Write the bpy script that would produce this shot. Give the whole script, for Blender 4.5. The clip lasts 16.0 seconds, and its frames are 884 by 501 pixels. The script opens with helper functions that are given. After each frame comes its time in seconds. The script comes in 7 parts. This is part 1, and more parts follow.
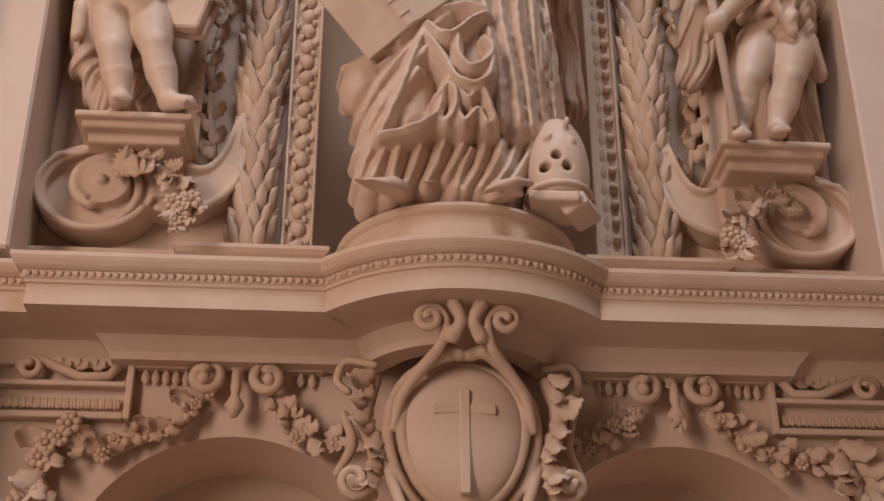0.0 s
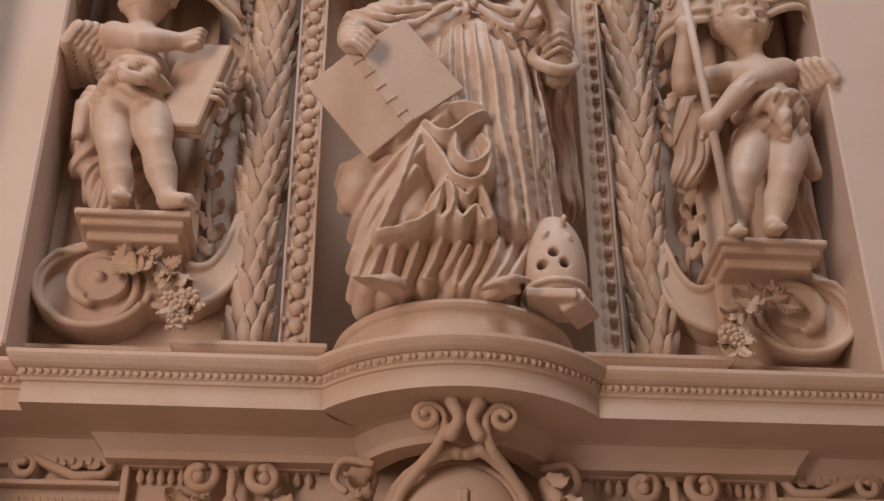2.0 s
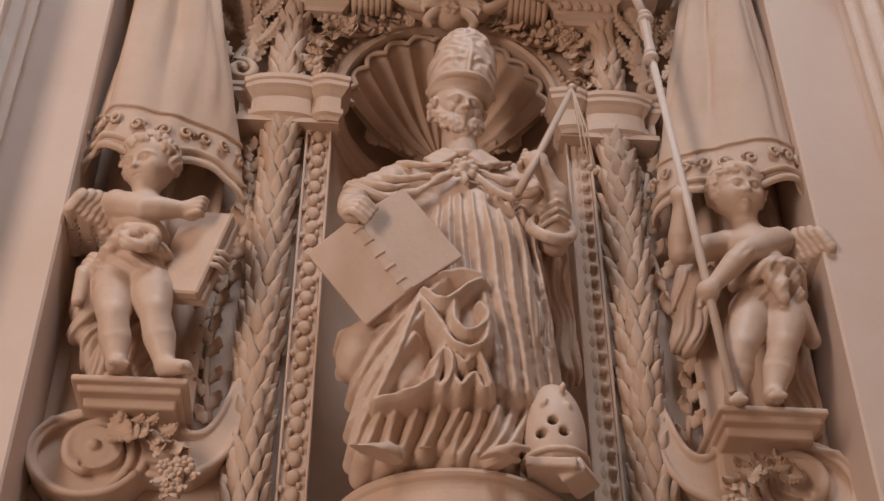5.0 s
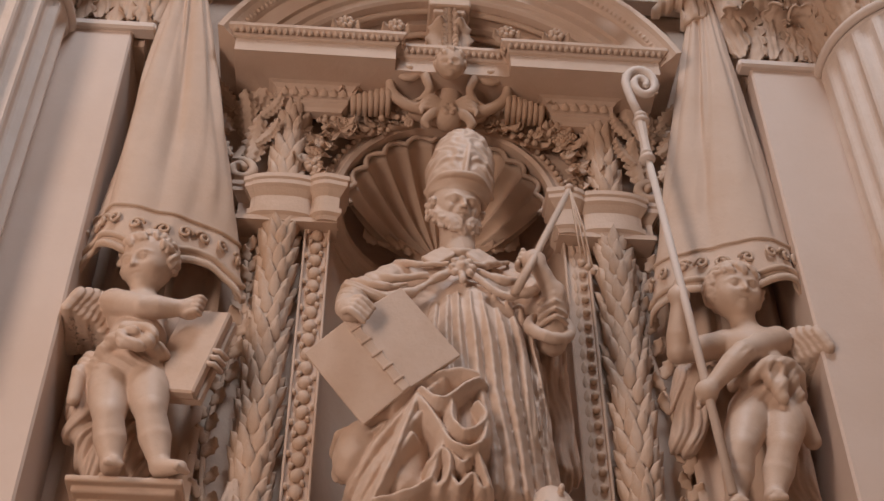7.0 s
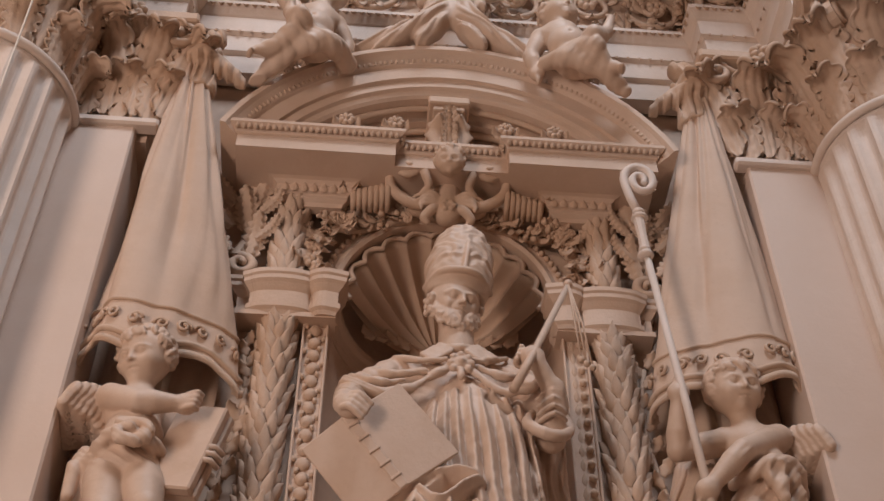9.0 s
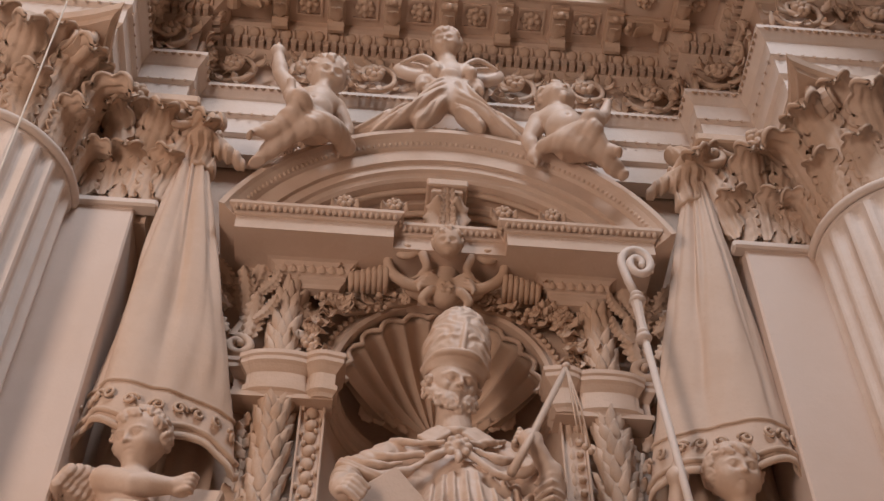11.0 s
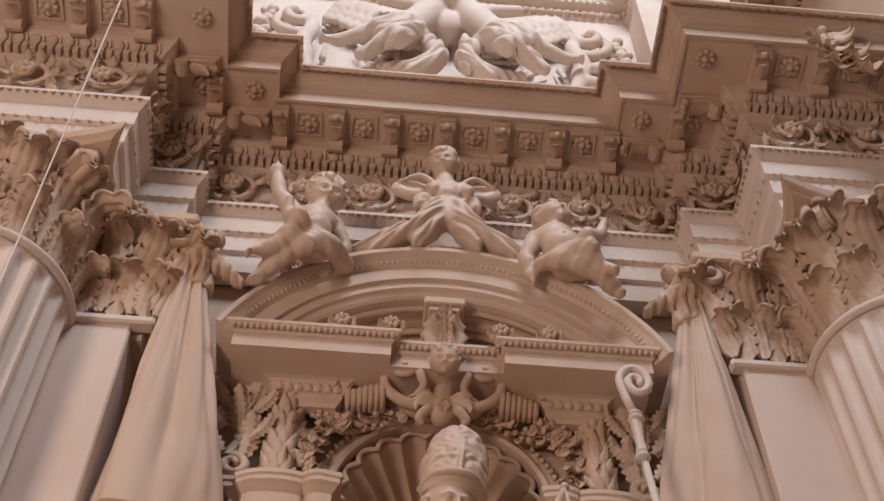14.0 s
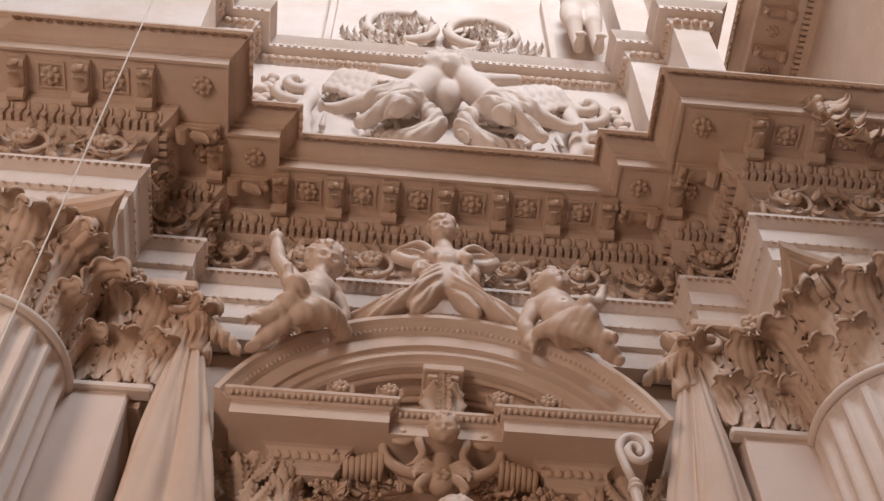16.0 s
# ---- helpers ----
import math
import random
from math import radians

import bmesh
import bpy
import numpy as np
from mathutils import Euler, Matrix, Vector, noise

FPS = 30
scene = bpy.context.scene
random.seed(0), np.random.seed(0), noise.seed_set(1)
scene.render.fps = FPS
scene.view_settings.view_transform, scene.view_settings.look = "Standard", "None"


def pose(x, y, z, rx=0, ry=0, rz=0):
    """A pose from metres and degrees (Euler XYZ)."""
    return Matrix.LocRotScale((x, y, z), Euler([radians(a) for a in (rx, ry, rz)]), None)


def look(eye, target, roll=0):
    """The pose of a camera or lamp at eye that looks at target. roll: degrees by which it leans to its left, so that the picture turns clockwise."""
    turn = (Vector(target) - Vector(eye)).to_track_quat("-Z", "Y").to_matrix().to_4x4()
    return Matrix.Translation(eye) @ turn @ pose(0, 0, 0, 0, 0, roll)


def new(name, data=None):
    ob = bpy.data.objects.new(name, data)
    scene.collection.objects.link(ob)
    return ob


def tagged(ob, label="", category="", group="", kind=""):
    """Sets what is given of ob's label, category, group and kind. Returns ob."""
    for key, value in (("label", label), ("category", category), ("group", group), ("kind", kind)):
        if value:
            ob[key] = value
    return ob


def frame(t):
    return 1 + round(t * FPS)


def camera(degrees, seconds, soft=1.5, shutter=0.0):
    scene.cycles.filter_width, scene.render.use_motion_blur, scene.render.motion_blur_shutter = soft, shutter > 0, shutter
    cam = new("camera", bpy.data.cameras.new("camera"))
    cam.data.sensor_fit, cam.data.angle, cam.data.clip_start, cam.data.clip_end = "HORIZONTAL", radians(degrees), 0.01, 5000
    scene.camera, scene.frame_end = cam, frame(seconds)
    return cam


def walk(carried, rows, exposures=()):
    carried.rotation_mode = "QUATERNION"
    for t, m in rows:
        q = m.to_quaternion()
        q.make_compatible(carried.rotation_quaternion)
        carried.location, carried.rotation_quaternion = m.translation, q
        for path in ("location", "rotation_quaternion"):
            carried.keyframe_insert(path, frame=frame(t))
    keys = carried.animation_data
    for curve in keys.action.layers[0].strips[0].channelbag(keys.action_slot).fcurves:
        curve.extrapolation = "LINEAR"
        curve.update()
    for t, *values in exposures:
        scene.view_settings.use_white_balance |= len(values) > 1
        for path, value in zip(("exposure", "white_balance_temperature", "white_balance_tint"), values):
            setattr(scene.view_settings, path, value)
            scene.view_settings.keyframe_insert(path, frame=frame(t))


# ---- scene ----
# The camera stands in the chapel at eye height and tilts slowly up the altar.
cam = camera(36.93, 16.0)
EYE = (-0.385, -4.5, 1.6)
ROWS = [  # seconds, pitch, yaw, roll
    (0.0, 27.28, -4.22, 0.11), (0.5, 28.08, -4.22, 0.15), (1.0, 29.10, -4.24, 0.20), (1.5, 30.25, -4.26, 0.17),
    (2.0, 31.49, -4.29, 0.19), (2.5, 32.74, -4.33, 0.18), (3.0, 33.97, -4.34, 0.17), (3.5, 35.20, -4.37, 0.18),
    (4.0, 36.42, -4.39, 0.16), (6.5, 41.95, -4.48, 0.13), (7.0, 43.01, -4.53, 0.13), (7.5, 44.05, -4.58, 0.08),
    (8.0, 45.10, -4.64, 0.06), (8.5, 46.14, -4.68, 0.04), (9.0, 47.14, -4.74, -0.01), (11.5, 51.54, -5.00, -0.10),
    (12.0, 52.41, -5.04, -0.12), (12.5, 53.27, -5.08, -0.10), (13.0, 54.13, -5.10, -0.10), (13.5, 54.97, -5.11, -0.07),
    (14.0, 55.78, -5.11, -0.05), (14.5, 56.57, -5.12, -0.04), (15.0, 57.31, -5.14, -0.05), (15.5, 58.02, -5.15, -0.03),
    (16.0, 58.69, -5.16, -0.02),
]
walk(cam, [(t, pose(*EYE, 90 + pitch, roll, yaw)) for t, pitch, yaw, roll in ROWS], [(0.0, 0.14), (2.0, 0.05), (4.0, 0.0), (6.5, -0.05), (8.5, -0.10), (12.0, -0.05), (16.0, -0.10)])

# ---- light ----
world = bpy.data.worlds.new("sky")
scene.world = world
world.use_nodes = True
sky = world.node_tree.nodes.new("ShaderNodeTexSky")
sky.sky_type, sky.sun_disc, sky.sun_elevation, sky.sun_rotation = "NISHITA", False, radians(50), radians(-60)
world.node_tree.links.new(sky.outputs[0], world.node_tree.nodes["Background"].inputs[0])
world.node_tree.nodes["Background"].inputs[1].default_value = 0.12


def window_light(name, eye, target, w, h, watts, color):
    data = bpy.data.lights.new(name, "AREA")
    data.shape, data.size, data.size_y, data.energy, data.color = "RECTANGLE", w, h, watts, color
    lamp = new(name, data)
    lamp.matrix_world = look(eye, target)
    return lamp


window_light("window_light_side", (-5.5, -6.6, 4.2), (0.3, 0, 4.0), 2.0, 4.8, 400, (1.0, 0.785, 0.685))
window_light("window_light_high", (0.6, -6.8, 15.6), (-0.9, 0, 11.4), 4.0, 3.0, 930, (0.88, 0.93, 1.04))

# ---- materials ----


def stone(name, color, rough=0.75, grain=0.25, stain=0.12, bump=0.15, big=1.3, tint=(0.82, 0.72, 0.62)):
    """Stucco or stone: a base colour with broad stains, fine grain and a soft relief."""
    m = bpy.data.materials.new(name)
    m.use_nodes = True
    nt = m.node_tree
    n, l = nt.nodes, nt.links
    bsdf = n["Principled BSDF"]
    bsdf.inputs["Roughness"].default_value = rough
    geo = n.new("ShaderNodeNewGeometry")
    info = n.new("ShaderNodeObjectInfo")
    def nz(scale, detail, rough_):
        t = n.new("ShaderNodeTexNoise")
        t.inputs["Scale"].default_value, t.inputs["Detail"].default_value, t.inputs["Roughness"].default_value = scale, detail, rough_
        l.new(geo.outputs["Position"], t.inputs["Vector"])
        return t
    broad, fine, spots = nz(big, 4, 0.6), nz(38, 6, 0.65), nz(9, 5, 0.7)
    def ramp(src, lo, hi):
        r = n.new("ShaderNodeMapRange")
        r.inputs["From Min"].default_value, r.inputs["From Max"].default_value = lo, hi
        l.new(src, r.inputs["Value"])
        return r.outputs["Result"]
    def mix(fac, a, b, kind="MIX"):
        x = n.new("ShaderNodeMix")
        x.data_type, x.blend_type = "RGBA", kind
        for s, v in ((x.inputs[0], fac), (x.inputs[6], a), (x.inputs[7], b)):
            if isinstance(v, (int, float)):
                s.default_value = v
            elif isinstance(v, tuple):
                s.default_value = (*v, 1)
            else:
                l.new(v, s)
        return x.outputs[2]
    def times(v, k):
        q = n.new("ShaderNodeMath")
        q.operation = "MULTIPLY"
        l.new(v, q.inputs[0])
        q.inputs[1].default_value = k
        return q.outputs[0]
    dark = tuple(c * t for c, t in zip(color, tint))
    light = tuple(min(0.9, c * 1.12) for c in color)
    c = mix(times(ramp(broad.outputs[0], 0.38, 0.68), stain * 4), color, dark)
    c = mix(times(ramp(spots.outputs[0], 0.5, 0.75), grain), c, light)
    c = mix(times(ramp(fine.outputs[0], 0.55, 0.8), grain), c, dark)
    c = mix(times(info.outputs["Random"], 0.10), c, dark)
    l.new(c, bsdf.inputs["Base Color"])
    b = n.new("ShaderNodeBump")
    b.inputs["Strength"].default_value, b.inputs["Distance"].default_value = bump, 0.006
    l.new(fine.outputs[0], b.inputs["Height"])
    b2 = n.new("ShaderNodeBump")
    b2.inputs["Strength"].default_value, b2.inputs["Distance"].default_value = bump, 0.02
    l.new(spots.outputs[0], b2.inputs["Height"])
    l.new(b.outputs[0], b2.inputs["Normal"])
    l.new(b2.outputs[0], bsdf.inputs["Normal"])
    return m


STUCCO = stone("warm_stucco", (0.62, 0.475, 0.375), grain=0.3, stain=0.19, bump=0.22)
CARVED = stone("carved_stone", (0.59, 0.44, 0.335), grain=0.42, stain=0.24, bump=0.32)
PLASTER = stone("painted_plaster", (0.66, 0.535, 0.455), rough=0.6, grain=0.14, stain=0.13, bump=0.10, big=0.7)
STATUE = stone("statue_stucco", (0.63, 0.485, 0.385), rough=0.55, grain=0.34, stain=0.18, bump=0.22, big=2.6)
# Stucco made paler: the strong light on attic and columns is partly in this colour.
LIGHTENED = stone("lightened_stucco", (0.70, 0.60, 0.53), grain=0.28, stain=0.17, bump=0.2)
SHELLC = stone("ochre_stucco", (0.61, 0.46, 0.35), grain=0.3, stain=0.14)
# Tones of the unseen closing shell, chosen for how much light it bounces.
HALL = stone("unseen_hall_fill", (0.29, 0.22, 0.17))
FLOOR = stone("unseen_floor_fill", (0.42, 0.33, 0.265), rough=0.35)
CORD = stone("cord_fibre", (0.75, 0.68, 0.6))

# ---- mesh helpers ----


def mesh_ob(name, verts, faces, mat, parent=None, label="", smooth=False, loc=None):
    me = bpy.data.meshes.new(name)
    me.from_pydata([tuple(v) for v in verts], [], [tuple(f) for f in faces])
    me.validate()
    me.materials.append(mat)
    if smooth:
        me.polygons.foreach_set("use_smooth", [True] * len(me.polygons))
    me.update()
    ob = new(name, me)
    if parent:
        ob.parent = parent
    if loc:
        ob.matrix_basis = loc if isinstance(loc, Matrix) else Matrix.Translation(loc)
    return tagged(ob, label)


def share(name, me, m, parent):
    """One more piece on shared mesh data."""
    ob = new(name, me)
    ob.parent = parent
    ob.matrix_basis = m
    return ob


def empty(name, loc=(0, 0, 0)):
    e = new(name)
    e.empty_display_size = 0.1
    e.location = loc
    return e


def box_data(x0, x1, y0, y1, z0, z1, b=0.004):
    """Bevelled box as vertices and faces."""
    bm = bmesh.new()
    bmesh.ops.create_cube(bm, size=1)
    for v in bm.verts:
        v.co = Vector(((x0 + x1) / 2 + v.co.x * (x1 - x0), (y0 + y1) / 2 + v.co.y * (y1 - y0), (z0 + z1) / 2 + v.co.z * (z1 - z0)))
    if b:
        bmesh.ops.bevel(bm, geom=bm.edges[:], offset=b, segments=1, affect="EDGES")
    return bm_data(bm)


def bm_data(bm):
    bm.verts.index_update()
    v = [tuple(q.co) for q in bm.verts]
    f = [[q.index for q in p.verts] for p in bm.faces]
    bm.free()
    return v, f


def box(name, x0, x1, y0, y1, z0, z1, mat, parent=None, label="", b=0.004):
    v, f = box_data(x0, x1, y0, y1, z0, z1, b)
    return mesh_ob(name, v, f, mat, parent, label)


def mitre(path, closed=False):
    """Offset directions of a plan line that runs left to right; outward is towards -y."""
    n = len(path)
    out = []
    for i in range(n):
        def nrm(a, b):
            d = Vector((b[0] - a[0], b[1] - a[1]))
            d.normalize()
            return Vector((d.y, -d.x))
        a = nrm(path[i - 1], path[i]) if i else nrm(path[0], path[1])
        b = nrm(path[i], path[i + 1]) if i < n - 1 else a
        m = a + b
        m.normalize()
        out.append(m / max(0.3, m.dot(a)))
    return out


def moulding(name, profile, path, mat, parent=None, label="", smooth=False, cap=True):
    """A profile of (outward, height) points swept along a plan line of (x, y) points."""
    off = mitre(path)
    k, verts, faces = len(profile), [], []
    for (x, y), m in zip(path, off):
        for o, z in profile:
            verts.append((x + m.x * o, y + m.y * o, z))
    for i in range(len(path) - 1):
        for j in range(k - 1):
            a = i * k + j
            faces.append((a, a + k, a + k + 1, a + 1))
    if cap:
        faces.append(tuple(range(k - 1, -1, -1)))
        faces.append(tuple(range((len(path) - 1) * k, len(path) * k)))
    return mesh_ob(name, verts, faces, mat, parent, label, smooth)


def along(path, step, offset, start=0.5, ends=0.0):
    """Points and turns at even steps on each straight of an offset plan line."""
    off = mitre(path)
    pts = [Vector((x + m.x * offset, y + m.y * offset)) for (x, y), m in zip(path, off)]
    for a, b in zip(pts, pts[1:]):
        d = b - a
        ln = d.length - 2 * ends
        if ln < step * 0.4:
            continue
        n = max(1, round(ln / step))
        for i in range(n):
            q = a + d.normalized() * (ends + (i + start) * ln / n)
            yield q.x, q.y, math.degrees(math.atan2(d.y, d.x))


def arc(cx, cy, r, a0, a1, n):
    return [(cx + r * math.cos(radians(a0 + (a1 - a0) * i / n)), cy + r * math.sin(radians(a0 + (a1 - a0) * i / n))) for i in range(n + 1)]


def sphere_data(r=1.0, u=8, v=5, sx=1, sy=1, sz=1):
    bm = bmesh.new()
    bmesh.ops.create_uvsphere(bm, u_segments=u, v_segments=v, radius=r)
    for q in bm.verts:
        q.co = Vector((q.co.x * sx, q.co.y * sy, q.co.z * sz))
    return bm_data(bm)


def data_mesh(name, vf, mat, smooth=True):
    me = bpy.data.meshes.new(name)
    me.from_pydata(vf[0], [], vf[1])
    me.materials.append(mat)
    if smooth:
        me.polygons.foreach_set("use_smooth", [True] * len(me.polygons))
    return me


def join_data(*items):
    V, F = [], []
    for v, f in items:
        n = len(V)
        V += list(v)
        F += [[i + n for i in q] for q in f]
    return V, F


def moved(vf, m):
    return [tuple(m @ Vector(v)) for v in vf[0]], vf[1]


# ---- structure ----
NW = 0.55          # half width of the niche
ARCH_Z = 6.12      # springing of the niche arch


def wall_with_openings():
    """The altar wall at y = 0 with the niche and two low arched recesses cut through."""
    # columns of quads between x stops; each stop carries the openings' lower and upper edges
    def outline(x):
        spans = []
        if abs(x) < NW - 1e-6:
            spans.append((3.74, ARCH_Z + math.sqrt(max(0, NW * NW - x * x))))
        for c in (-0.785, 0.785):
            if abs(x - c) < 0.56 - 1e-6:
                spans.append((0.9, 2.60 + math.sqrt(max(0, 0.56 * 0.56 - (x - c) ** 2))))
        return sorted(spans)
    xs = {-2.6, 2.6}
    for c, r in ((0, NW), (-0.785, 0.56), (0.785, 0.56)):
        for i in range(41):
            xs.add(round(c - r * math.cos(math.pi * i / 40), 5))
    xs = sorted(xs)
    V, F = [], []
    def quad(x0, x1, a0, a1, b0, b1):
        n = len(V)
        V.extend([(x0, 0, a0), (x1, 0, a1), (x1, 0, b1), (x0, 0, b0)])
        F.append((n, n + 1, n + 2, n + 3))
    for x0, x1 in zip(xs, xs[1:]):
        if x1 - x0 < 1e-4:
            continue
        mid = outline((x0 + x1) / 2)
        def edges(x):
            e = []
            for s in mid:
                c = 0 if s[0] > 3 else (-0.785 if x0 + x1 < 0 else 0.785)
                r = NW if s[0] > 3 else 0.56
                zc = ARCH_Z if s[0] > 3 else 2.60
                e += [s[0], zc + math.sqrt(max(0, r * r - (x - c) ** 2))]
            return [0.0] + e + [9.3]
        e0, e1 = edges(x0), edges(x1)
        for k in range(0, len(e0), 2):
            quad(x0, x1, e0[k], e1[k], e0[k + 1], e1[k + 1])
    return V, F


wall = mesh_ob("wall_altar", *wall_with_openings(), STUCCO)
tagged(wall, "warm stucco altar wall with niche and two arched recesses", "wall", kind="structure")
for s in (-1, 1):  # low recesses behind the arches
    c = s * 0.785
    pts = [(c + 0.56 * math.cos(a), 2.60 + 0.56 * math.sin(a)) for a in [math.pi * i / 40 for i in range(41)]]
    pts = [(c + 0.56, 0.9)] + pts + [(c - 0.56, 0.9)]
    n = len(pts)
    V = [(x, 0, z) for x, z in pts] + [(x, 0.45, z) for x, z in pts]
    F = [(i, i + n, i + n + 1, i + 1) for i in range(n - 1)] + [tuple(range(n, 2 * n)), (0, n - 1, 2 * n - 1, n)]
    r = mesh_ob("recess_1" if s < 0 else "recess_2", V, F, STUCCO)
    tagged(r, "arched stucco recess in the altar wall", "recess", kind="structure")
    band = [(c + (0.56 + o) * math.cos(a), 2.60 + (0.56 + o) * math.sin(a), y) for a in [math.pi * i / 48 for i in range(49)] for o, y in ((0, 0.0), (0, -0.035), (0.04, -0.035), (0.05, -0.022), (0.085, -0.022), (0.10, 0.0))]
    F = [(i * 6 + j, i * 6 + j + 6, i * 6 + j + 7, i * 6 + j + 1) for i in range(48) for j in range(5)]
    tagged(mesh_ob("arch_trim_1" if s < 0 else "arch_trim_2", band, F, STUCCO), "plain moulded stucco band round an arch", "trim", kind="structure")

# niche: half-round shaft
NR = 26
V, F = [], []
for z in (3.74, ARCH_Z):
    for i in range(NR + 1):
        a = math.pi * i / NR
        V.append((NW * math.cos(a), 0.62 * math.sin(a), z))
F = [(i, i + 1, NR + 1 + i + 1, NR + 1 + i) for i in range(NR)]
tagged(mesh_ob("niche_1", V, F, STUCCO, smooth=True), "deep half-round stucco niche", "niche", kind="structure")

# pilasters beside the altar, with returns
for s, nm in ((-1, "pilaster_1"), (1, "pilaster_2")):
    x0, x1 = sorted((-1.573 if s < 0 else 1.522, s * 3.4))
    o = box(nm, x0, x1, -0.36, 0.0, 3.70, 6.86, PLASTER, b=0.01)
    tagged(o, "plain painted plaster pilaster beside the altar", "pilaster", kind="structure")

# entablature
ENT = [(-3.6, -0.78), (-1.82, -0.78), (-1.82, -0.32), (-1.5, -0.32), (-1.5, -0.12), (1.5, -0.12), (1.5, -0.32), (1.82, -0.32), (1.82, -0.78), (3.6, -0.78)]
o = moulding("architrave", [(-0.1, 7.70), (0.0, 7.70), (0.0, 7.86), (0.025, 7.875), (0.025, 8.02), (0.05, 8.035), (0.05, 8.17), (0.06, 8.18), (0.085, 8.22), (0.10, 8.235), (0.10, 8.27), (0.02, 8.28), (0, 8.29), (-0.1, 8.29)], ENT, LIGHTENED)
tagged(o, "stepped stucco architrave, coloured paler for strong light, breaking forward over the columns", "architrave", kind="structure")
o = moulding("frieze", [(-0.1, 8.27), (0, 8.27), (0, 8.80), (-0.1, 8.80)], ENT, STUCCO)
tagged(o, "stucco frieze band behind carved foliage", "frieze", kind="structure")
o = moulding("cornice", [(-0.1, 8.72), (0.0, 8.72), (0.03, 8.745), (0.05, 8.76), (0.05, 8.835), (0.07, 8.845), (0.13, 8.90), (0.14, 8.93), (0.14, 8.985), (0.42, 8.985), (0.42, 8.97), (0.44, 8.97), (0.44, 9.07), (0.455, 9.075), (0.465, 9.10), (0.49, 9.115), (0.50, 9.13), (0.53, 9.19), (0.56, 9.215), (0.56, 9.235), (-0.1, 9.25)], ENT, STUCCO)
tagged(o, "broad projecting stucco cornice with breaks", "cornice", kind="structure")

# attic
ATT = [(-3.6, -0.62), (-1.86, -0.62), (-1.86, -0.3), (-1.56, -0.3), (-1.56, 0.0), (1.56, 0.0), (1.56, -0.3), (1.86, -0.3), (1.86, -0.62), (2.15, -0.62), (2.15, 0.0), (3.6, 0.0)]
o = moulding("wall_attic", [(-0.2, 9.2), (0, 9.2), (0, 17.0), (-0.2, 17.0)], ATT, LIGHTENED)
tagged(o, "stucco attic wall above the cornice, coloured paler for strong light", "wall", kind="structure")
o = moulding("attic_cornice", [(-0.05, 11.78), (0.0, 11.78), (0.03, 11.81), (0.05, 11.86), (0.05, 11.89), (0.12, 11.90), (0.12, 11.96), (0.15, 12.0), (0.17, 12.03), (-0.05, 12.05)], ATT, LIGHTENED)
tagged(o, "moulded string course across the attic, coloured paler for strong light", "cornice", kind="structure")

# solid cores behind the entablature
for s, sfx in ((-1, "1"), (1, "2")):
    x0, x1 = sorted((s * 1.84, s * 3.6))
    tagged(box("entablature_core_" + sfx, x0, x1, -0.76, 0.3, 7.705, 9.2, LIGHTENED, b=0), "stucco block of the entablature over the column", "entablature", kind="structure")
    x0, x1 = sorted((s * 1.52, s * 3.6))
    tagged(box("wall_upper_" + sfx, x0, x1, -0.30, 0.3, 6.8, 9.2, STUCCO, b=0), "stucco wall behind the capitals", "wall", kind="structure")

# side wall of the chapel with its own high cornice
o = moulding("wall_side", [(-0.3, 9.2), (0, 9.2), (0, 17.0), (-0.3, 17.0)], [(3.05, 0.1), (3.05, -2.9)], STUCCO)
tagged(o, "white stucco side wall high in the chapel", "wall", kind="structure")
SIDE = [(3.05, 0.0), (3.05, -2.9)]
side_cornice = moulding("side_cornice", [(0.0, 11.86), (0.03, 11.885), (0.05, 11.90), (0.05, 11.97), (0.07, 11.985), (0.13, 12.04), (0.14, 12.12), (0.42, 12.125), (0.42, 12.11), (0.44, 12.11), (0.44, 12.21), (0.49, 12.25), (0.53, 12.33), (0.56, 12.355), (0.56, 12.375), (0.0, 12.39)], SIDE, STUCCO)
tagged(side_cornice, "projecting stucco cornice along the side wall", "cornice", kind="structure")

# closing shell, added out of view for bounce light: floor, side and rear walls, vault
o = box("floor", -6, 6, -10, 0.5, -0.1, 0, FLOOR, b=0)
tagged(o, "unseen floor added to close the room and bounce light", "floor", kind="structure")
for nm, q in (("wall_left", (-6.2, -6, -10, 0.5)), ("wall_right", (6, 6.2, -10, 0.5)), ("wall_rear", (-6.2, 6.2, -10.2, -10))):
    tagged(box(nm, *q, 0, 18.5, HALL, b=0), "unseen plain wall added to close the room and bounce light", "wall", kind="structure")
o = box("ceiling", -6.2, 6.2, -10.2, 0.5, 18.5, 18.7, HALL, b=0)
tagged(o, "unseen plain ceiling added to close the room high above", "ceiling", kind="structure")

# lower cornice that carries the statue
half = [(-2.6, -0.15), (-1.34, -0.15), (-1.34, -0.22), (-0.47, -0.22)]
LOW = half + [(x, y) for x, y in arc(0, 0.03, 0.472, 212, 328, 24)] + [(-x, y) for x, y in reversed(half)]
o = moulding("lower_cornice", [(-0.2, 3.40), (-0.11, 3.40), (-0.10, 3.425), (-0.08, 3.45), (-0.06, 3.475), (-0.03, 3.48), (0.15, 3.485), (0.15, 3.56), (0.158, 3.564), (0.158, 3.575), (0.165, 3.58), (0.165, 3.605), (0.175, 3.608), (0.188, 3.617), (0.20, 3.634), (0.205, 3.645), (0.205, 3.66), (-0.2, 3.665)], LOW, STUCCO)
tagged(o, "curved stucco cornice with a bead row under the statue", "cornice", kind="structure")

# ---- carving: solids blended on a grid, then skinned ----


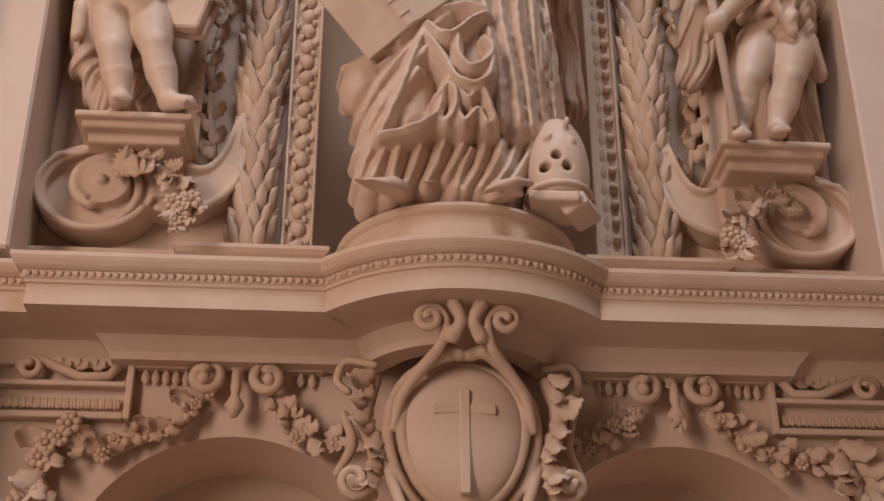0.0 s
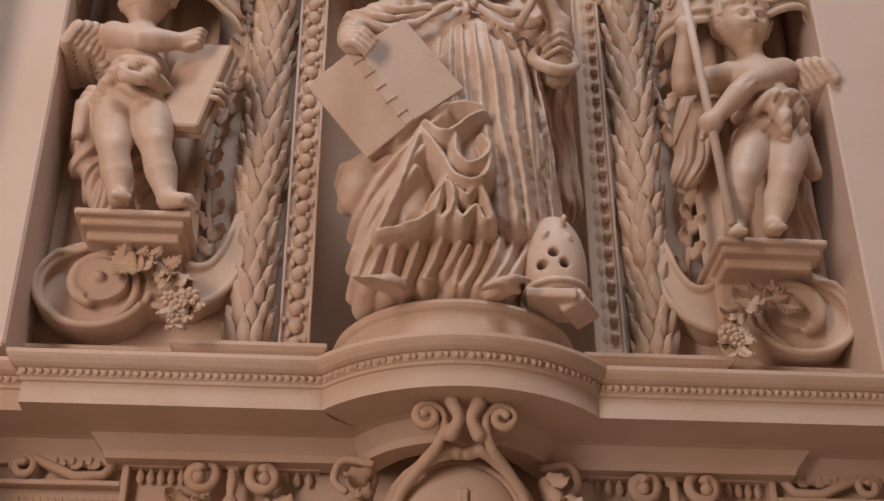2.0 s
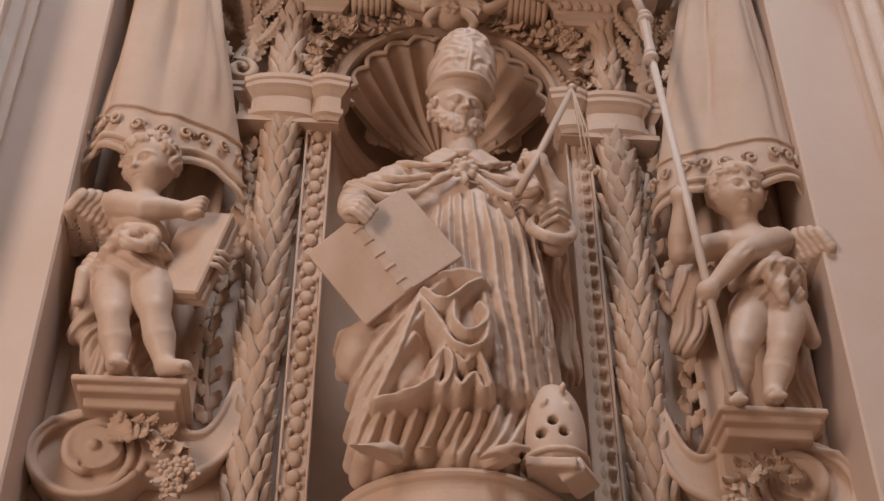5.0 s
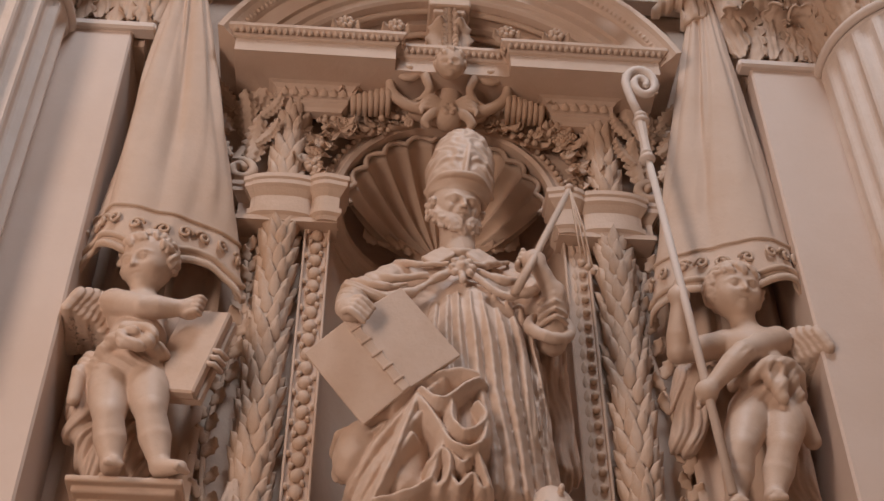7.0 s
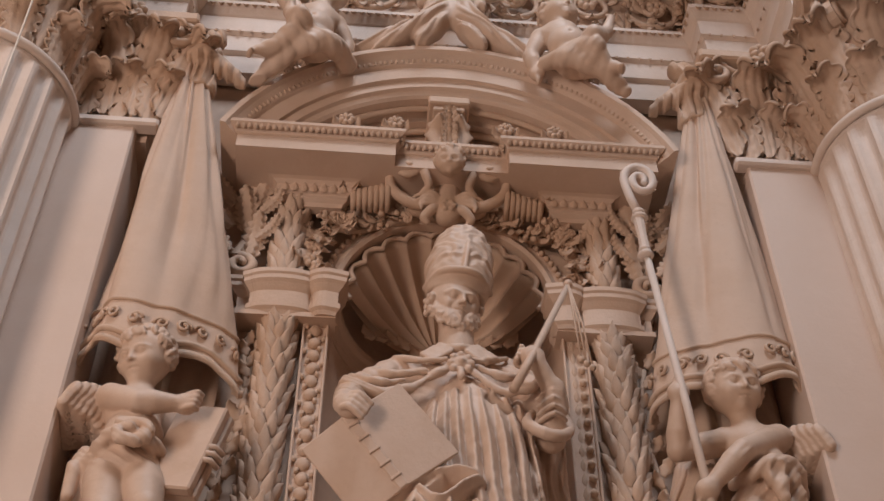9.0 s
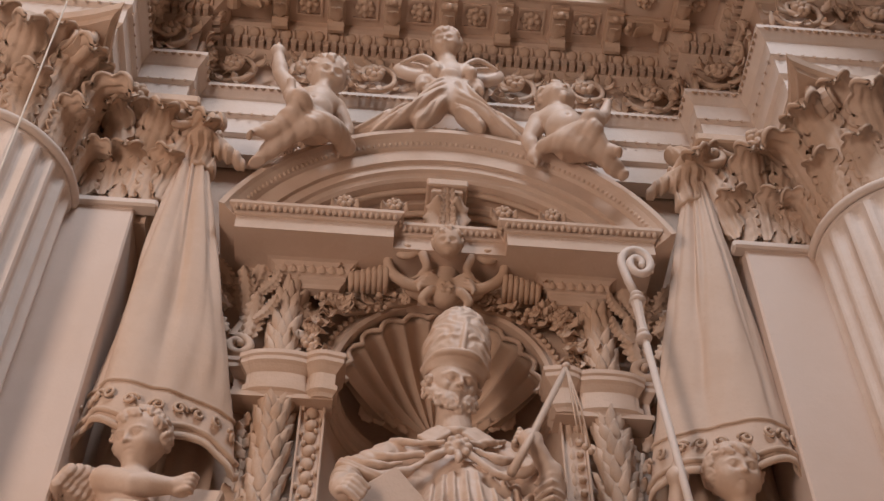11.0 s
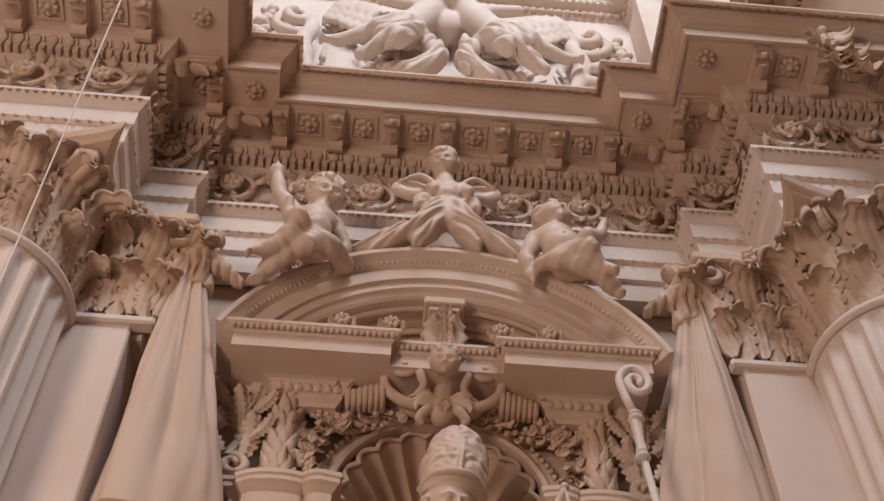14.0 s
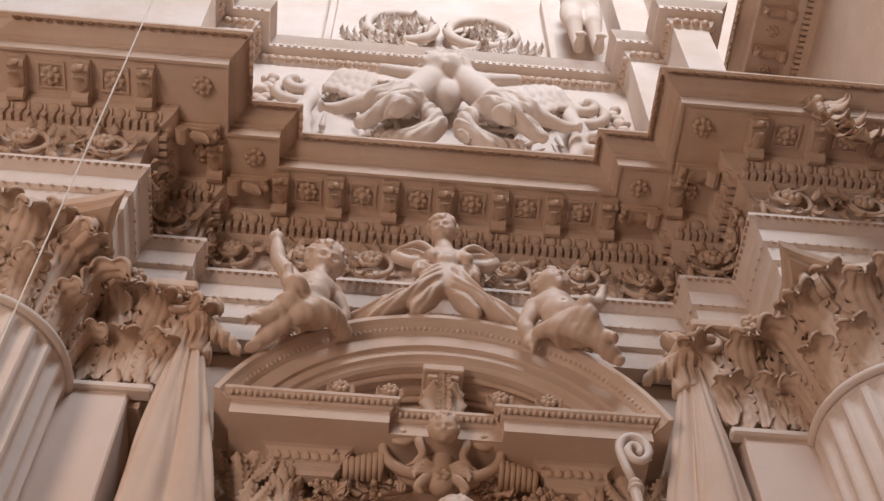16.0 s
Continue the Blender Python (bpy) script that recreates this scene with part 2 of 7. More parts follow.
class Carving:
    """A block of stone from x, p (out of the wall) and z; solids are blended into it and the skin is taken at the end."""

    def __init__(self, lo, hi, h):
        self.lo, self.h = np.array(lo, float), h
        self.n = np.ceil((np.array(hi) - self.lo) / h).astype(int) + 1
        self.ax = [(self.lo[i] + h * np.arange(self.n[i])).astype(np.float32) for i in range(3)]
        self.d = np.full(self.n, 0.2, np.float32)

    def win(self, lo, hi):
        s = []
        for i in range(3):
            a = max(0, int(np.floor((lo[i] - self.lo[i]) / self.h)))
            b = min(self.n[i], int(np.ceil((hi[i] - self.lo[i]) / self.h)) + 1)
            if b <= a:
                return None
            s.append(slice(a, b))
        return tuple(s)

    def grid(self, s):
        return (self.ax[0][s[0]][:, None, None], self.ax[1][s[1]][None, :, None], self.ax[2][s[2]][None, None, :])

    def put(self, lo, hi, k, f, cut=False):
        m = k + 0.012
        s = self.win([q - m for q in lo], [q + m for q in hi])
        if s is None:
            return self
        v = f(*self.grid(s)).astype(np.float32)
        a = self.d[s]
        if cut:
            v = -v
            t = np.clip(0.5 - 0.5 * (a - v) / k, 0, 1)
            self.d[s] = a + (v - a) * t + k * t * (1 - t)
        else:
            t = np.clip(0.5 + 0.5 * (a - v) / k, 0, 1)
            self.d[s] = a + (v - a) * t - k * t * (1 - t)
        return self

    def ball(self, c, r, k=0.02, turn=None, cut=False):
        r = (r, r, r) if isinstance(r, (int, float)) else r
        m = np.eye(3) if turn is None else np.array(Euler([radians(a) for a in turn]).to_matrix()).T
        R = max(r) if turn is not None else None
        lo = [c[i] - (R or r[i]) for i in range(3)]
        hi = [c[i] + (R or r[i]) for i in range(3)]
        def f(x, y, z):
            x, y, z = x - c[0], y - c[1], z - c[2]
            u = m[0, 0] * x + m[0, 1] * y + m[0, 2] * z
            v = m[1, 0] * x + m[1, 1] * y + m[1, 2] * z
            w = m[2, 0] * x + m[2, 1] * y + m[2, 2] * z
            k0 = np.sqrt((u / r[0]) ** 2 + (v / r[1]) ** 2 + (w / r[2]) ** 2)
            k1 = np.sqrt((u / r[0] ** 2) ** 2 + (v / r[1] ** 2) ** 2 + (w / r[2] ** 2) ** 2) + 1e-6
            return k0 * (k0 - 1) / k1
        return self.put(lo, hi, k, f, cut)

    def limb(self, a, b, ra, rb, k=0.02, cut=False):
        a, b = np.array(a, float), np.array(b, float)
        R = max(ra, rb)
        d = b - a
        L = float(d @ d) + 1e-9
        def f(x, y, z):
            x, y, z = x - a[0], y - a[1], z - a[2]
            t = np.clip((x * d[0] + y * d[1] + z * d[2]) / L, 0, 1)
            return np.sqrt((x - t * d[0]) ** 2 + (y - t * d[1]) ** 2 + (z - t * d[2]) ** 2) - (ra + (rb - ra) * t)
        return self.put(np.minimum(a, b) - R, np.maximum(a, b) + R, k, f, cut)

    def tube(self, pts, r, k=0.012, cut=False, steps=4):
        """A smooth strand through the points; r is one radius or one for each point."""
        pts = np.array(pts, float)
        rs = np.full(len(pts), r) if isinstance(r, (int, float)) else np.array(r, float)
        P, Rr = [], []
        e = np.vstack([2 * pts[0] - pts[1], pts, 2 * pts[-1] - pts[-2]])
        for i in range(len(pts) - 1):
            p0, p1, p2, p3 = e[i:i + 4]
            for j in range(steps):
                t = j / steps
                P.append(0.5 * (2 * p1 + (p2 - p0) * t + (2 * p0 - 5 * p1 + 4 * p2 - p3) * t * t + (3 * p1 - p0 - 3 * p2 + p3) * t ** 3))
                Rr.append(rs[i] + (rs[i + 1] - rs[i]) * t)
        P.append(pts[-1])
        Rr.append(rs[-1])
        P, Rr = np.array(P), np.array(Rr)
        def f(x, y, z):
            best = None
            for a, b, ra, rb in zip(P, P[1:], Rr, Rr[1:]):
                d = b - a
                u, v, w = x - a[0], y - a[1], z - a[2]
                t = np.clip((u * d[0] + v * d[1] + w * d[2]) / (float(d @ d) + 1e-9), 0, 1)
                q = np.sqrt((u - t * d[0]) ** 2 + (v - t * d[1]) ** 2 + (w - t * d[2]) ** 2) - (ra + (rb - ra) * t)
                best = q if best is None else np.minimum(best, q)
            return best
        return self.put((P - Rr[:, None]).min(0), (P + Rr[:, None]).max(0), k, f, cut)

    def folds(self, rows, slope=1.1, k=0.006, back=0.22, thick=None):
        """Cloth or feathers as a relief: each row is a crest (points, radii); crests fall off evenly and meet in sharp valleys."""
        segs = []
        for pts, rs in rows:
            pts = np.array(pts, float)
            e = np.vstack([2 * pts[0] - pts[1], pts, 2 * pts[-1] - pts[-2]])
            P, R = [], []
            for i in range(len(pts) - 1):
                p0, p1, p2, p3 = e[i:i + 4]
                for t in (0, 0.25, 0.5, 0.75):
                    P.append(0.5 * (2 * p1 + (p2 - p0) * t + (2 * p0 - 5 * p1 + 4 * p2 - p3) * t * t + (3 * p1 - p0 - 3 * p2 + p3) * t ** 3))
                    R.append(rs[i] + (rs[i + 1] - rs[i]) * t)
            P.append(pts[-1])
            R.append(rs[-1])
            segs += list(zip(P, P[1:], R, R[1:]))
        every = np.array([q[0] for q in segs] + [q[1] for q in segs])
        lo, hi = every.min(0) - 0.13, every.max(0) + 0.13
        lo[1] = back
        def f(x, y, z):
            F = np.full((x.size, 1, z.size), -1.0)
            for a, b, ra, rb in segs:
                dx, dz = b[0] - a[0], b[2] - a[2]
                t = np.clip(((x - a[0]) * dx + (z - a[2]) * dz) / (dx * dx + dz * dz + 1e-9), 0, 1)
                d = np.sqrt((x - a[0] - t * dx) ** 2 + (z - a[2] - t * dz) ** 2)
                r = ra + (rb - ra) * t
                h = a[1] + (b[1] - a[1]) * t + r * 0.9 - slope * (np.sqrt(d * d + (0.4 * r) ** 2) - 0.4 * r) - 6 * np.maximum(0, d - 1.6 * r)
                F = np.maximum(F, h)
            return np.maximum((y - F) / math.sqrt(1 + slope * slope), (back if thick is None else F - thick) - y)
        return self.put(lo, hi, k, f)

    def slab(self, c, half, turn=(0, 0, 0), rnd=0.01, k=0.01, cut=False):
        m = np.array(Euler([radians(a) for a in turn]).to_matrix()).T
        R = math.sqrt(sum(q * q for q in half))
        def f(x, y, z):
            x, y, z = x - c[0], y - c[1], z - c[2]
            q = [np.abs(m[i, 0] * x + m[i, 1] * y + m[i, 2] * z) - (half[i] - rnd) for i in range(3)]
            o = np.sqrt(sum(np.maximum(v, 0) ** 2 for v in q))
            return o + np.minimum(np.maximum(np.maximum(q[0], q[1]), q[2]), 0) - rnd
        return self.put([v - R for v in c], [v + R for v in c], k, f, cut)

    def ripple(self, lo, hi, f, soft=0.05):
        """Push the skin in and out by f(x, p, z) inside a box with soft sides."""
        s = self.win(lo, hi)
        if s is None:
            return self
        g = self.grid(s)
        m = 1.0
        for i in range(3):
            m = m * np.clip((g[i] - lo[i]) / soft, 0, 1) * np.clip((hi[i] - g[i]) / soft, 0, 1)
        self.d[s] += (f(*g) * m).astype(np.float32)
        return self

    def skin(self):
        d, h = self.d, self.h
        d[0], d[-1], d[:, 0], d[:, -1], d[:, :, 0], d[:, :, -1] = (0.1,) * 6
        ins = d < 0
        nx, ny, nz = (q - 1 for q in d.shape)
        cnt = np.zeros((nx, ny, nz), np.int8)
        for i in (0, 1):
            for j in (0, 1):
                for k in (0, 1):
                    cnt += ins[i:nx + i, j:ny + j, k:nz + k]
        act = (cnt > 0) & (cnt < 8)
        c = np.argwhere(act)
        idx = np.full(act.shape, -1, np.int64)
        idx[act] = np.arange(len(c))
        pos, num = np.zeros((len(c), 3)), np.zeros(len(c))
        for a in range(3):
            for u in (0, 1):
                for v in (0, 1):
                    o = [0, 0, 0]
                    o[(a + 1) % 3], o[(a + 2) % 3] = u, v
                    q = c + o
                    e = q.copy()
                    e[:, a] += 1
                    d0, d1 = d[q[:, 0], q[:, 1], q[:, 2]], d[e[:, 0], e[:, 1], e[:, 2]]
                    hit = (d0 < 0) != (d1 < 0)
                    t = d0[hit] / (d0[hit] - d1[hit])
                    w = q[hit].astype(float)
                    w[:, a] += t
                    pos[hit] += w
                    num[hit] += 1
        pos = pos / num[:, None] * h + self.lo
        quads = []
        for a in range(3):
            b, e = (a + 1) % 3, (a + 2) % 3
            s0, s1 = [slice(None)] * 3, [slice(None)] * 3
            s0[a], s1[a] = slice(0, -1), slice(1, None)
            x = ins[tuple(s0)] != ins[tuple(s1)]
            q = np.argwhere(x)
            q = q[(q[:, b] > 0) & (q[:, e] > 0)]
            q = q[(q[:, b] < act.shape[b]) & (q[:, e] < act.shape[e])]
            def at(db, de):
                w = q.copy()
                w[:, b] -= db
                w[:, e] -= de
                return idx[w[:, 0], w[:, 1], w[:, 2]]
            f = np.stack([at(1, 1), at(0, 1), at(0, 0), at(1, 0)], 1)
            flip = ~ins[q[:, 0], q[:, 1], q[:, 2]]
            f[flip] = f[flip][:, ::-1]
            quads.append(f)
        f = np.vstack(quads)
        f = f[(f >= 0).all(1)]
        pos[:, 1] *= -1
        return pos, f[:, ::-1]

    def make(self, name, mat, label="", category="", parent=None, ease=0, group=""):
        v, f = self.skin()
        me = bpy.data.meshes.new(name)
        me.vertices.add(len(v))
        me.vertices.foreach_set("co", v.ravel())
        me.loops.add(len(f) * 4)
        me.loops.foreach_set("vertex_index", f.ravel().astype(np.int32))
        me.polygons.add(len(f))
        me.polygons.foreach_set("loop_start", np.arange(0, len(f) * 4, 4, dtype=np.int32))
        me.polygons.foreach_set("loop_total", np.full(len(f), 4, np.int32))
        me.polygons.foreach_set("use_smooth", np.ones(len(f), bool))
        me.update(calc_edges=True)
        me.materials.append(mat)
        ob = new(name, me)
        if parent:
            ob.parent = parent
        return tagged(ob, label, category, group)


def hash_noise(x, y, z, s):
    return np.sin(x * s * 1.7 + 1.3 * np.sin(z * s * 0.9 + 2)) * np.sin(y * s * 1.3 + 0.7 + np.sin(x * s)) * np.sin(z * s * 1.5 + 1.1 * np.sin(x * s * 0.8 + 4))


def basis(fwd, up=(0, 0, 1)):
    f = Vector(fwd).normalized()
    r = f.cross(Vector(up)).normalized()
    u = r.cross(f)
    return np.array(f), np.array(r), np.array(u)


def face(C, c, r, fwd, old=False, curls=40, seed=1, up=(0, 0, 1), hair=True):
    """A carved head in x, p, z: skull, cheeks, brow, nose, mouth, ears and locks of hair."""
    c = np.array(c, float)
    f, s, u = basis(fwd, up)
    at = lambda a, b, e: tuple(c + f * (a * r) + s * (b * r) + u * (e * r))
    C.ball(at(-0.08, 0, 0.14), r * 0.98, 0.02)
    C.ball(at(0.20, 0, -0.30), r * (0.72 if old else 0.78), 0.03)
    for q in (-1, 1):
        C.ball(at(0.60, q * 0.38, -0.30), r * (0.22 if old else 0.29), 0.03)
        C.ball(at(0.99, q * 0.34, 0.05), r * (0.22 if old else 0.18), 0.016, cut=True)
        C.ball(at(0.755, q * 0.34, 0.05), r * 0.145, 0.004)
        C.tube([at(0.88, q * 0.13, 0.19), at(0.87, q * 0.38, 0.25), at(0.68, q * 0.60, 0.13)], r * (0.065 if old else 0.04), 0.014)
        C.tube([at(0.87, q * 0.20, 0.07), at(0.89, q * 0.35, 0.13), at(0.79, q * 0.50, 0.06)], r * 0.03, 0.004)
        C.ball(at(-0.05, q * 0.95, -0.08), (r * 0.10, r * 0.15, r * 0.20), 0.01)
    C.tube([at(0.90, 0, 0.14), at(1.03, 0, -0.08), at(1.10, 0, -0.20)], [r * 0.06, r * 0.075, r * 0.095], 0.012)
    for q in (-1, 1):
        C.ball(at(0.99, q * 0.11, -0.22), r * 0.065, 0.008)
    C.tube([at(0.84, -0.22, -0.48), at(0.96, 0, -0.44), at(0.84, 0.22, -0.48)], r * 0.055, 0.008)
    C.tube([at(0.84, -0.16, -0.60), at(0.93, 0, -0.60), at(0.84, 0.16, -0.60)], r * 0.065, 0.008)
    C.tube([at(0.93, -0.18, -0.535), at(1.01, 0, -0.52), at(0.93, 0.18, -0.535)], r * 0.04, 0.005, cut=True)
    C.ball(at(0.74, 0, -0.82), r * 0.18, 0.022)
    if old:  # hollow cheeks and a furrowed brow
        for q in (-1, 1):
            C.tube([at(0.93, q * 0.30, -0.20), at(0.86, q * 0.40, -0.42), at(0.78, q * 0.42, -0.6)], r * 0.05, 0.014, cut=True)
        for e in (0.36, 0.46):
            C.tube([at(0.90, -0.28, e), at(0.95, 0, e + 0.03), at(0.90, 0.28, e)], r * 0.025, 0.008, cut=True)
    rnd = random.Random(seed)
    n = 0
    while hair and n < curls * 2:
        a, b, e = rnd.uniform(-1, 1), rnd.uniform(-1, 1), rnd.uniform(-0.6, 1)
        l = math.sqrt(a * a + b * b + e * e)
        if l > 1 or l < 0.2:
            continue
        o = np.array((a, b, e)) / l
        if o[0] > 0.42 and o[2] < 0.52 or o[2] < -0.5 or (o[0] > 0.30 and o[2] < 0.10):
            continue
        t = np.cross(o, np.array((rnd.uniform(-0.4, 0.4), 1.0, rnd.uniform(-0.4, 0.4))))
        t = t / (np.linalg.norm(t) + 1e-6) * 0.20
        w = np.cross(o, t) * 0.5
        base = o * 1.0 + np.array((-0.08, 0, 0.14))
        C.tube([at(*(base - t)), at(*(base + o * 0.05 + w)), at(*(base + t))], [r * 0.07, r * 0.11, r * 0.05], 0.004, steps=3)
        n += 1


def foot(C, a, toe, r):
    C.limb(a, toe, r, r * 0.62, 0.02)
    a, toe = np.array(a, float), np.array(toe, float)
    d = (toe - a) / (np.linalg.norm(toe - a) + 1e-9)
    s = np.cross(d, (0, 0, 1))
    for i, o in enumerate((-0.7, -0.3, 0.05, 0.4, 0.7)):
        q = toe + s * o * r + d * r * (0.25 - 0.15 * abs(o))
        C.ball(tuple(q + (0, 0, -r * 0.25)), r * (0.34 if i else 0.42), 0.006)


def hand(C, c, r, d, grip=True, s=(1, 0, 0)):
    """A fist with four fingers laid side by side along s."""
    c, s, d = np.array(c, float), np.array(s, float), np.array(d, float)
    s, d = s / np.linalg.norm(s), d / np.linalg.norm(d)
    n = np.cross(s, d)
    C.ball(tuple(c), (r * 0.95, r * 0.8, r * 0.95), 0.015)
    for o in (-0.75, -0.25, 0.25, 0.75):
        b = c + s * o * r * 0.9
        C.tube([tuple(b + n * r * 0.45 - d * r * 0.1), tuple(b + n * r * 0.85 + d * r * 0.55), tuple(b + n * r * 0.35 + d * r * (0.95 if grip else 1.5))], r * 0.24, 0.006, steps=3)


def wing(C, root, tip, drop, r=0.02, n=7):
    """A short wing: a plump arched leading edge and three overlapping rows of rounded feathers that hang by drop."""
    root, tip, drop = (np.array(q, float) for q in (root, tip, drop))
    d = tip - root
    arch = lambda t: root + d * t - drop * 0.30 * math.sin(math.pi * t) ** 0.8
    C.tube([tuple(arch(t)) for t in (0, 0.25, 0.5, 0.75, 1)], [r * 1.5, r * 1.6, r * 1.6, r * 1.4, r], 0.010)
    for reach, lift, count in ((1.0, 0.0, n), (0.68, r * 0.6, n), (0.38, r * 1.2, n - 1)):
        rows = []
        for i in range(count):
            t = (i + 0.3) / count
            a = arch(t)
            e = a + drop * reach * (1.0 - 0.42 * t * t + 0.05 * math.sin(37 * t + reach)) + d * 0.12 * t * reach
            a[1] += lift
            e[1] += lift
            rows.append(([tuple(a), tuple((a + e) / 2), tuple(e)], [r, r * 1.15, r]))
        C.folds(rows, 0.55, 0.004, min(root[1], tip[1]) - 0.08, 0.04)


def putto(C, j, seed, k=0.03, scale=1.0, curls=95):
    """A chubby child figure from a table of joints in x, p, z."""
    q = scale
    face(C, j["head"], 0.118 * q, j["look"], curls=curls, seed=seed, up=j.get("up", (0, 0, 1)))
    C.limb(j["head"], j["chest"], 0.05 * q, 0.06 * q, k)
    C.ball(j["chest"], (0.122 * q, 0.095 * q, 0.12 * q), k)
    C.ball(j["belly"], (0.118 * q, 0.112 * q, 0.12 * q), k)
    C.ball(j["pelvis"], (0.122 * q, 0.10 * q, 0.09 * q), k)
    C.limb(j["chest"], j["pelvis"], 0.09 * q, 0.09 * q, k)
    nv = np.array(j["belly"]) + (0.0, 0.112 * q, 0.0)
    C.ball(tuple(nv), 0.012 * q, 0.01, cut=True)
    for s in "lr":
        sh, el, ha = j["sh_" + s], j["el_" + s], j["ha_" + s]
        C.limb(j["chest"], sh, 0.07 * q, 0.062 * q, k)
        mu, mf = (np.array(sh) * 0.55 + np.array(el) * 0.45, np.array(el) * 0.7 + np.array(ha) * 0.3)
        C.tube([sh, tuple(mu), el], [0.060 * q, 0.058 * q, 0.045 * q], 0.008, steps=9)
        C.tube([el, tuple(mf), ha], [0.045 * q, 0.050 * q, 0.028 * q], 0.008, steps=9)
        hand(C, ha, 0.05 * q, np.array(ha) - np.array(el), s=(0.2, 0.1, 1))
        if "kn_" + s in j:
            hp, kn, an, toe = j["hp_" + s], j["kn_" + s], j["an_" + s], j["to_" + s]
            th = np.array(hp) * 0.55 + np.array(kn) * 0.45 + (0, 0.012 * q, 0)
            mid = np.array(kn) * 0.6 + np.array(an) * 0.4 - (0, 0.010 * q, 0)
            C.limb(j["pelvis"], hp, 0.085 * q, 0.088 * q, k)
            C.tube([hp, tuple(th), kn, tuple(mid), an], [0.088 * q, 0.086 * q, 0.058 * q, 0.062 * q, 0.034 * q], 0.010, steps=9)
            C.ball(tuple(np.array(kn) + (0, 0.03 * q, 0.01 * q)), 0.036 * q, 0.022)
            foot(C, an, toe, 0.038 * q)


def drape(C, lo, hi, ang, freq, amp, warp=0.35, soft=0.05, phase=0.0):
    """Round folds with tight valleys running along ang (degrees from upright) in the x-z face."""
    ca, sa = math.cos(radians(ang)), math.sin(radians(ang))
    def f(x, y, z):
        u = (x * ca + z * sa) * freq + warp * np.sin(z * 9 + x * 5 + phase) + warp * 0.6 * np.sin(z * 23 - x * 11 + y * 8) + phase
        v = u * 2.3 + 1.1 * np.sin(z * 17 + phase) + x * 9
        return amp * (0.62 - np.abs(np.sin(u))) + amp * 0.42 * (0.6 - np.abs(np.sin(v)))
    C.ripple(lo, hi, f, soft)

# ---- ornament kit ----


def strand(pts, rs, n=7, flat=1.0):
    """A round strand through points, as vertices and faces; flat squeezes it across its normal."""
    pts = [Vector(p) for p in pts]
    rs = [rs] * len(pts) if isinstance(rs, (int, float)) else rs
    V, F = [], []
    for i, p in enumerate(pts):
        d = (pts[min(i + 1, len(pts) - 1)] - pts[max(i - 1, 0)]).normalized()
        a = d.cross(Vector((0, 1, 0)))
        a = a.normalized() if a.length > 1e-4 else Vector((1, 0, 0))
        b = a.cross(d)
        for k in range(n):
            t = 2 * math.pi * k / n
            V.append(tuple(p + a * (rs[i] * math.cos(t)) + b * (rs[i] * flat * math.sin(t))))
    for i in range(len(pts) - 1):
        for k in range(n):
            q = (k + 1) % n
            F.append((i * n + k, i * n + q, (i + 1) * n + q, (i + 1) * n + k))
    F.append(tuple(range(n - 1, -1, -1)))
    F.append(tuple(range((len(pts) - 1) * n, len(pts) * n)))
    return V, F


def spiral(cx, cz, r0, r1, a0, turns, n=30, p=0.0, dp=0.0):
    """Points of a volute in the wall plane; p is how far it stands out."""
    out = []
    for i in range(n + 1):
        t = i / n
        a = radians(a0) + 2 * math.pi * turns * t
        r = r0 + (r1 - r0) * t
        out.append((cx + r * math.cos(a), -(p + dp * t), cz + r * math.sin(a)))
    return out


def leaf_data(L=1.0, W=0.5, curl=0.35, lobes=4, nu=14, nv=6, thick=0.03, wave=0.06, deep=0.34):
    """A lobed acanthus leaf that grows along z, faces -y and rolls its tip forward."""
    V, F = [], []
    for back in (0, 1):
        for i in range(nu + 1):
            t = i / nu
            w = W * 0.5 * (math.sin(math.pi * min(1, 0.12 + 0.86 * t)) ** 0.75) * (1 - deep * abs(math.sin(lobes * math.pi * t)) ** 1.6 * (1 if t < 0.95 else 0.3))
            a = curl * 2.6 * max(0, t - 0.45) ** 1.4 * 2
            z = L * (t - 0.30 * curl * max(0, t - 0.55) * 2)
            y = -L * (0.18 * curl * t + 0.55 * curl * max(0, t - 0.45) ** 1.6 * 2)
            if t > 0.88:
                z -= L * curl * 0.9 * (t - 0.88)
            for j in range(nv + 1):
                s = 2 * j / nv - 1
                fold = wave * W * (1 - abs(s)) - 0.5 * wave * W * math.cos(s * math.pi * 3)
                x = s * w
                V.append((x, y - fold + back * thick * L + 0.10 * W * s * s * (1 if t < 0.8 else 0.4), z + 0.055 * L * abs(s) + 0.008 * L * abs(s) * math.sin(lobes * 2 * math.pi * t)))
    m = nv + 1
    o = (nu + 1) * m
    for i in range(nu):
        for j in range(nv):
            a = i * m + j
            F.append((a, a + 1, a + m + 1, a + m))
            F.append((o + a, o + a + m, o + a + m + 1, o + a + 1))
    for i in range(nu):
        for j in (0, nv):
            a = i * m + j
            q = (a, a + m, o + a + m, o + a)
            F.append(q if j == 0 else q[::-1])
    F.append(tuple(nu * m + j for j in range(m)) + tuple(o + nu * m + j for j in range(nv, -1, -1)))
    F.append(tuple(j for j in range(nv, -1, -1)) + tuple(o + j for j in range(m)))
    return V, F


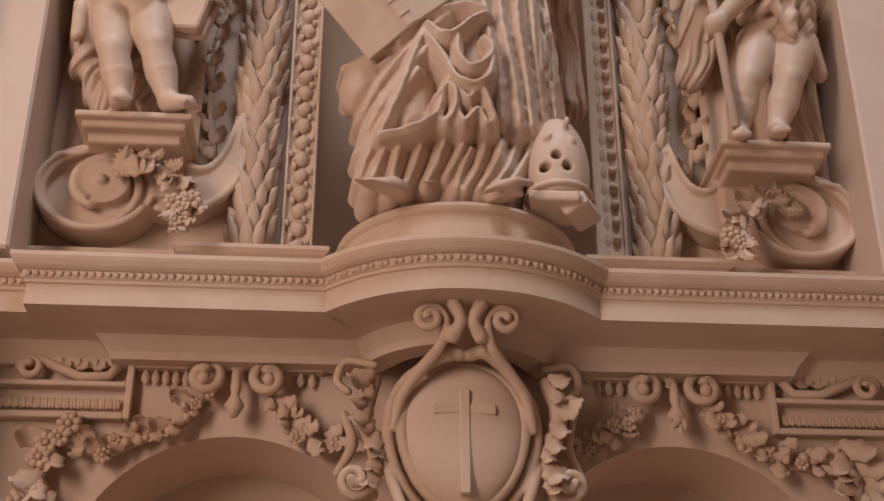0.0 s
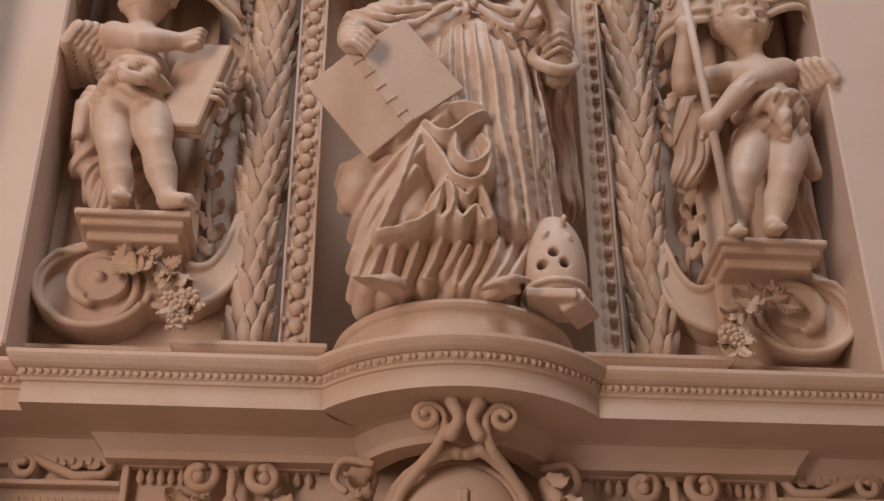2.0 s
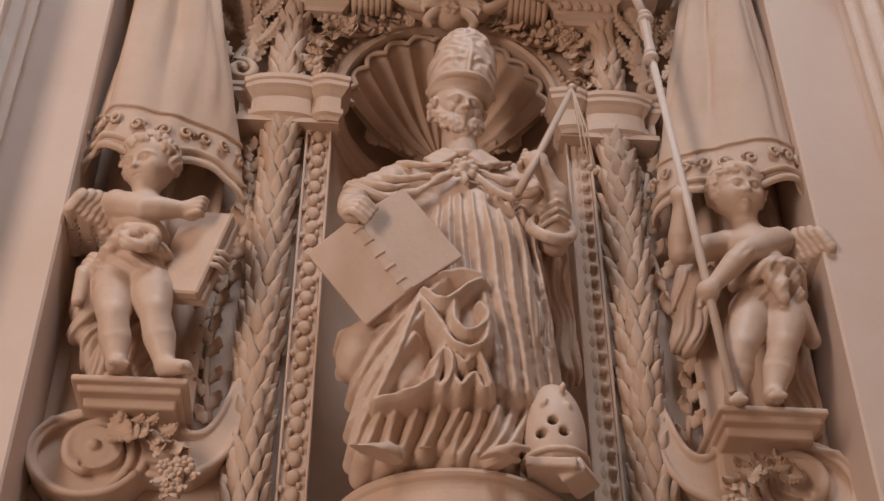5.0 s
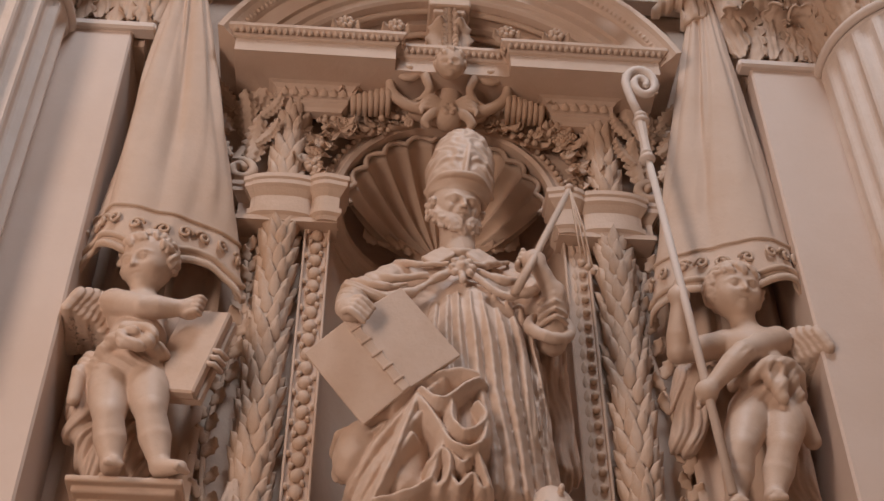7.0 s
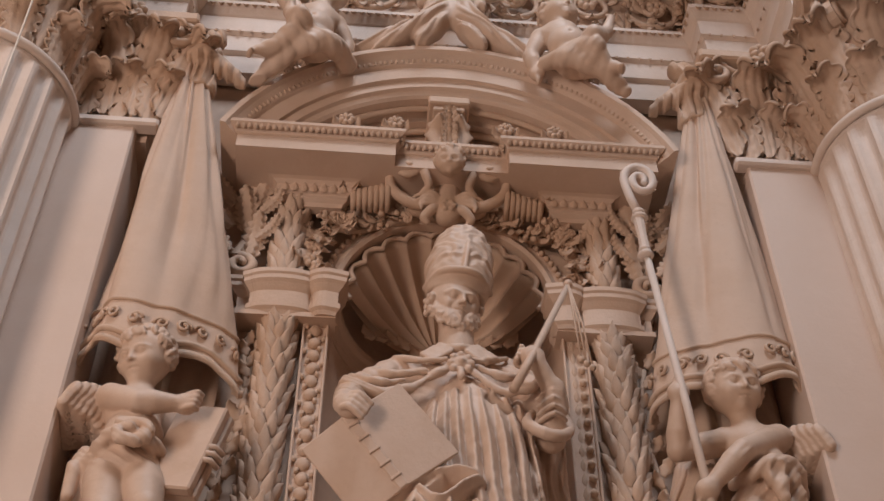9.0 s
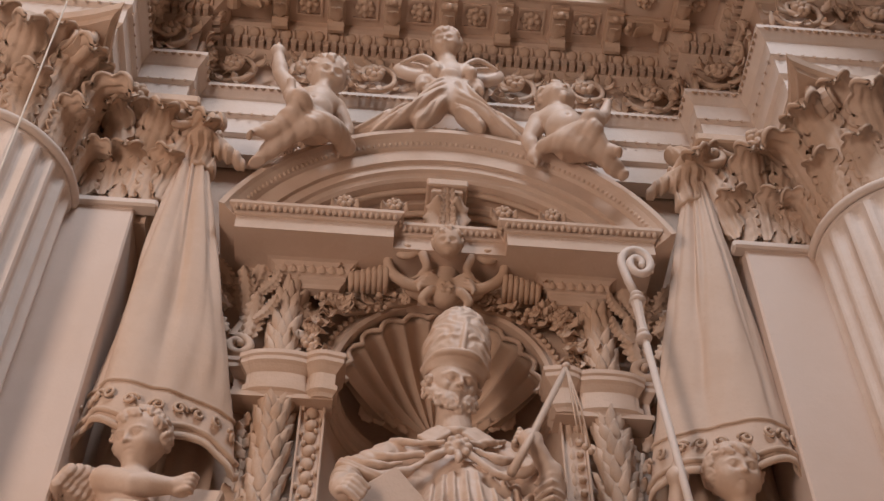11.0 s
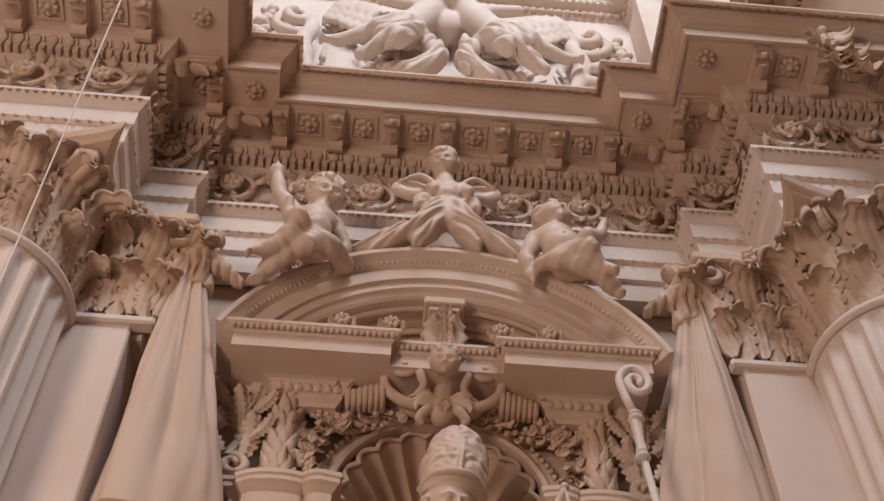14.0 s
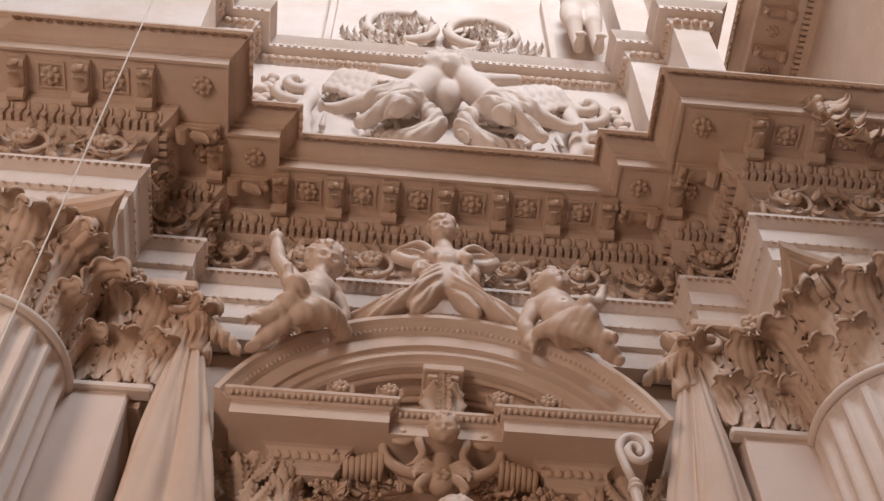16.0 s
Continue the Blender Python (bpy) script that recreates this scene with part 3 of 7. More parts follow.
def bud_data(L=0.1, W=0.05, D=0.02):
    """A small pointed laurel leaf with a raised midrib, 26 triangles or so."""
    st = [(0.0, 0.45, 0.2), (0.3, 1.0, 0.75), (0.62, 0.80, 1.0), (0.88, 0.36, 0.9)]
    V, F = [], []
    for t, w, d in st:
        V += [(-W / 2 * w, 0.004, L * t), (-W / 4 * w, -D * d * 0.75, L * t), (0, -D * d * 0.55, L * t), (W / 4 * w, -D * d * 0.75, L * t), (W / 2 * w, 0.004, L * t)]
    V.append((0, -D * 0.75, L))
    for i in range(3):
        for j in range(4):
            a = i * 5 + j
            F.append((a, a + 1, a + 6, a + 5))
    F += [(15 + j, 16 + j, 20) for j in range(4)] + [(19, 15, 20)]
    return V, F


def rosette_data(r=0.05, petals=7, deep=0.02):
    """A round flower facing -y."""
    items = []
    for i in range(petals):
        a = 2 * math.pi * i / petals
        v, f = sphere_data(1, 7, 5, r * 0.40, deep, 2.3 * r / petals)
        items.append(moved((v, f), pose(r * 0.62 * math.cos(a), -deep * 0.4, r * 0.62 * math.sin(a), 0, -math.degrees(a), 0)))
    items.append(moved(sphere_data(1, 7, 5, r * 0.30, deep * 1.2, r * 0.30), pose(0, -deep * 0.7, 0)))
    items.append(sphere_data(1, 14, 4, r * 0.92, deep * 0.6, r * 0.92))
    return join_data(*items)


def big_leaf_data(curl=0.45, W=0.46):
    """A full acanthus leaf: a ribbed blade with lobed leaflets along both edges and a rolled tip."""
    items = [leaf_data(1.0, W, curl, 4, 12, 6, 0.03, 0.12)]
    small = leaf_data(0.36, 0.30, 0.6, 3, 7, 4, 0.05, 0.16)
    for t, turn, k in ((0.10, 50, 0.9), (0.30, 46, 1.05), (0.50, 40, 1.0), (0.70, 30, 0.85)):
        y = -(0.18 * curl * t + 0.55 * curl * max(0, t - 0.45) ** 1.6 * 2) - 0.02
        for s in (-1, 1):
            items.append(moved(small, Matrix.Translation((s * W * 0.26, y, t)) @ pose(0, 0, 0, 10 + 60 * curl * max(0, t - 0.4), 0, 0) @ pose(0, 0, 0, 0, s * turn, 0) @ Matrix.Scale(k, 4)))
    items.append(moved(leaf_data(0.3, 0.3, 0.7, 3, 6, 4, 0.05, 0.12), pose(0, -0.42 * curl, 0.74, 40, 0, 0)))
    return join_data(*items)


def capital_leaf_data(nu=40, nv=12):
    """An upright acanthus leaf that swells towards its head, is fluted along its length and rolls its toothed tip forward and down."""
    V, F = [], []
    R, t0 = 0.15, 0.66
    for back in (0, 1):
        for i in range(nu + 1):
            t = i / nu
            if t < t0:
                y, z, dy, dz = -0.10 * t * t, 0.82 * t / t0, -0.1, 1.0
            else:
                a = (t - t0) / (1 - t0) * radians(165)
                y, z = -0.10 * t0 * t0 - R * (1 - math.cos(a)), 0.82 + R * math.sin(a) * 0.9
                dy, dz = -math.sin(a), math.cos(a)
            ph = (t * 6.0) % 1.0
            lobe = 1 - 0.34 * abs(2 * ph - 1) ** 2.2
            body = 0.20 + 0.20 * math.sin(math.pi * min(1.0, 0.08 + 0.74 * t)) if t < 0.86 else 0.20 + 0.20 * math.sin(math.pi * 0.7164) * math.sqrt(max(0.0, 1 - ((t - 0.86) / 0.15) ** 2)) - 0.20 * (t - 0.86) / 0.14
            for j in range(nv + 1):
                s = 2 * j / nv - 1
                w = body * (1 + (lobe - 1) * min(1, abs(s) * 1.3))
                fl = 0.022 * math.cos(s * math.pi * 4) * (0.4 + abs(s)) - 0.05 * s * s + 0.02 * abs(s) * math.cos(2 * math.pi * t * 6)
                off = fl - back * 0.035
                V.append((s * w, y - off * dz - 0.10 * abs(s) * abs(dy) * 0.2, z + off * dy * 1.0 + 0.10 * abs(s) ** 1.5 * (1 if t < t0 else 0.3)))
    m = nv + 1
    o = (nu + 1) * m
    for i in range(nu):
        for j in range(nv):
            a = i * m + j
            F.append((a, a + 1, a + m + 1, a + m))
            F.append((o + a, o + a + m, o + a + m + 1, o + a + 1))
        for j in (0, nv):
            a = i * m + j
            q = (a, a + m, o + a + m, o + a)
            F.append(q if j == 0 else q[::-1])
    F.append(tuple(nu * m + j for j in range(m)) + tuple(o + nu * m + j for j in range(nv, -1, -1)))
    return V, F


LEAF_C = data_mesh("capital_leaf", capital_leaf_data(), CARVED)
LEAF = data_mesh("acanthus_leaf", big_leaf_data(0.35), CARVED)
LEAF_W = data_mesh("acanthus_leaf_pale", leaf_data(1.0, 0.66, 0.72, 7, 42, 8, 0.03, 0.14, 0.26), LIGHTENED)
LEAF_P = data_mesh("tall_leaf", leaf_data(1.0, 0.46, 0.42, 7, 42, 8, 0.03, 0.14, 0.34), CARVED)
LEAF_S = data_mesh("curled_leaf", leaf_data(L=1, W=0.62, curl=0.6, lobes=3, nu=9, nv=4, wave=0.1), CARVED)
BUD = data_mesh("laurel_leaf", bud_data(), CARVED)
FLOWER = data_mesh("stucco_flower", rosette_data(), CARVED)
BERRY = data_mesh("round_fruit", sphere_data(0.5, 7, 5), CARVED)


def place(name, me, parent, x, p, z, size, turn=0.0, tip=0.0, yaw=0.0, sx=1.0):
    """A piece on the wall: turn leans it clockwise in the wall plane, tip bends it forward, yaw turns it round z."""
    m = Matrix.Translation((x, -p, z)) @ pose(0, 0, 0, 0, 0, yaw) @ pose(0, 0, 0, 0, turn, 0) @ pose(0, 0, 0, tip, 0, 0) @ Matrix.Diagonal((size * sx, size, size, 1))
    return share(name, me, m, parent)


# ---- pieces along the lower cornice ----
lower = o
bead = data_mesh("bead", sphere_data(0.0125, 8, 6), STUCCO)
for x, y, a in along(LOW, 0.027, 0.164, ends=0.006):
    if abs(x) < 1.95:
        share("bead", bead, Matrix.Translation((x, y, 3.592)), lower)
PL = [(-2.6, -0.06), (-1.0, -0.06), (-1.0, -0.13), (-0.52, -0.13), (-0.52, -0.02), (0.52, -0.02), (0.52, -0.13), (1.0, -0.13), (1.0, -0.06), (2.6, -0.06)]
o = moulding("base_course", [(-0.1, 3.65), (0.0, 3.65), (0.0, 3.76), (0.01, 3.80), (0.03, 3.81), (0.045, 3.825), (0.045, 3.84), (-0.1, 3.845)], PL, STUCCO)
tagged(o, "low stucco base course under the carved pilaster strips", "base course", kind="structure")

statue_base = moulding("statue_plinth", [(-0.3, 3.66), (0.045, 3.66), (0.05, 3.685), (0.045, 3.705), (0.03, 3.715), (0.012, 3.73), (0.0, 3.75), (-0.004, 3.80), (0.0, 3.835), (0.012, 3.845), (0.018, 3.858), (0.012, 3.874), (-0.3, 3.88)], [(-0.455, 0.02)] + arc(0, -0.03, 0.44, 188, 352, 30) + [(0.455, 0.02)], STUCCO, smooth=False)
tagged(statue_base, "curved moulded stucco plinth under the bishop", "plinth")

# ---- niche: impost, dome, shell, beaded arch ----
ring = [(NW * math.cos(math.pi - math.pi * i / 30), 0.60 * math.sin(math.pi * i / 30)) for i in range(31)]
o = moulding("niche_impost", [(-0.02, 5.97), (0.005, 5.97), (0.01, 6.0), (0.025, 6.01), (0.03, 6.04), (0.045, 6.06), (0.05, 6.09), (-0.02, 6.10)], ring, STUCCO)
tagged(o, "moulded impost ring inside the niche", "moulding", kind="structure")
V, F = [], []
for i in range(13):
    s = math.pi / 2 * i / 12
    for k in range(33):
        a = math.pi * k / 32
        V.append((NW * math.sin(s) * math.cos(a), 0.62 * math.cos(s), ARCH_Z + NW * math.sin(s) * math.sin(a)))
F = [(i * 33 + k, i * 33 + k + 1, (i + 1) * 33 + k + 1, (i + 1) * 33 + k) for i in range(12) for k in range(32)]
tagged(mesh_ob("niche_dome", V, F, STUCCO, smooth=True), "plain stucco half dome behind the shell", "niche", kind="structure")


def shell():
    """A fluted scallop that fills the head of the niche and has a rolled rim."""
    e = empty("niche_shell", (0, 0.3, ARCH_Z))
    tagged(e, "large fluted stucco scallop shell in the niche head", "shell")
    n, m = 176, 16
    hub = Vector((0, 0.14, 0.02))
    def fan(k, t, back):
        a = math.radians(-4) + math.radians(188) * k / n
        fl = abs(math.sin(k / n * math.pi * 11))
        q = Vector((0.452 * math.cos(a) * (1 + 0.085 * fl), -0.285, 0.015 + 0.452 * math.sin(a) * (1 + 0.085 * fl)))
        r = hub.lerp(q, t)
        r.y += 0.10 * math.sin(math.pi * t) + 0.07 * fl * t ** 0.7 * (1 - t ** 5) + back
        r.z += 0.05 * math.sin(math.pi * t) * max(0, math.sin(a))
        return tuple(r)
    V, F = [], []
    for back in (0, 0.02):
        V += [fan(k, 0.04 + 0.96 * i / m, back) for i in range(m + 1) for k in range(n + 1)]
    w = n + 1
    off = (m + 1) * w
    for i in range(m):
        for k in range(n):
            a = i * w + k
            F.append((a, a + 1, a + w + 1, a + w))
            F.append((off + a, off + a + w, off + a + w + 1, off + a + 1))
    for k in range(n):
        a = m * w + k
        F.append((a, a + 1, off + a + 1, off + a))
    mesh_ob("fluted_shell", V, F, SHELLC, e, smooth=True)
    v, f = strand([fan(k, 1.0, 0.0) for k in range(n + 1)], 0.014, 6)
    mesh_ob("rolled_rim", v, f, STUCCO, e, smooth=True)
    for s in (-1, 1):
        for i in range(5):
            t = i / 5
            place("frond", LEAF_S, e, s * (0.08 + 0.30 * t), -0.10 + 0.16 * t, -0.02 + 0.02 * math.sin(t * 5), 0.11, s * (50 - 10 * t))


shell()
arch_ring = []
prof = ((0.0, 0.05), (0.0, -0.03), (0.02, -0.04), (0.035, -0.03), (0.05, -0.02), (0.08, -0.02), (0.09, 0.0))
for i in range(49):
    a = math.pi * i / 48
    arch_ring += [((NW - 0.035 + d) * math.cos(a), y, ARCH_Z + (NW - 0.035 + d) * math.sin(a)) for d, y in prof]
F = [(i * 7 + j, i * 7 + j + 7, i * 7 + j + 8, i * 7 + j + 1) for i in range(48) for j in range(6)]
niche_trim = mesh_ob("niche_trim", arch_ring, F, STUCCO)
tagged(niche_trim, "moulded stucco arch round the niche with small bosses", "trim", kind="structure")
boss = data_mesh("boss", sphere_data(0.017, 7, 5), CARVED)
for i in range(44):
    a = math.pi * (i + 0.5) / 44
    share("boss", boss, Matrix.Translation(((NW + 0.042) * math.cos(a), -0.028, ARCH_Z + (NW + 0.042) * math.sin(a))), niche_trim)

# ---- carved strips beside the niche ----


def strip_piece():
    """One scalloped cushion of the carved strip, with a drop on each side."""
    a = sphere_data(1, 8, 5, 0.030, 0.022, 0.034)
    b = moved(sphere_data(1, 6, 4, 0.012, 0.014, 0.016), pose(-0.034, -0.004, 0.034))
    c = moved(sphere_data(1, 6, 4, 0.012, 0.014, 0.016), pose(0.034, -0.004, 0.034))
    return join_data(a, b, c)


CUSHION = data_mesh("cushion", strip_piece(), CARVED)
BEADP = data_mesh("pearl", sphere_data(0.019, 7, 5), CARVED)


def beaded_strip(s):
    e = empty("carved_strip", (s * 0.60, 0, 3.84))
    tagged(e, "upright stucco strip carved with cushions and drops", "carved strip", group="carved strips beside the niche")
    box("backing", -0.05, 0.05, -0.055, 0.005, 0, 2.02, STUCCO, e)
    box("fillet", -0.048 * 1 - 0.012, -0.048, -0.075, -0.0, 0, 2.02, STUCCO, e)
    box("fillet", 0.048, 0.06, -0.075, -0.0, 0, 2.02, STUCCO, e)
    for i in range(26):
        z = 0.05 + i * 0.0765
        if s < 0:
            share("cushion", CUSHION, Matrix.Translation((0, -0.06, z)) @ pose(0, 0, 0, 0, 14 * (-1) ** i, 0), e)
        else:
            share("pearl", BEADP, Matrix.Translation((0.022, -0.064, z)), e)
            share("drop", BUD, Matrix.Translation((-0.012, -0.055, z - 0.03)) @ Matrix.Scale(0.62, 4), e)


def leaf_pillar(s, z0, z1, r, name, label, rows, turnup=0):
    e = empty(name, (s * 0.775, -0.05, z0))
    tagged(e, label, "carved pillar", group=name.replace("_", " ") + "s")
    v, f = strand([(0, 0.0, 0), (0, 0.0, (z1 - z0) * 0.5), (0, 0, z1 - z0)], [r * 0.85, r * 0.8, r * 0.85], 14)
    mesh_ob("core", v, f, CARVED, e, smooth=True)
    rnd = random.Random(int(10 * z0) + s)
    for i in range(rows):
        z = (z1 - z0) * (i + 0.1) / rows
        for k in range(5):
            a = -80 + 40 * k + (20 if i % 2 else 0) - 10
            y = -math.cos(radians(a)) * r * 0.80
            x = math.sin(radians(a)) * r * 0.80
            size = rnd.uniform(1.1, 1.5)
            m = Matrix.Translation((x, y, z + rnd.uniform(-0.01, 0.01))) @ pose(0, 0, 0, rnd.uniform(2, 13), rnd.uniform(-9, 9), a) @ Matrix.Diagonal((1.15, 1.2, size, 1))
            share("leaf", BUD, m, e)


def impost_block(s):
    base = [(-0.97, 0.0), (-0.97, -0.06), (-0.91, -0.06), (-0.91, -0.10)] + [(-0.775 + 0.12 * math.cos(radians(180 + 10 * i)) * 1.05, -0.10 + 0.026 * math.sin(radians(180 + 10 * i))) for i in range(1, 18)] + [(-0.645, -0.09), (-0.61, -0.10)] + [(-0.57 + 0.05 * math.cos(radians(180 + 20 * i)), -0.11 + 0.03 * math.sin(radians(180 + 20 * i))) for i in range(0, 6)] + [(-0.515, -0.13), (-0.515, 0.0)]
    if s > 0:
        base = [(-x, y) for x, y in reversed(base)]
    o = moulding("impost_block", [(-0.06, 5.84), (0.0, 5.84), (0.008, 5.86), (0.02, 5.875), (0.02, 5.905), (0.008, 5.915), (0.008, 5.985), (0.018, 6.0), (0.03, 6.02), (0.042, 6.035), (0.042, 6.06), (0.05, 6.07), (0.05, 6.095), (-0.06, 6.10)], base, STUCCO)
    x0, x1 = sorted((s * 0.512, s * 0.968))
    box("under_plate", x0, x1, -0.125, 0.0, 5.832, 5.86, STUCCO, o, b=0)
    tagged(o, "wavy moulded stucco impost block above the leafy pillar", "impost block", group="impost blocks")


for s in (-1, 1):
    beaded_strip(s)
    leaf_pillar(s, 3.845, 5.84, 0.088, "leaf_pillar", "slender stucco pillar sheathed in pointed laurel leaves", 25)
    leaf_pillar(s, 6.10, 6.42, 0.080, "leaf_stub", "short stucco stem sheathed in leaves on the impost", 5)
    leaf_pillar(s, 6.42, 6.80, 0.092, "leaf_finial", "stucco finial sheathed in overlapping leaves under the pediment", 6)
    impost_block(s)

# ---- leaf sprays and tall acanthus beside the pillars ----
for s in (-1, 1):
    e = empty("leaf_spray", (s * 0.93, -0.02, 4.25))
    tagged(e, "long upright stucco spray of leaves on the wall", "leaf spray", group="leaf sprays beside the pillars")
    v, f = strand([(s * 0.05 * math.sin(i * 0.5), -0.02, i * 0.12) for i in range(13)], [0.014] * 13, 6)
    mesh_ob("stem", v, f, CARVED, e, smooth=True)
    rnd = random.Random(40 + s)
    for i in range(24):
        z = 0.02 + i * 0.062
        place("leaf", LEAF_S, e, s * 0.05 * math.sin(z / 0.12 * 0.5) + rnd.uniform(-0.015, 0.015), 0.03, z, rnd.uniform(0.085, 0.115), (30 if i % 2 else -30) + rnd.uniform(-10, 10), 6)
    e = empty("acanthus_scroll", (s * 0.99, -0.03, 6.12))
    tagged(e, "tall curling stucco acanthus rising from a small volute", "acanthus scroll", group="acanthus scrolls")
    pts = [(s * q[0], q[1], q[2]) for q in spiral(0.0, 0.06, 0.075, 0.012, 60, 1.4, 26, 0.05, 0.03)]
    v, f = strand([(s * -0.03, -0.04, 0.50), (s * -0.02, -0.04, 0.28)] + pts, [0.02] * 2 + [0.026] * 17 + [0.02] * 10, 7)
    mesh_ob("volute", v, f, CARVED, e, smooth=True)
    for i, (dx, z, sz, t) in enumerate(((-0.03, 0.10, 0.30, 10), (-0.02, 0.28, 0.30, -8), (-0.03, 0.45, 0.30, 10), (0.05, 0.14, 0.25, -42), (0.06, 0.31, 0.25, -42), (0.06, 0.47, 0.23, -38), (-0.06, 0.22, 0.19, 40), (-0.06, 0.40, 0.19, 40))):
        place("leaf", LEAF_P, e, s * dx, 0.05 + 0.006 * i, z, sz, -s * t, 6)

# ---- pediment ----
ped_path = [(-0.81, 0.0), (-0.81, -0.12), (-0.53, -0.12), (-0.53, -0.05), (0.55, -0.05), (0.55, -0.12), (0.79, -0.12), (0.79, 0.0)]
ped = empty("pediment", (0, 0, 6.6))
tagged(ped, "segmental stucco pediment with broken-forward cornice over the niche", "pediment")
o = moulding("entablature", [(-0.05, 0.0), (0.0, 0.0), (0.01, 0.02), (0.03, 0.035), (0.03, 0.06), (0.045, 0.07), (0.05, 0.11), (0.07, 0.125), (0.09, 0.13), (0.24, 0.135), (0.255, 0.135), (0.255, 0.225), (0.265, 0.23), (0.275, 0.25), (0.29, 0.265), (0.30, 0.275), (0.30, 0.295), (-0.05, 0.30)], ped_path, STUCCO, ped)
R0, CZ = 1.245, -0.21
A0 = math.degrees(math.acos(1.12 / R0)) - 4
pp = [(0.0, 0.0), (0.0, 0.43), (-0.03, 0.43), (-0.045, 0.41), (-0.075, 0.385), (-0.09, 0.375), (-0.10, 0.36), (-0.185, 0.355), (-0.19, 0.335), (-0.235, 0.33), (-0.245, 0.31), (-0.27, 0.30), (-0.285, 0.285), (-0.285, 0.16), (-0.31, 0.15), (-0.31, 0.0)]
V = []
NA = 48
for i in range(NA + 1):
    a = radians(A0 + (180 - 2 * A0) * i / NA)
    V += [((R0 + d) * math.cos(a), -p, CZ + (R0 + d) * math.sin(a) * 1.0) for d, p in pp]
k = len(pp)
F = [(i * k + j, i * k + j + 1, (i + 1) * k + j + 1, (i + 1) * k + j) for i in range(NA) for j in range(k - 1)]
F += [tuple(range(k)), tuple(range(NA * k + k - 1, NA * k - 1, -1))]
mesh_ob("arched_cornice", V, F, STUCCO, ped)
V = [(x, -0.06, z) for i in range(25) for x in [-1.0 + 2.0 * i / 24] for z in (0.28, max(0.29, CZ + math.sqrt(max(0, (R0 - 0.2) ** 2 - x * x))))]
F = [(2 * i, 2 * i + 2, 2 * i + 3, 2 * i + 1) for i in range(24)]
mesh_ob("tympanum", V, F, STUCCO, ped)
rim_bud = data_mesh("rim_leaf", bud_data(0.030, 0.026, 0.012), CARVED)
for i in range(88):
    a = radians(A0 + 3 + (174 - 2 * A0) * i / 87)
    share("rim_leaf", rim_bud, Matrix.Translation(((R0 - 0.085) * math.cos(a), -0.385, CZ + (R0 - 0.085) * math.sin(a))) @ pose(0, 0, 0, 0, 90 - math.degrees(a), 0), ped)
for x, y, a in along(ped_path, 0.031, 0.283, ends=0.01):
    if y < -0.30:
        share("rim_leaf", rim_bud, Matrix.Translation((x, y - 0.004, 0.236)) @ pose(0, 0, 0, 16, 0, a), ped)
for x, y, a in along(ped_path, 0.05, 0.05, ends=0.02):
    if y < -0.1:
        share("bed_leaf", BUD, Matrix.Translation((x, y, 0.06)) @ pose(0, 0, 0, 0, 0, a) @ Matrix.Diagonal((0.9, 0.7, 0.55, 1)), ped)
# inner band and carved boards of the tympanum
for d, p in ((-0.30, 0.23), (-0.33, 0.10)):
    pts = []
    for i in range(41):
        a = radians(A0 + 8 + (164 - 2 * A0) * i / 40)
        x, z = (R0 + d) * math.cos(a), CZ + (R0 + d) * math.sin(a)
        if z > 0.30:
            pts.append((x, -p, z))
    v, f = strand(pts, 0.018, 6)
    mesh_ob("inner_band", v, f, CARVED, ped, smooth=True)
for s in (-1, 1):
    for x, z in ((0.53, 0.36), (0.28, 0.36)):
        place("flower", FLOWER, ped, s * x, 0.40, z, 0.9)
        for q in (-50, 0, 50):
            place("leaf", LEAF_S, ped, s * x, 0.37, z - 0.05, 0.11, q, 10)
    box("raking_board", s * 0.40 - 0.03, s * 0.40 + 0.03, -0.16, -0.06, 0.30, 0.60, STUCCO, ped)
corbel = [(-0.06, -0.28, 0.30, 0.62), (-0.085, -0.31, 0.62, 0.66), (-0.11, -0.33, 0.66, 0.72)]
for w, y, z0, z1 in corbel:
    box("corbel", w, -w, y, -0.05, z0, z1, CARVED, ped, b=0.008)
for i in range(4):
    place("leaf", LEAF, ped, 0, 0.29, 0.34 + 0.06 * i, 0.12, 0, 12)
for s in (-1, 1):
    place("leaf", LEAF_S, ped, s * 0.075, 0.26, 0.36, 0.22, -s * 8, 5)

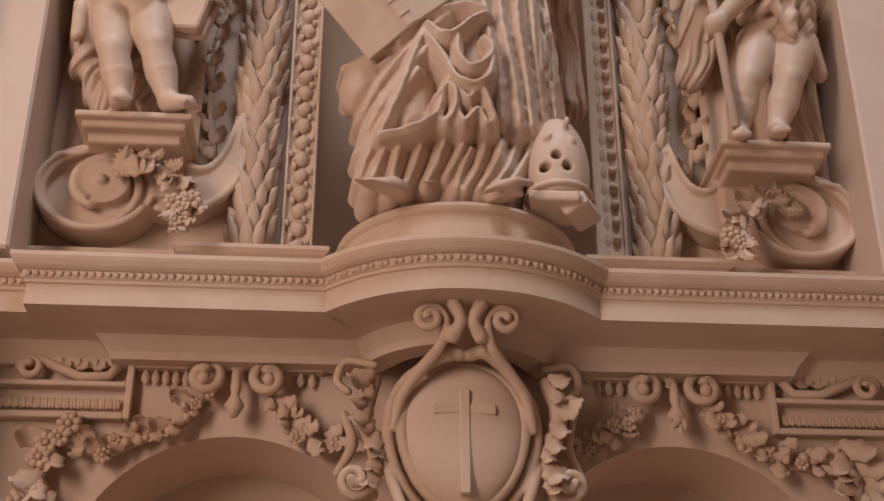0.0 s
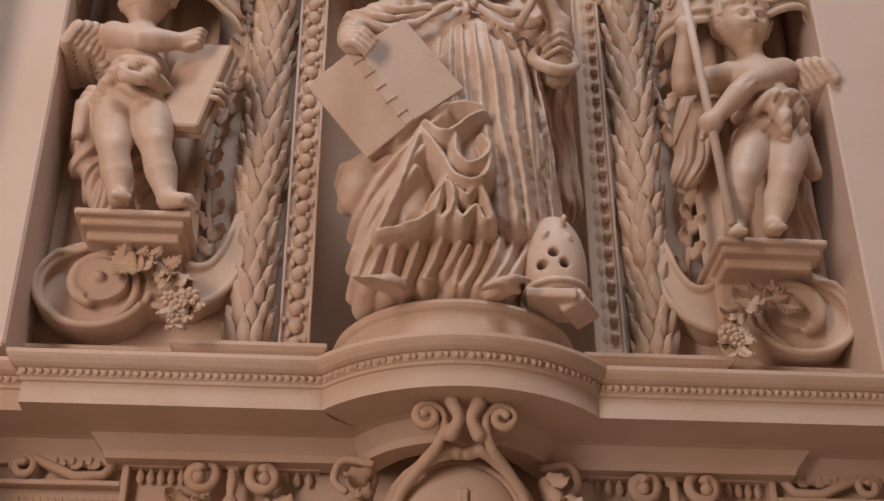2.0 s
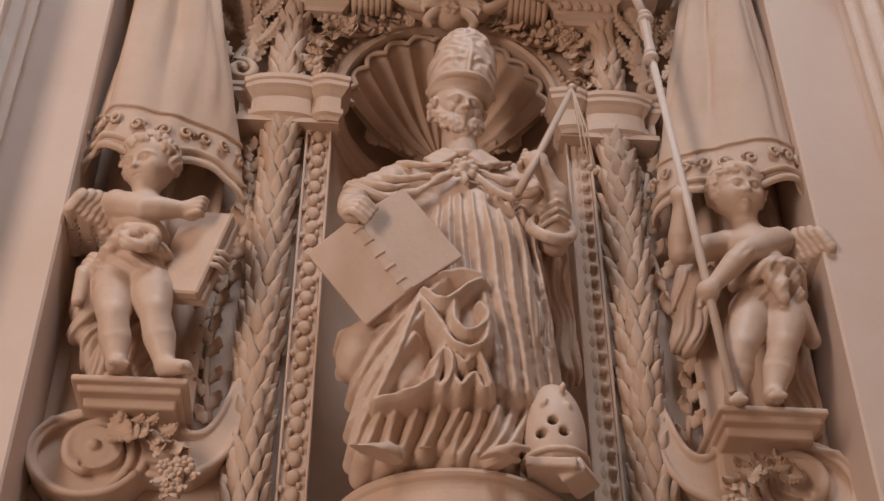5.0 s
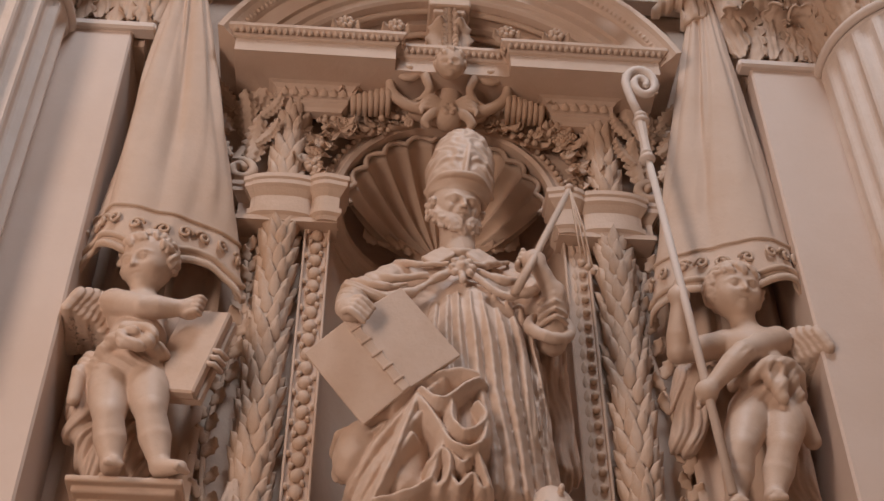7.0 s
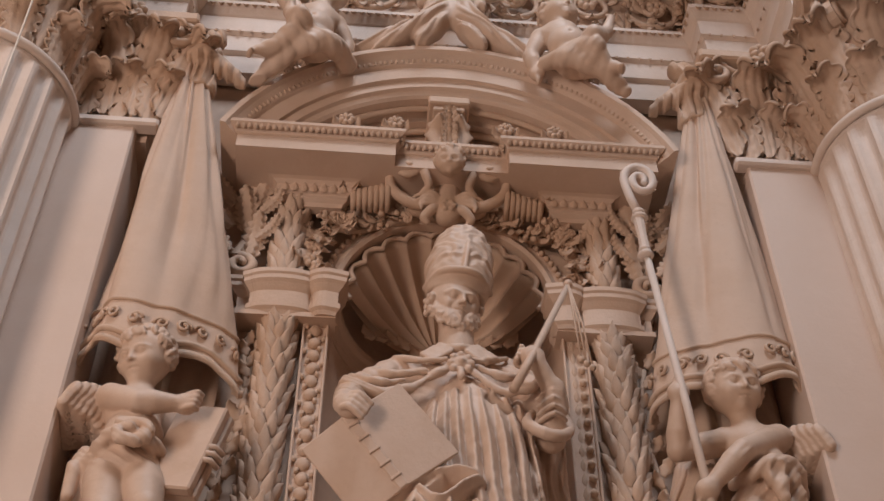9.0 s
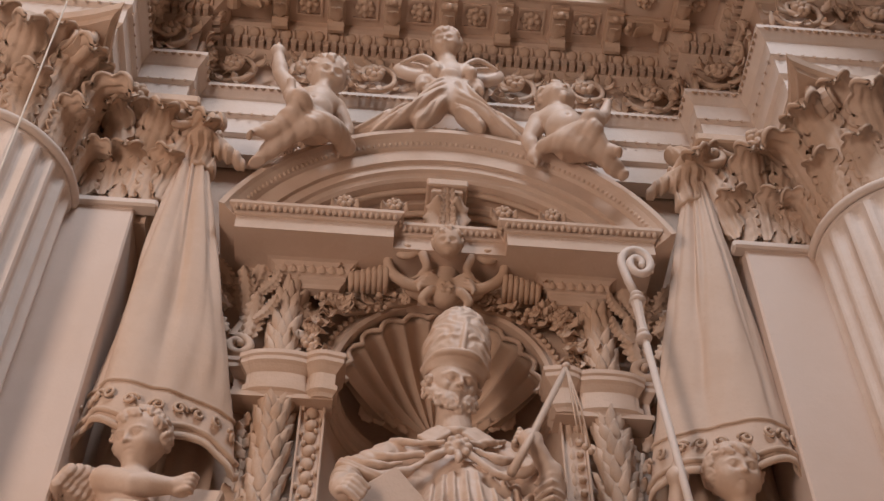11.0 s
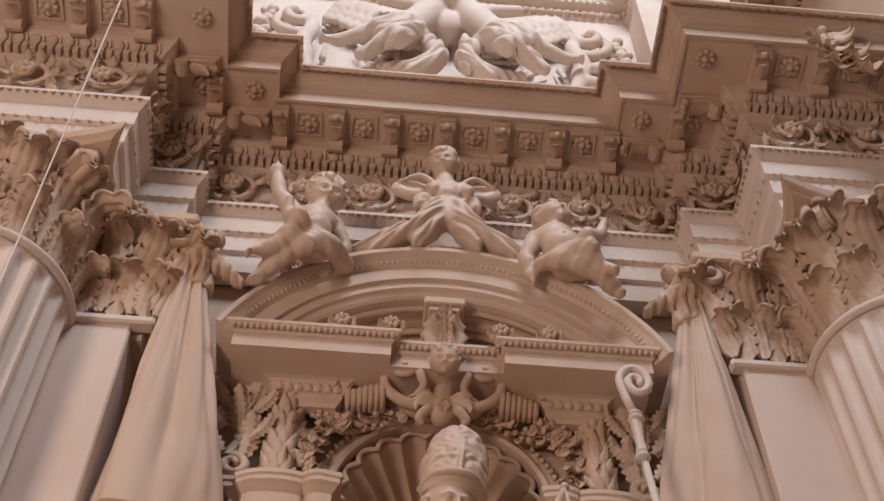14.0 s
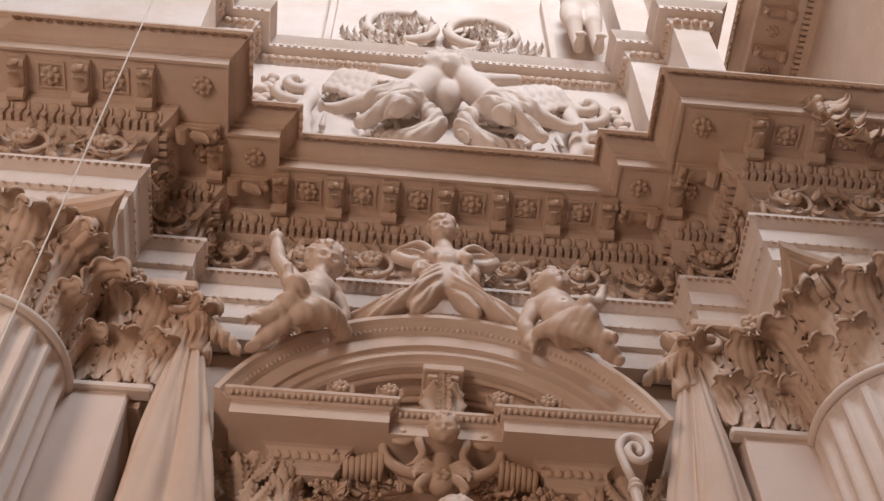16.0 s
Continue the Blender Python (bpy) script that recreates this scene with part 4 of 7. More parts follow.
# ---- keystone with child's head, shells and swags over the arch ----
K = Carving((-0.40, 0.0, 6.42), (0.40, 0.62, 6.90), 0.0056)
face(K, (-0.003, 0.36, 6.735), 0.074, (-0.12, 1, -0.75), curls=45, seed=31)
K.limb((0, 0.12, 6.76), (0, 0.16, 6.56), 0.09, 0.07, 0.03)
K.ball((0, 0.13, 6.62), (0.20, 0.07, 0.055), 0.02)
K.ball((0, 0.17, 6.555), (0.05, 0.05, 0.05), 0.02)
for s in (-1, 1):
    K.tube([(q[0] * s, -q[1], q[2]) for q in spiral(0.195, 6.775, 0.080, 0.012, 200, -1.75, 26, 0.24, 0.06)], [0.020] * 18 + [0.016] * 9, 0.005, steps=1)
    K.tube([(s * 0.27, 0.24, 6.80), (s * 0.295, 0.22, 6.73), (s * 0.27, 0.20, 6.665), (s * 0.20, 0.18, 6.62), (s * 0.12, 0.17, 6.60)], [0.018, 0.024, 0.028, 0.030, 0.028], 0.008)
    K.tube([(s * 0.085, 0.26, 6.80), (s * 0.12, 0.28, 6.73), (s * 0.10, 0.25, 6.67), (s * 0.13, 0.22, 6.645)], [0.024, 0.024, 0.020, 0.014], 0.006)
    for q in range(4):
        K.tube([(s * 0.03, 0.20, 6.63 - 0.010 * q), (s * (0.09 + 0.012 * q), 0.225 - 0.008 * q, 6.645 - 0.022 * q), (s * (0.17 - 0.012 * q), 0.20, 6.635 - 0.030 * q)], [0.010, 0.016, 0.007], 0.004)
    K.tube([(s * 0.04, 0.19, 6.57), (s * 0.08, 0.20, 6.545), (s * 0.115, 0.18, 6.505), (s * 0.10, 0.17, 6.48)], [0.022, 0.026, 0.024, 0.014], 0.006)
for i in range(6):
    a = math.pi * i / 3
    K.ball((0.028 * math.cos(a), 0.225, 6.557 + 0.028 * math.sin(a)), 0.015, 0.004)
K.make("keystone_mask", CARVED, "carved stucco keystone with child's head between volutes", "keystone")


def leafy(name, label, cat, pts, n, size, p, seed, fruit=0.35, spread=0.06, mat_leaf=None, group="", flowers=0.12):
    """A dense run of leaves, fruit and flowers laid along a line of (x, z) points."""
    rnd = random.Random(seed)
    e = empty(name, (pts[0][0], -p, pts[0][1]))
    tagged(e, label, cat, group)
    seg = [math.hypot(b[0] - a[0], b[1] - a[1]) for a, b in zip(pts, pts[1:])]
    tot = sum(seg)
    v, f = strand([(x - pts[0][0], 0.01, z - pts[0][1]) for x, z in pts], spread * 0.45, 7)
    mesh_ob("core", v, f, CARVED, e, smooth=True)
    for i in range(n):
        t = (i + rnd.random() * 0.6) / n * tot
        for (a, b), l in zip(zip(pts, pts[1:]), seg):
            if t <= l:
                break
            t -= l
        u = min(1, t / l)
        x, z = a[0] + (b[0] - a[0]) * u - pts[0][0], a[1] + (b[1] - a[1]) * u - pts[0][1]
        ang = math.degrees(math.atan2(b[0] - a[0], b[1] - a[1]))
        q = rnd.random()
        ox, oz = rnd.uniform(-1, 1) * spread, rnd.uniform(-1, 1) * spread
        if q < fruit:
            place("fruit", BERRY, e, x + ox, rnd.uniform(0.01, 0.05), z + oz, size * rnd.uniform(0.32, 0.5))
        elif q < fruit + flowers:
            place("flower", FLOWER, e, x + ox, 0.035, z + oz, size * rnd.uniform(5.5, 8), rnd.uniform(0, 90))
        else:
            side = 1 if i % 2 else -1
            place("leaf", mat_leaf or LEAF_S, e, x + ox * 0.4, rnd.uniform(0.01, 0.04), z + oz * 0.4, size * rnd.uniform(0.9, 1.4), ang + side * rnd.uniform(15, 60), rnd.uniform(0, 18))
    return e


for s in (-1, 1):
    leafy("fruit_swag", "stucco swag of fruit and leaves hugging the niche arch", "swag", [(s * 0.14, 6.63), (s * 0.27, 6.60), (s * 0.38, 6.55), (s * 0.48, 6.52), (s * 0.57, 6.56), (s * 0.62, 6.65)], 64, 0.078, 0.06, 50 + s, group="swags over the niche arch")
    leafy("spandrel_leaves", "curling stucco leaves and flower in the arch spandrel", "foliage", [(s * 0.60, 6.60), (s * 0.55, 6.52), (s * 0.62, 6.44), (s * 0.66, 6.30), (s * 0.64, 6.20)], 26, 0.13, 0.05, 60 + s, fruit=0.1, spread=0.03, flowers=0.2, group="spandrel leaves")
    leafy("top_garland", "stucco garland of leaves under the pediment cornice", "garland", [(s * 0.72, 6.80), (s * 0.60, 6.79), (s * 0.50, 6.76), (s * 0.40, 6.76)], 34, 0.095, 0.10, 70 + s, fruit=0.15, spread=0.035, group="garlands under the pediment")
    e = empty("shell_roll", (s * 0.40, -0.10, 6.66))
    tagged(e, "ribbed stucco shell roll over the niche arch", "shell", group="shell rolls")
    for i in range(7):
        t = i / 6
        v, f = strand([(s * (-0.10 + 0.17 * t), -0.01 - (0.06 + 0.05 * (1 - t)) * math.sin(math.pi * q), -0.06 + (0.15 - 0.03 * t) * q) for q in (0, 0.2, 0.4, 0.6, 0.8, 1)], [0.012, 0.017, 0.019, 0.019, 0.017, 0.012], 6)
        mesh_ob("rib", v, f, CARVED, e, smooth=True)

# ---- scroll consoles that carry the cherubs ----


def console(s):
    """A flat C-scroll with a moulded rim; its tail sweeps up beside the pillar and leaves hang from its eye."""
    C = Carving((-1.66, -0.01, 3.80), (-0.76, 0.42, 4.50), 0.0062)
    def oval(cx, cz, rx, rz, p0, p1):
        def f(x, y, z):
            u, w = (x - cx) / rx, (z - cz) / rz
            k0 = np.sqrt(u * u + w * w)
            k1 = np.sqrt((u / rx) ** 2 + (w / rz) ** 2) + 1e-6
            return np.maximum(k0 * (k0 - 1) / k1, np.maximum(y - p1, p0 - y))
        return f
    C.put((-1.60, 0.0, 3.86), (-1.10, 0.16, 4.28), 0.006, oval(-1.355, 4.075, 0.225, 0.188, 0.0, 0.15))
    C.slab((-1.205, 0.075, 4.14), (0.165, 0.075, 0.10), (0, 0, 0), 0.01, 0.012)
    C.slab((-1.205, 0.16, 4.262), (0.212, 0.20, 0.013), (0, 0, 0), 0.005, 0.004)
    C.slab((-1.205, 0.15, 4.236), (0.190, 0.18, 0.014), (0, 0, 0), 0.007, 0.004)
    C.slab((-1.205, 0.13, 4.206), (0.170, 0.15, 0.02), (0, 0, 0), 0.008, 0.006)
    tail = [(-1.14, 4.10, 0.10), (-1.02, 4.085, 0.095), (-0.93, 4.12, 0.075), (-0.865, 4.20, 0.05), (-0.838, 4.31, 0.030), (-0.832, 4.43, 0.014)]
    def ribbon(x, y, z):
        best = None
        for (x0, z0, w0), (x1, z1, w1) in zip(tail, tail[1:]):
            dx, dz = x1 - x0, z1 - z0
            t = np.clip(((x - x0) * dx + (z - z0) * dz) / (dx * dx + dz * dz), 0, 1)
            q = np.sqrt((x - x0 - t * dx) ** 2 + (z - z0 - t * dz) ** 2) - (w0 + (w1 - w0) * t)
            best = q if best is None else np.minimum(best, q)
        return np.maximum(best, np.maximum(y - 0.12, -y))
    C.put((-1.25, 0.0, 3.98), (-0.80, 0.12, 4.46), 0.012, ribbon)
    # sunk field inside the rim, then the inner scroll winding up to its eye
    C.put((-1.56, 0.10, 3.90), (-1.14, 0.22, 4.25), 0.008, oval(-1.345, 4.068, 0.190, 0.150, 0.118, 0.30), cut=True)
    rim = [(-1.39, 0.15, 4.235), (-1.42, 0.15, 4.215), (-1.50, 0.15, 4.205)] + [(-1.355 + 0.212 * math.cos(radians(a)), 0.15, 4.075 + 0.175 * math.sin(radians(a))) for a in range(135, 331, 13)]
    C.tube(rim, 0.013, 0.006)
    C.tube([(-1.03, 0.12, 4.225), (-1.02, 0.12, 4.195), (-0.985, 0.12, 4.178), (-0.935, 0.12, 4.192), (-0.895, 0.12, 4.25), (-0.868, 0.12, 4.33), (-0.850, 0.10, 4.43)], [0.014, 0.016, 0.016, 0.016, 0.014, 0.012, 0.008], 0.005)
    C.tube([(-1.12, 0.12, 4.005), (-1.02, 0.12, 3.995), (-0.92, 0.12, 4.035), (-0.845, 0.12, 4.12), (-0.815, 0.11, 4.25), (-0.818, 0.10, 4.38)], [0.016, 0.016, 0.016, 0.015, 0.012, 0.008], 0.005)
    C.put((-1.46, 0.10, 3.97), (-1.20, 0.20, 4.19), 0.012, oval(-1.330, 4.085, 0.105, 0.088, 0.05, 0.165))
    C.tube([(q[0], -q[1], q[2]) for q in spiral(-1.330, 4.080, 0.150, 0.085, -75, 0.9, 24, 0.125, 0.03)], [0.014 + 0.012 * i / 24 for i in range(25)], 0.008, steps=1)
    C.tube([(q[0], -q[1], q[2]) for q in spiral(-1.330, 4.085, 0.080, 0.022, -110, 1.25, 26, 0.175, 0.02)], [0.014] * 20 + [0.011] * 7, 0.006, cut=True, steps=1)
    C.ball((-1.33, 0.165, 4.09), (0.026, 0.03, 0.024), 0.006)
    ob = C.make("scroll", STUCCO)
    e = empty("scroll_console", (0, 0, 0))
    tagged(e, "stucco scroll console with volute, platform and hanging leaves", "console", group="scroll consoles under the cherubs")
    ob.parent = e
    if s > 0:
        ob.matrix_basis = Matrix.Translation((-0.015, 0, -0.02)) @ Matrix.Diagonal((-1, 1, 1, 1))
        ob.data.flip_normals()
    path = [(1.30, 4.09), (1.25, 4.12), (1.19, 4.125), (1.12, 4.10), (1.06, 4.05), (1.02, 3.98), (1.01, 3.92)]
    rnd = random.Random(90 + s)
    dz = -0.06 if s > 0 else 0.0
    for i, (x, z) in enumerate(path):
        for k in range(3):
            place("leaf", LEAF_S if k % 2 else LEAF_P, e, s * (x + rnd.uniform(-0.02, 0.02)), 0.20 + 0.012 * i + 0.012 * k, z + dz + rnd.uniform(-0.015, 0.02), rnd.uniform(0.10, 0.15), -s * (70 + 18 * i + 34 * (k - 1)) + rnd.uniform(-10, 10), rnd.uniform(4, 18))
    for i in range(5):
        place("flower", FLOWER, e, s * (1.01 + rnd.uniform(-0.04, 0.05)), 0.28 + rnd.uniform(0, 0.03), 3.90 + dz * 0.7 + rnd.uniform(-0.05, 0.05), rnd.uniform(0.6, 0.85), rnd.uniform(0, 90))
    for i in range(6):
        place("berry", BERRY, e, s * (1.015 + rnd.uniform(-0.03, 0.03)), 0.29, 3.85 + dz * 0.5 + rnd.uniform(-0.03, 0.04), rnd.uniform(0.022, 0.034))


console(-1)
console(1)

# ---- cartouche under the cornice ----
cart = empty("cartouche", (0, -0.2, 3.1))
tagged(cart, "oval stucco shield with a cross in a scrolled frame", "cartouche")


def cartouche():
    C = Carving((-0.46, 0.0, 2.62), (0.46, 0.60, 3.58), 0.0065)
    whole = C.tube
    C.tube = lambda pts, r, k=0.012, cut=False, steps=4: whole(pts, r * 0.74 if isinstance(r, float) else [q * 0.74 for q in r], k * 0.7, cut, steps)
    oval = [(0.205 * math.cos(radians(a)) * (1 + 0.10 * math.sin(radians(a))), 0.30 - 0.02 * abs(math.sin(radians(a))), 3.08 + 0.255 * math.sin(radians(a))) for a in range(0, 361, 12)]
    C.ball((0, 0.10, 3.08), (0.26, 0.12, 0.33), 0.03)
    C.tube(oval, 0.028, 0.008, steps=1)
    oval2 = [(x * 1.22, p - 0.04, 3.08 + (z - 3.08) * 1.18) for x, p, z in oval]
    C.tube(oval2, 0.030, 0.008, steps=1)
    for s in (-1, 1):
        sp = lambda *a: [(s * q[0], -q[1], q[2]) for q in spiral(*a)]
        C.tube(sp(0.125, 3.425, 0.058, 0.012, 200, -1.5, 20, 0.46, 0.03), 0.020, 0.006, steps=1)      # top curls
        C.tube([(s * 0.045, 0.46, 3.37), (s * 0.022, 0.48, 3.42), (s * 0.045, 0.49, 3.475)], [0.034, 0.026, 0.034], 0.01)
        C.tube([(s * 0.07, 0.46, 3.40), (s * 0.09, 0.43, 3.34), (s * 0.15, 0.37, 3.28), (s * 0.21, 0.33, 3.20), (s * 0.235, 0.30, 3.10)], [0.02, 0.026, 0.028, 0.026, 0.02], 0.01)
        C.tube([(s * 0.015, 0.37, 3.335), (s * 0.06, 0.385, 3.345), (s * 0.11, 0.36, 3.315), (s * 0.15, 0.34, 3.27)], [0.026, 0.03, 0.022, 0.01], 0.006)
        C.tube([(s * 0.02, 0.38, 3.34), (s * 0.08, 0.37, 3.36), (s * 0.16, 0.33, 3.30)], [0.03, 0.03, 0.015], 0.01)
        C.tube([(s * 0.30, 0.22, 3.30), (s * 0.33, 0.24, 3.16), (s * 0.29, 0.24, 3.02), (s * 0.30, 0.24, 2.92)], [0.035, 0.04, 0.035, 0.03], 0.012)
        C.tube(sp(0.36, 2.93, 0.06, 0.012, 160, 1.5, 20, 0.24, 0.05), 0.022, 0.006, steps=1)          # side curls
        C.tube([(s * 0.26, 0.24, 3.0), (s * 0.22, 0.28, 2.88), (s * 0.19, 0.30, 2.80)], 0.026, 0.01)
        C.tube(sp(0.15, 2.79, 0.055, 0.012, 10, -1.5, 20, 0.30, 0.05), 0.022, 0.006, steps=1)         # foot curls
        C.tube([(s * 0.30, 0.20, 2.90), (s * 0.38, 0.20, 2.84), (s * 0.40, 0.2, 2.80)], [0.03, 0.035, 0.03], 0.01)
        C.tube([(s * 0.40, 0.14, 3.20), (s * 0.37, 0.18, 3.08), (s * 0.42, 0.16, 2.98)], [0.02, 0.028, 0.018], 0.01)
        C.tube([(s * 0.30, 0.16, 3.38), (s * 0.40, 0.14, 3.40), (s * 0.43, 0.13, 3.33), (s * 0.39, 0.13, 3.29)], 0.02, 0.008)
    C.limb((0, 0.26, 2.86), (0, 0.30, 2.74), 0.05, 0.07, 0.02)
    C.make("frame", CARVED, parent=cart)
    ob = scene.objects["frame"]
    ob.matrix_parent_inverse = Matrix.Translation((0, 0.2, -3.1))
    bm = bmesh.new()
    bmesh.ops.create_uvsphere(bm, u_segments=36, v_segments=18, radius=1)
    for v in bm.verts:
        v.co = Vector((v.co.x * 0.205 * (1 + 0.08 * v.co.z), v.co.y * 0.075 - 0.09, v.co.z * 0.25 - 0.02))
    vf = bm_data(bm)
    mesh_ob("shield", *vf, STUCCO, cart, "smooth convex oval shield", smooth=True)
    def bar(w, h, x, z, y):
        v, f = box_data(-w / 2, w / 2, -0.012, 0.03, -h / 2, h / 2, 0.004)
        return moved((v, f), pose(x, y, z, 0, 0, 0))
    v, f = join_data(bar(0.034, 0.36, 0.0, -0.06, -0.158), bar(0.21, 0.034, 0, 0.05, -0.153))
    mesh_ob("cross", v, f, STUCCO, cart, "raised Latin cross")
    rnd = random.Random(77)
    for s in (-1, 1):
        for i in range(9):
            t = i / 8
            place("leaf", LEAF_S, cart, s * (0.30 + 0.02 * math.sin(6 * t)), 0.06, 0.22 - 0.34 * t, rnd.uniform(0.10, 0.16), s * (140 + rnd.uniform(-40, 40)), 14)


cartouche()

# ---- carved dado: paired volutes with pendants, garlands, panel frames ----
for s in (-1, 1):
    e = empty("volute_pendant", (s * 0.785, -0.04, 3.34))
    tagged(e, "paired stucco volutes with a hanging bud above the arch", "volutes", group="volutes above the low arches")
    for q in (-1, 1):
        pts = [(q * (0.30 - 0.085 * t), -0.015, 0.072 + 0.006 * t) for t in (0, 1, 2)] + [(q * w[0], w[1], w[2]) for w in spiral(0.115, 0.012, 0.068, 0.016, 80, 1.15, 24, 0.02, 0.05)]
        v, f = strand(pts, [0.010, 0.013, 0.016] + [0.021] * 25, 7)
        vol = mesh_ob("volute", v, f, CARVED, e, smooth=True)
        place("eye", BERRY, vol, q * 0.115, 0.06, 0.0, 0.05)
    place("leaf", LEAF_S, e, 0, 0.03, 0.09, 0.09, 180, -20)
    v, f = strand([(0, -0.05, 0.03), (0, -0.05, -0.03), (0, -0.055, -0.06), (0, -0.055, -0.10), (0, -0.05, -0.14)], [0.014, 0.02, 0.014, 0.036, 0.012], 9)
    mesh_ob("pendant", v, f, CARVED, e, smooth=True)
    if s > 0:
        for i in range(10):
            place("scale", BUD, e, 0.025 * math.sin(i * 2.4), 0.07, -0.07 - 0.008 * i, 0.4, 180)
    leafy("garland", "stucco garland of leaves and fruit falling from a volute", "garland", [(s * 0.90, 3.29), (s * 0.98, 3.21), (s * 1.06, 3.15), (s * 1.20, 3.09), (s * 1.33, 3.08)], 34, 0.085, 0.03, 101 + s, fruit=0.35, spread=0.035, group="garlands over the low arches")
    leafy("garland", "stucco garland of leaves and husks curving to the cartouche", "garland", [(s * 0.66, 3.29), (s * 0.60, 3.22), (s * 0.54, 3.16), (s * 0.44, 3.13), (s * 0.38, 3.14)], 26, 0.085, 0.03, 111 + s, fruit=0.12, spread=0.03, group="garlands over the low arches")
    leafy("leaf_cluster", "drooping stucco acanthus cluster on the dado", "foliage", [(s * 1.38, 3.16), (s * 1.42, 3.06), (s * 1.45, 2.92), (s * 1.46, 2.80)], 18, 0.13, 0.04, 121 + s, fruit=0.1, spread=0.04, group="leaf clusters")
    # stepped panel frame with small leaf border, and a running scroll above
    f_ = empty("panel_frame", (s * 1.1, -0.02, 3.3))
    tagged(f_, "moulded stucco panel frame with leaf border", "panel frame", group="panel frames on the dado")
    for x0, x1, z0, z1 in ((0.05, 0.075, -0.10, 0.13), (0.075, 0.65, -0.10, -0.075), (0.075, 0.65, 0.02, 0.04), (-0.62, -0.40, 0.095, 0.11), (-0.14, 0.05, 0.095, 0.11)):
        a, b = sorted((s * x0, s * x1))
        box("fillet", a, b, -0.03, 0.022, z0, z1, STUCCO, f_)
    for i in range(22):
        place("border_leaf", BUD, f_, s * (0.10 + 0.025 * i), 0.0, -0.055, 0.42, 0)
        place("border_leaf", BUD, f_, s * (0.11 + 0.025 * i), 0.0, -0.02, 0.42, 180)
        if i < 5:
            place("border_leaf", BUD, f_, s * (-0.58 + 0.042 * i), 0.0, 0.045, 0.6, 0)
            place("border_leaf", BUD, f_, s * (-0.13 + 0.036 * i), 0.0, 0.045, 0.6, 0)
    pts = [(s * q[0], q[1], q[2]) for q in spiral(0.42, 0.085, 0.05, 0.012, 0, 1.4, 22, 0.02, 0.02)]
    v, f = strand([(s * 0.10, -0.02, 0.115), (s * 0.14, -0.02, 0.06), (s * 0.24, -0.02, 0.055), (s * 0.32, -0.02, 0.09), (s * 0.40, -0.02, 0.13)] + pts, [0.02] * 5 + [0.016] * 23, 6)
    mesh_ob("running_scroll", v, f, CARVED, f_, smooth=True)
    for i in range(6):
        place("scroll_leaf", LEAF_S, f_, s * (0.20 + 0.03 * i), 0.015, 0.09 + 0.01 * (i % 2), 0.06, -s * 70)

# ---- canopies: bell-shaped stucco curtains knotted at the capitals ----


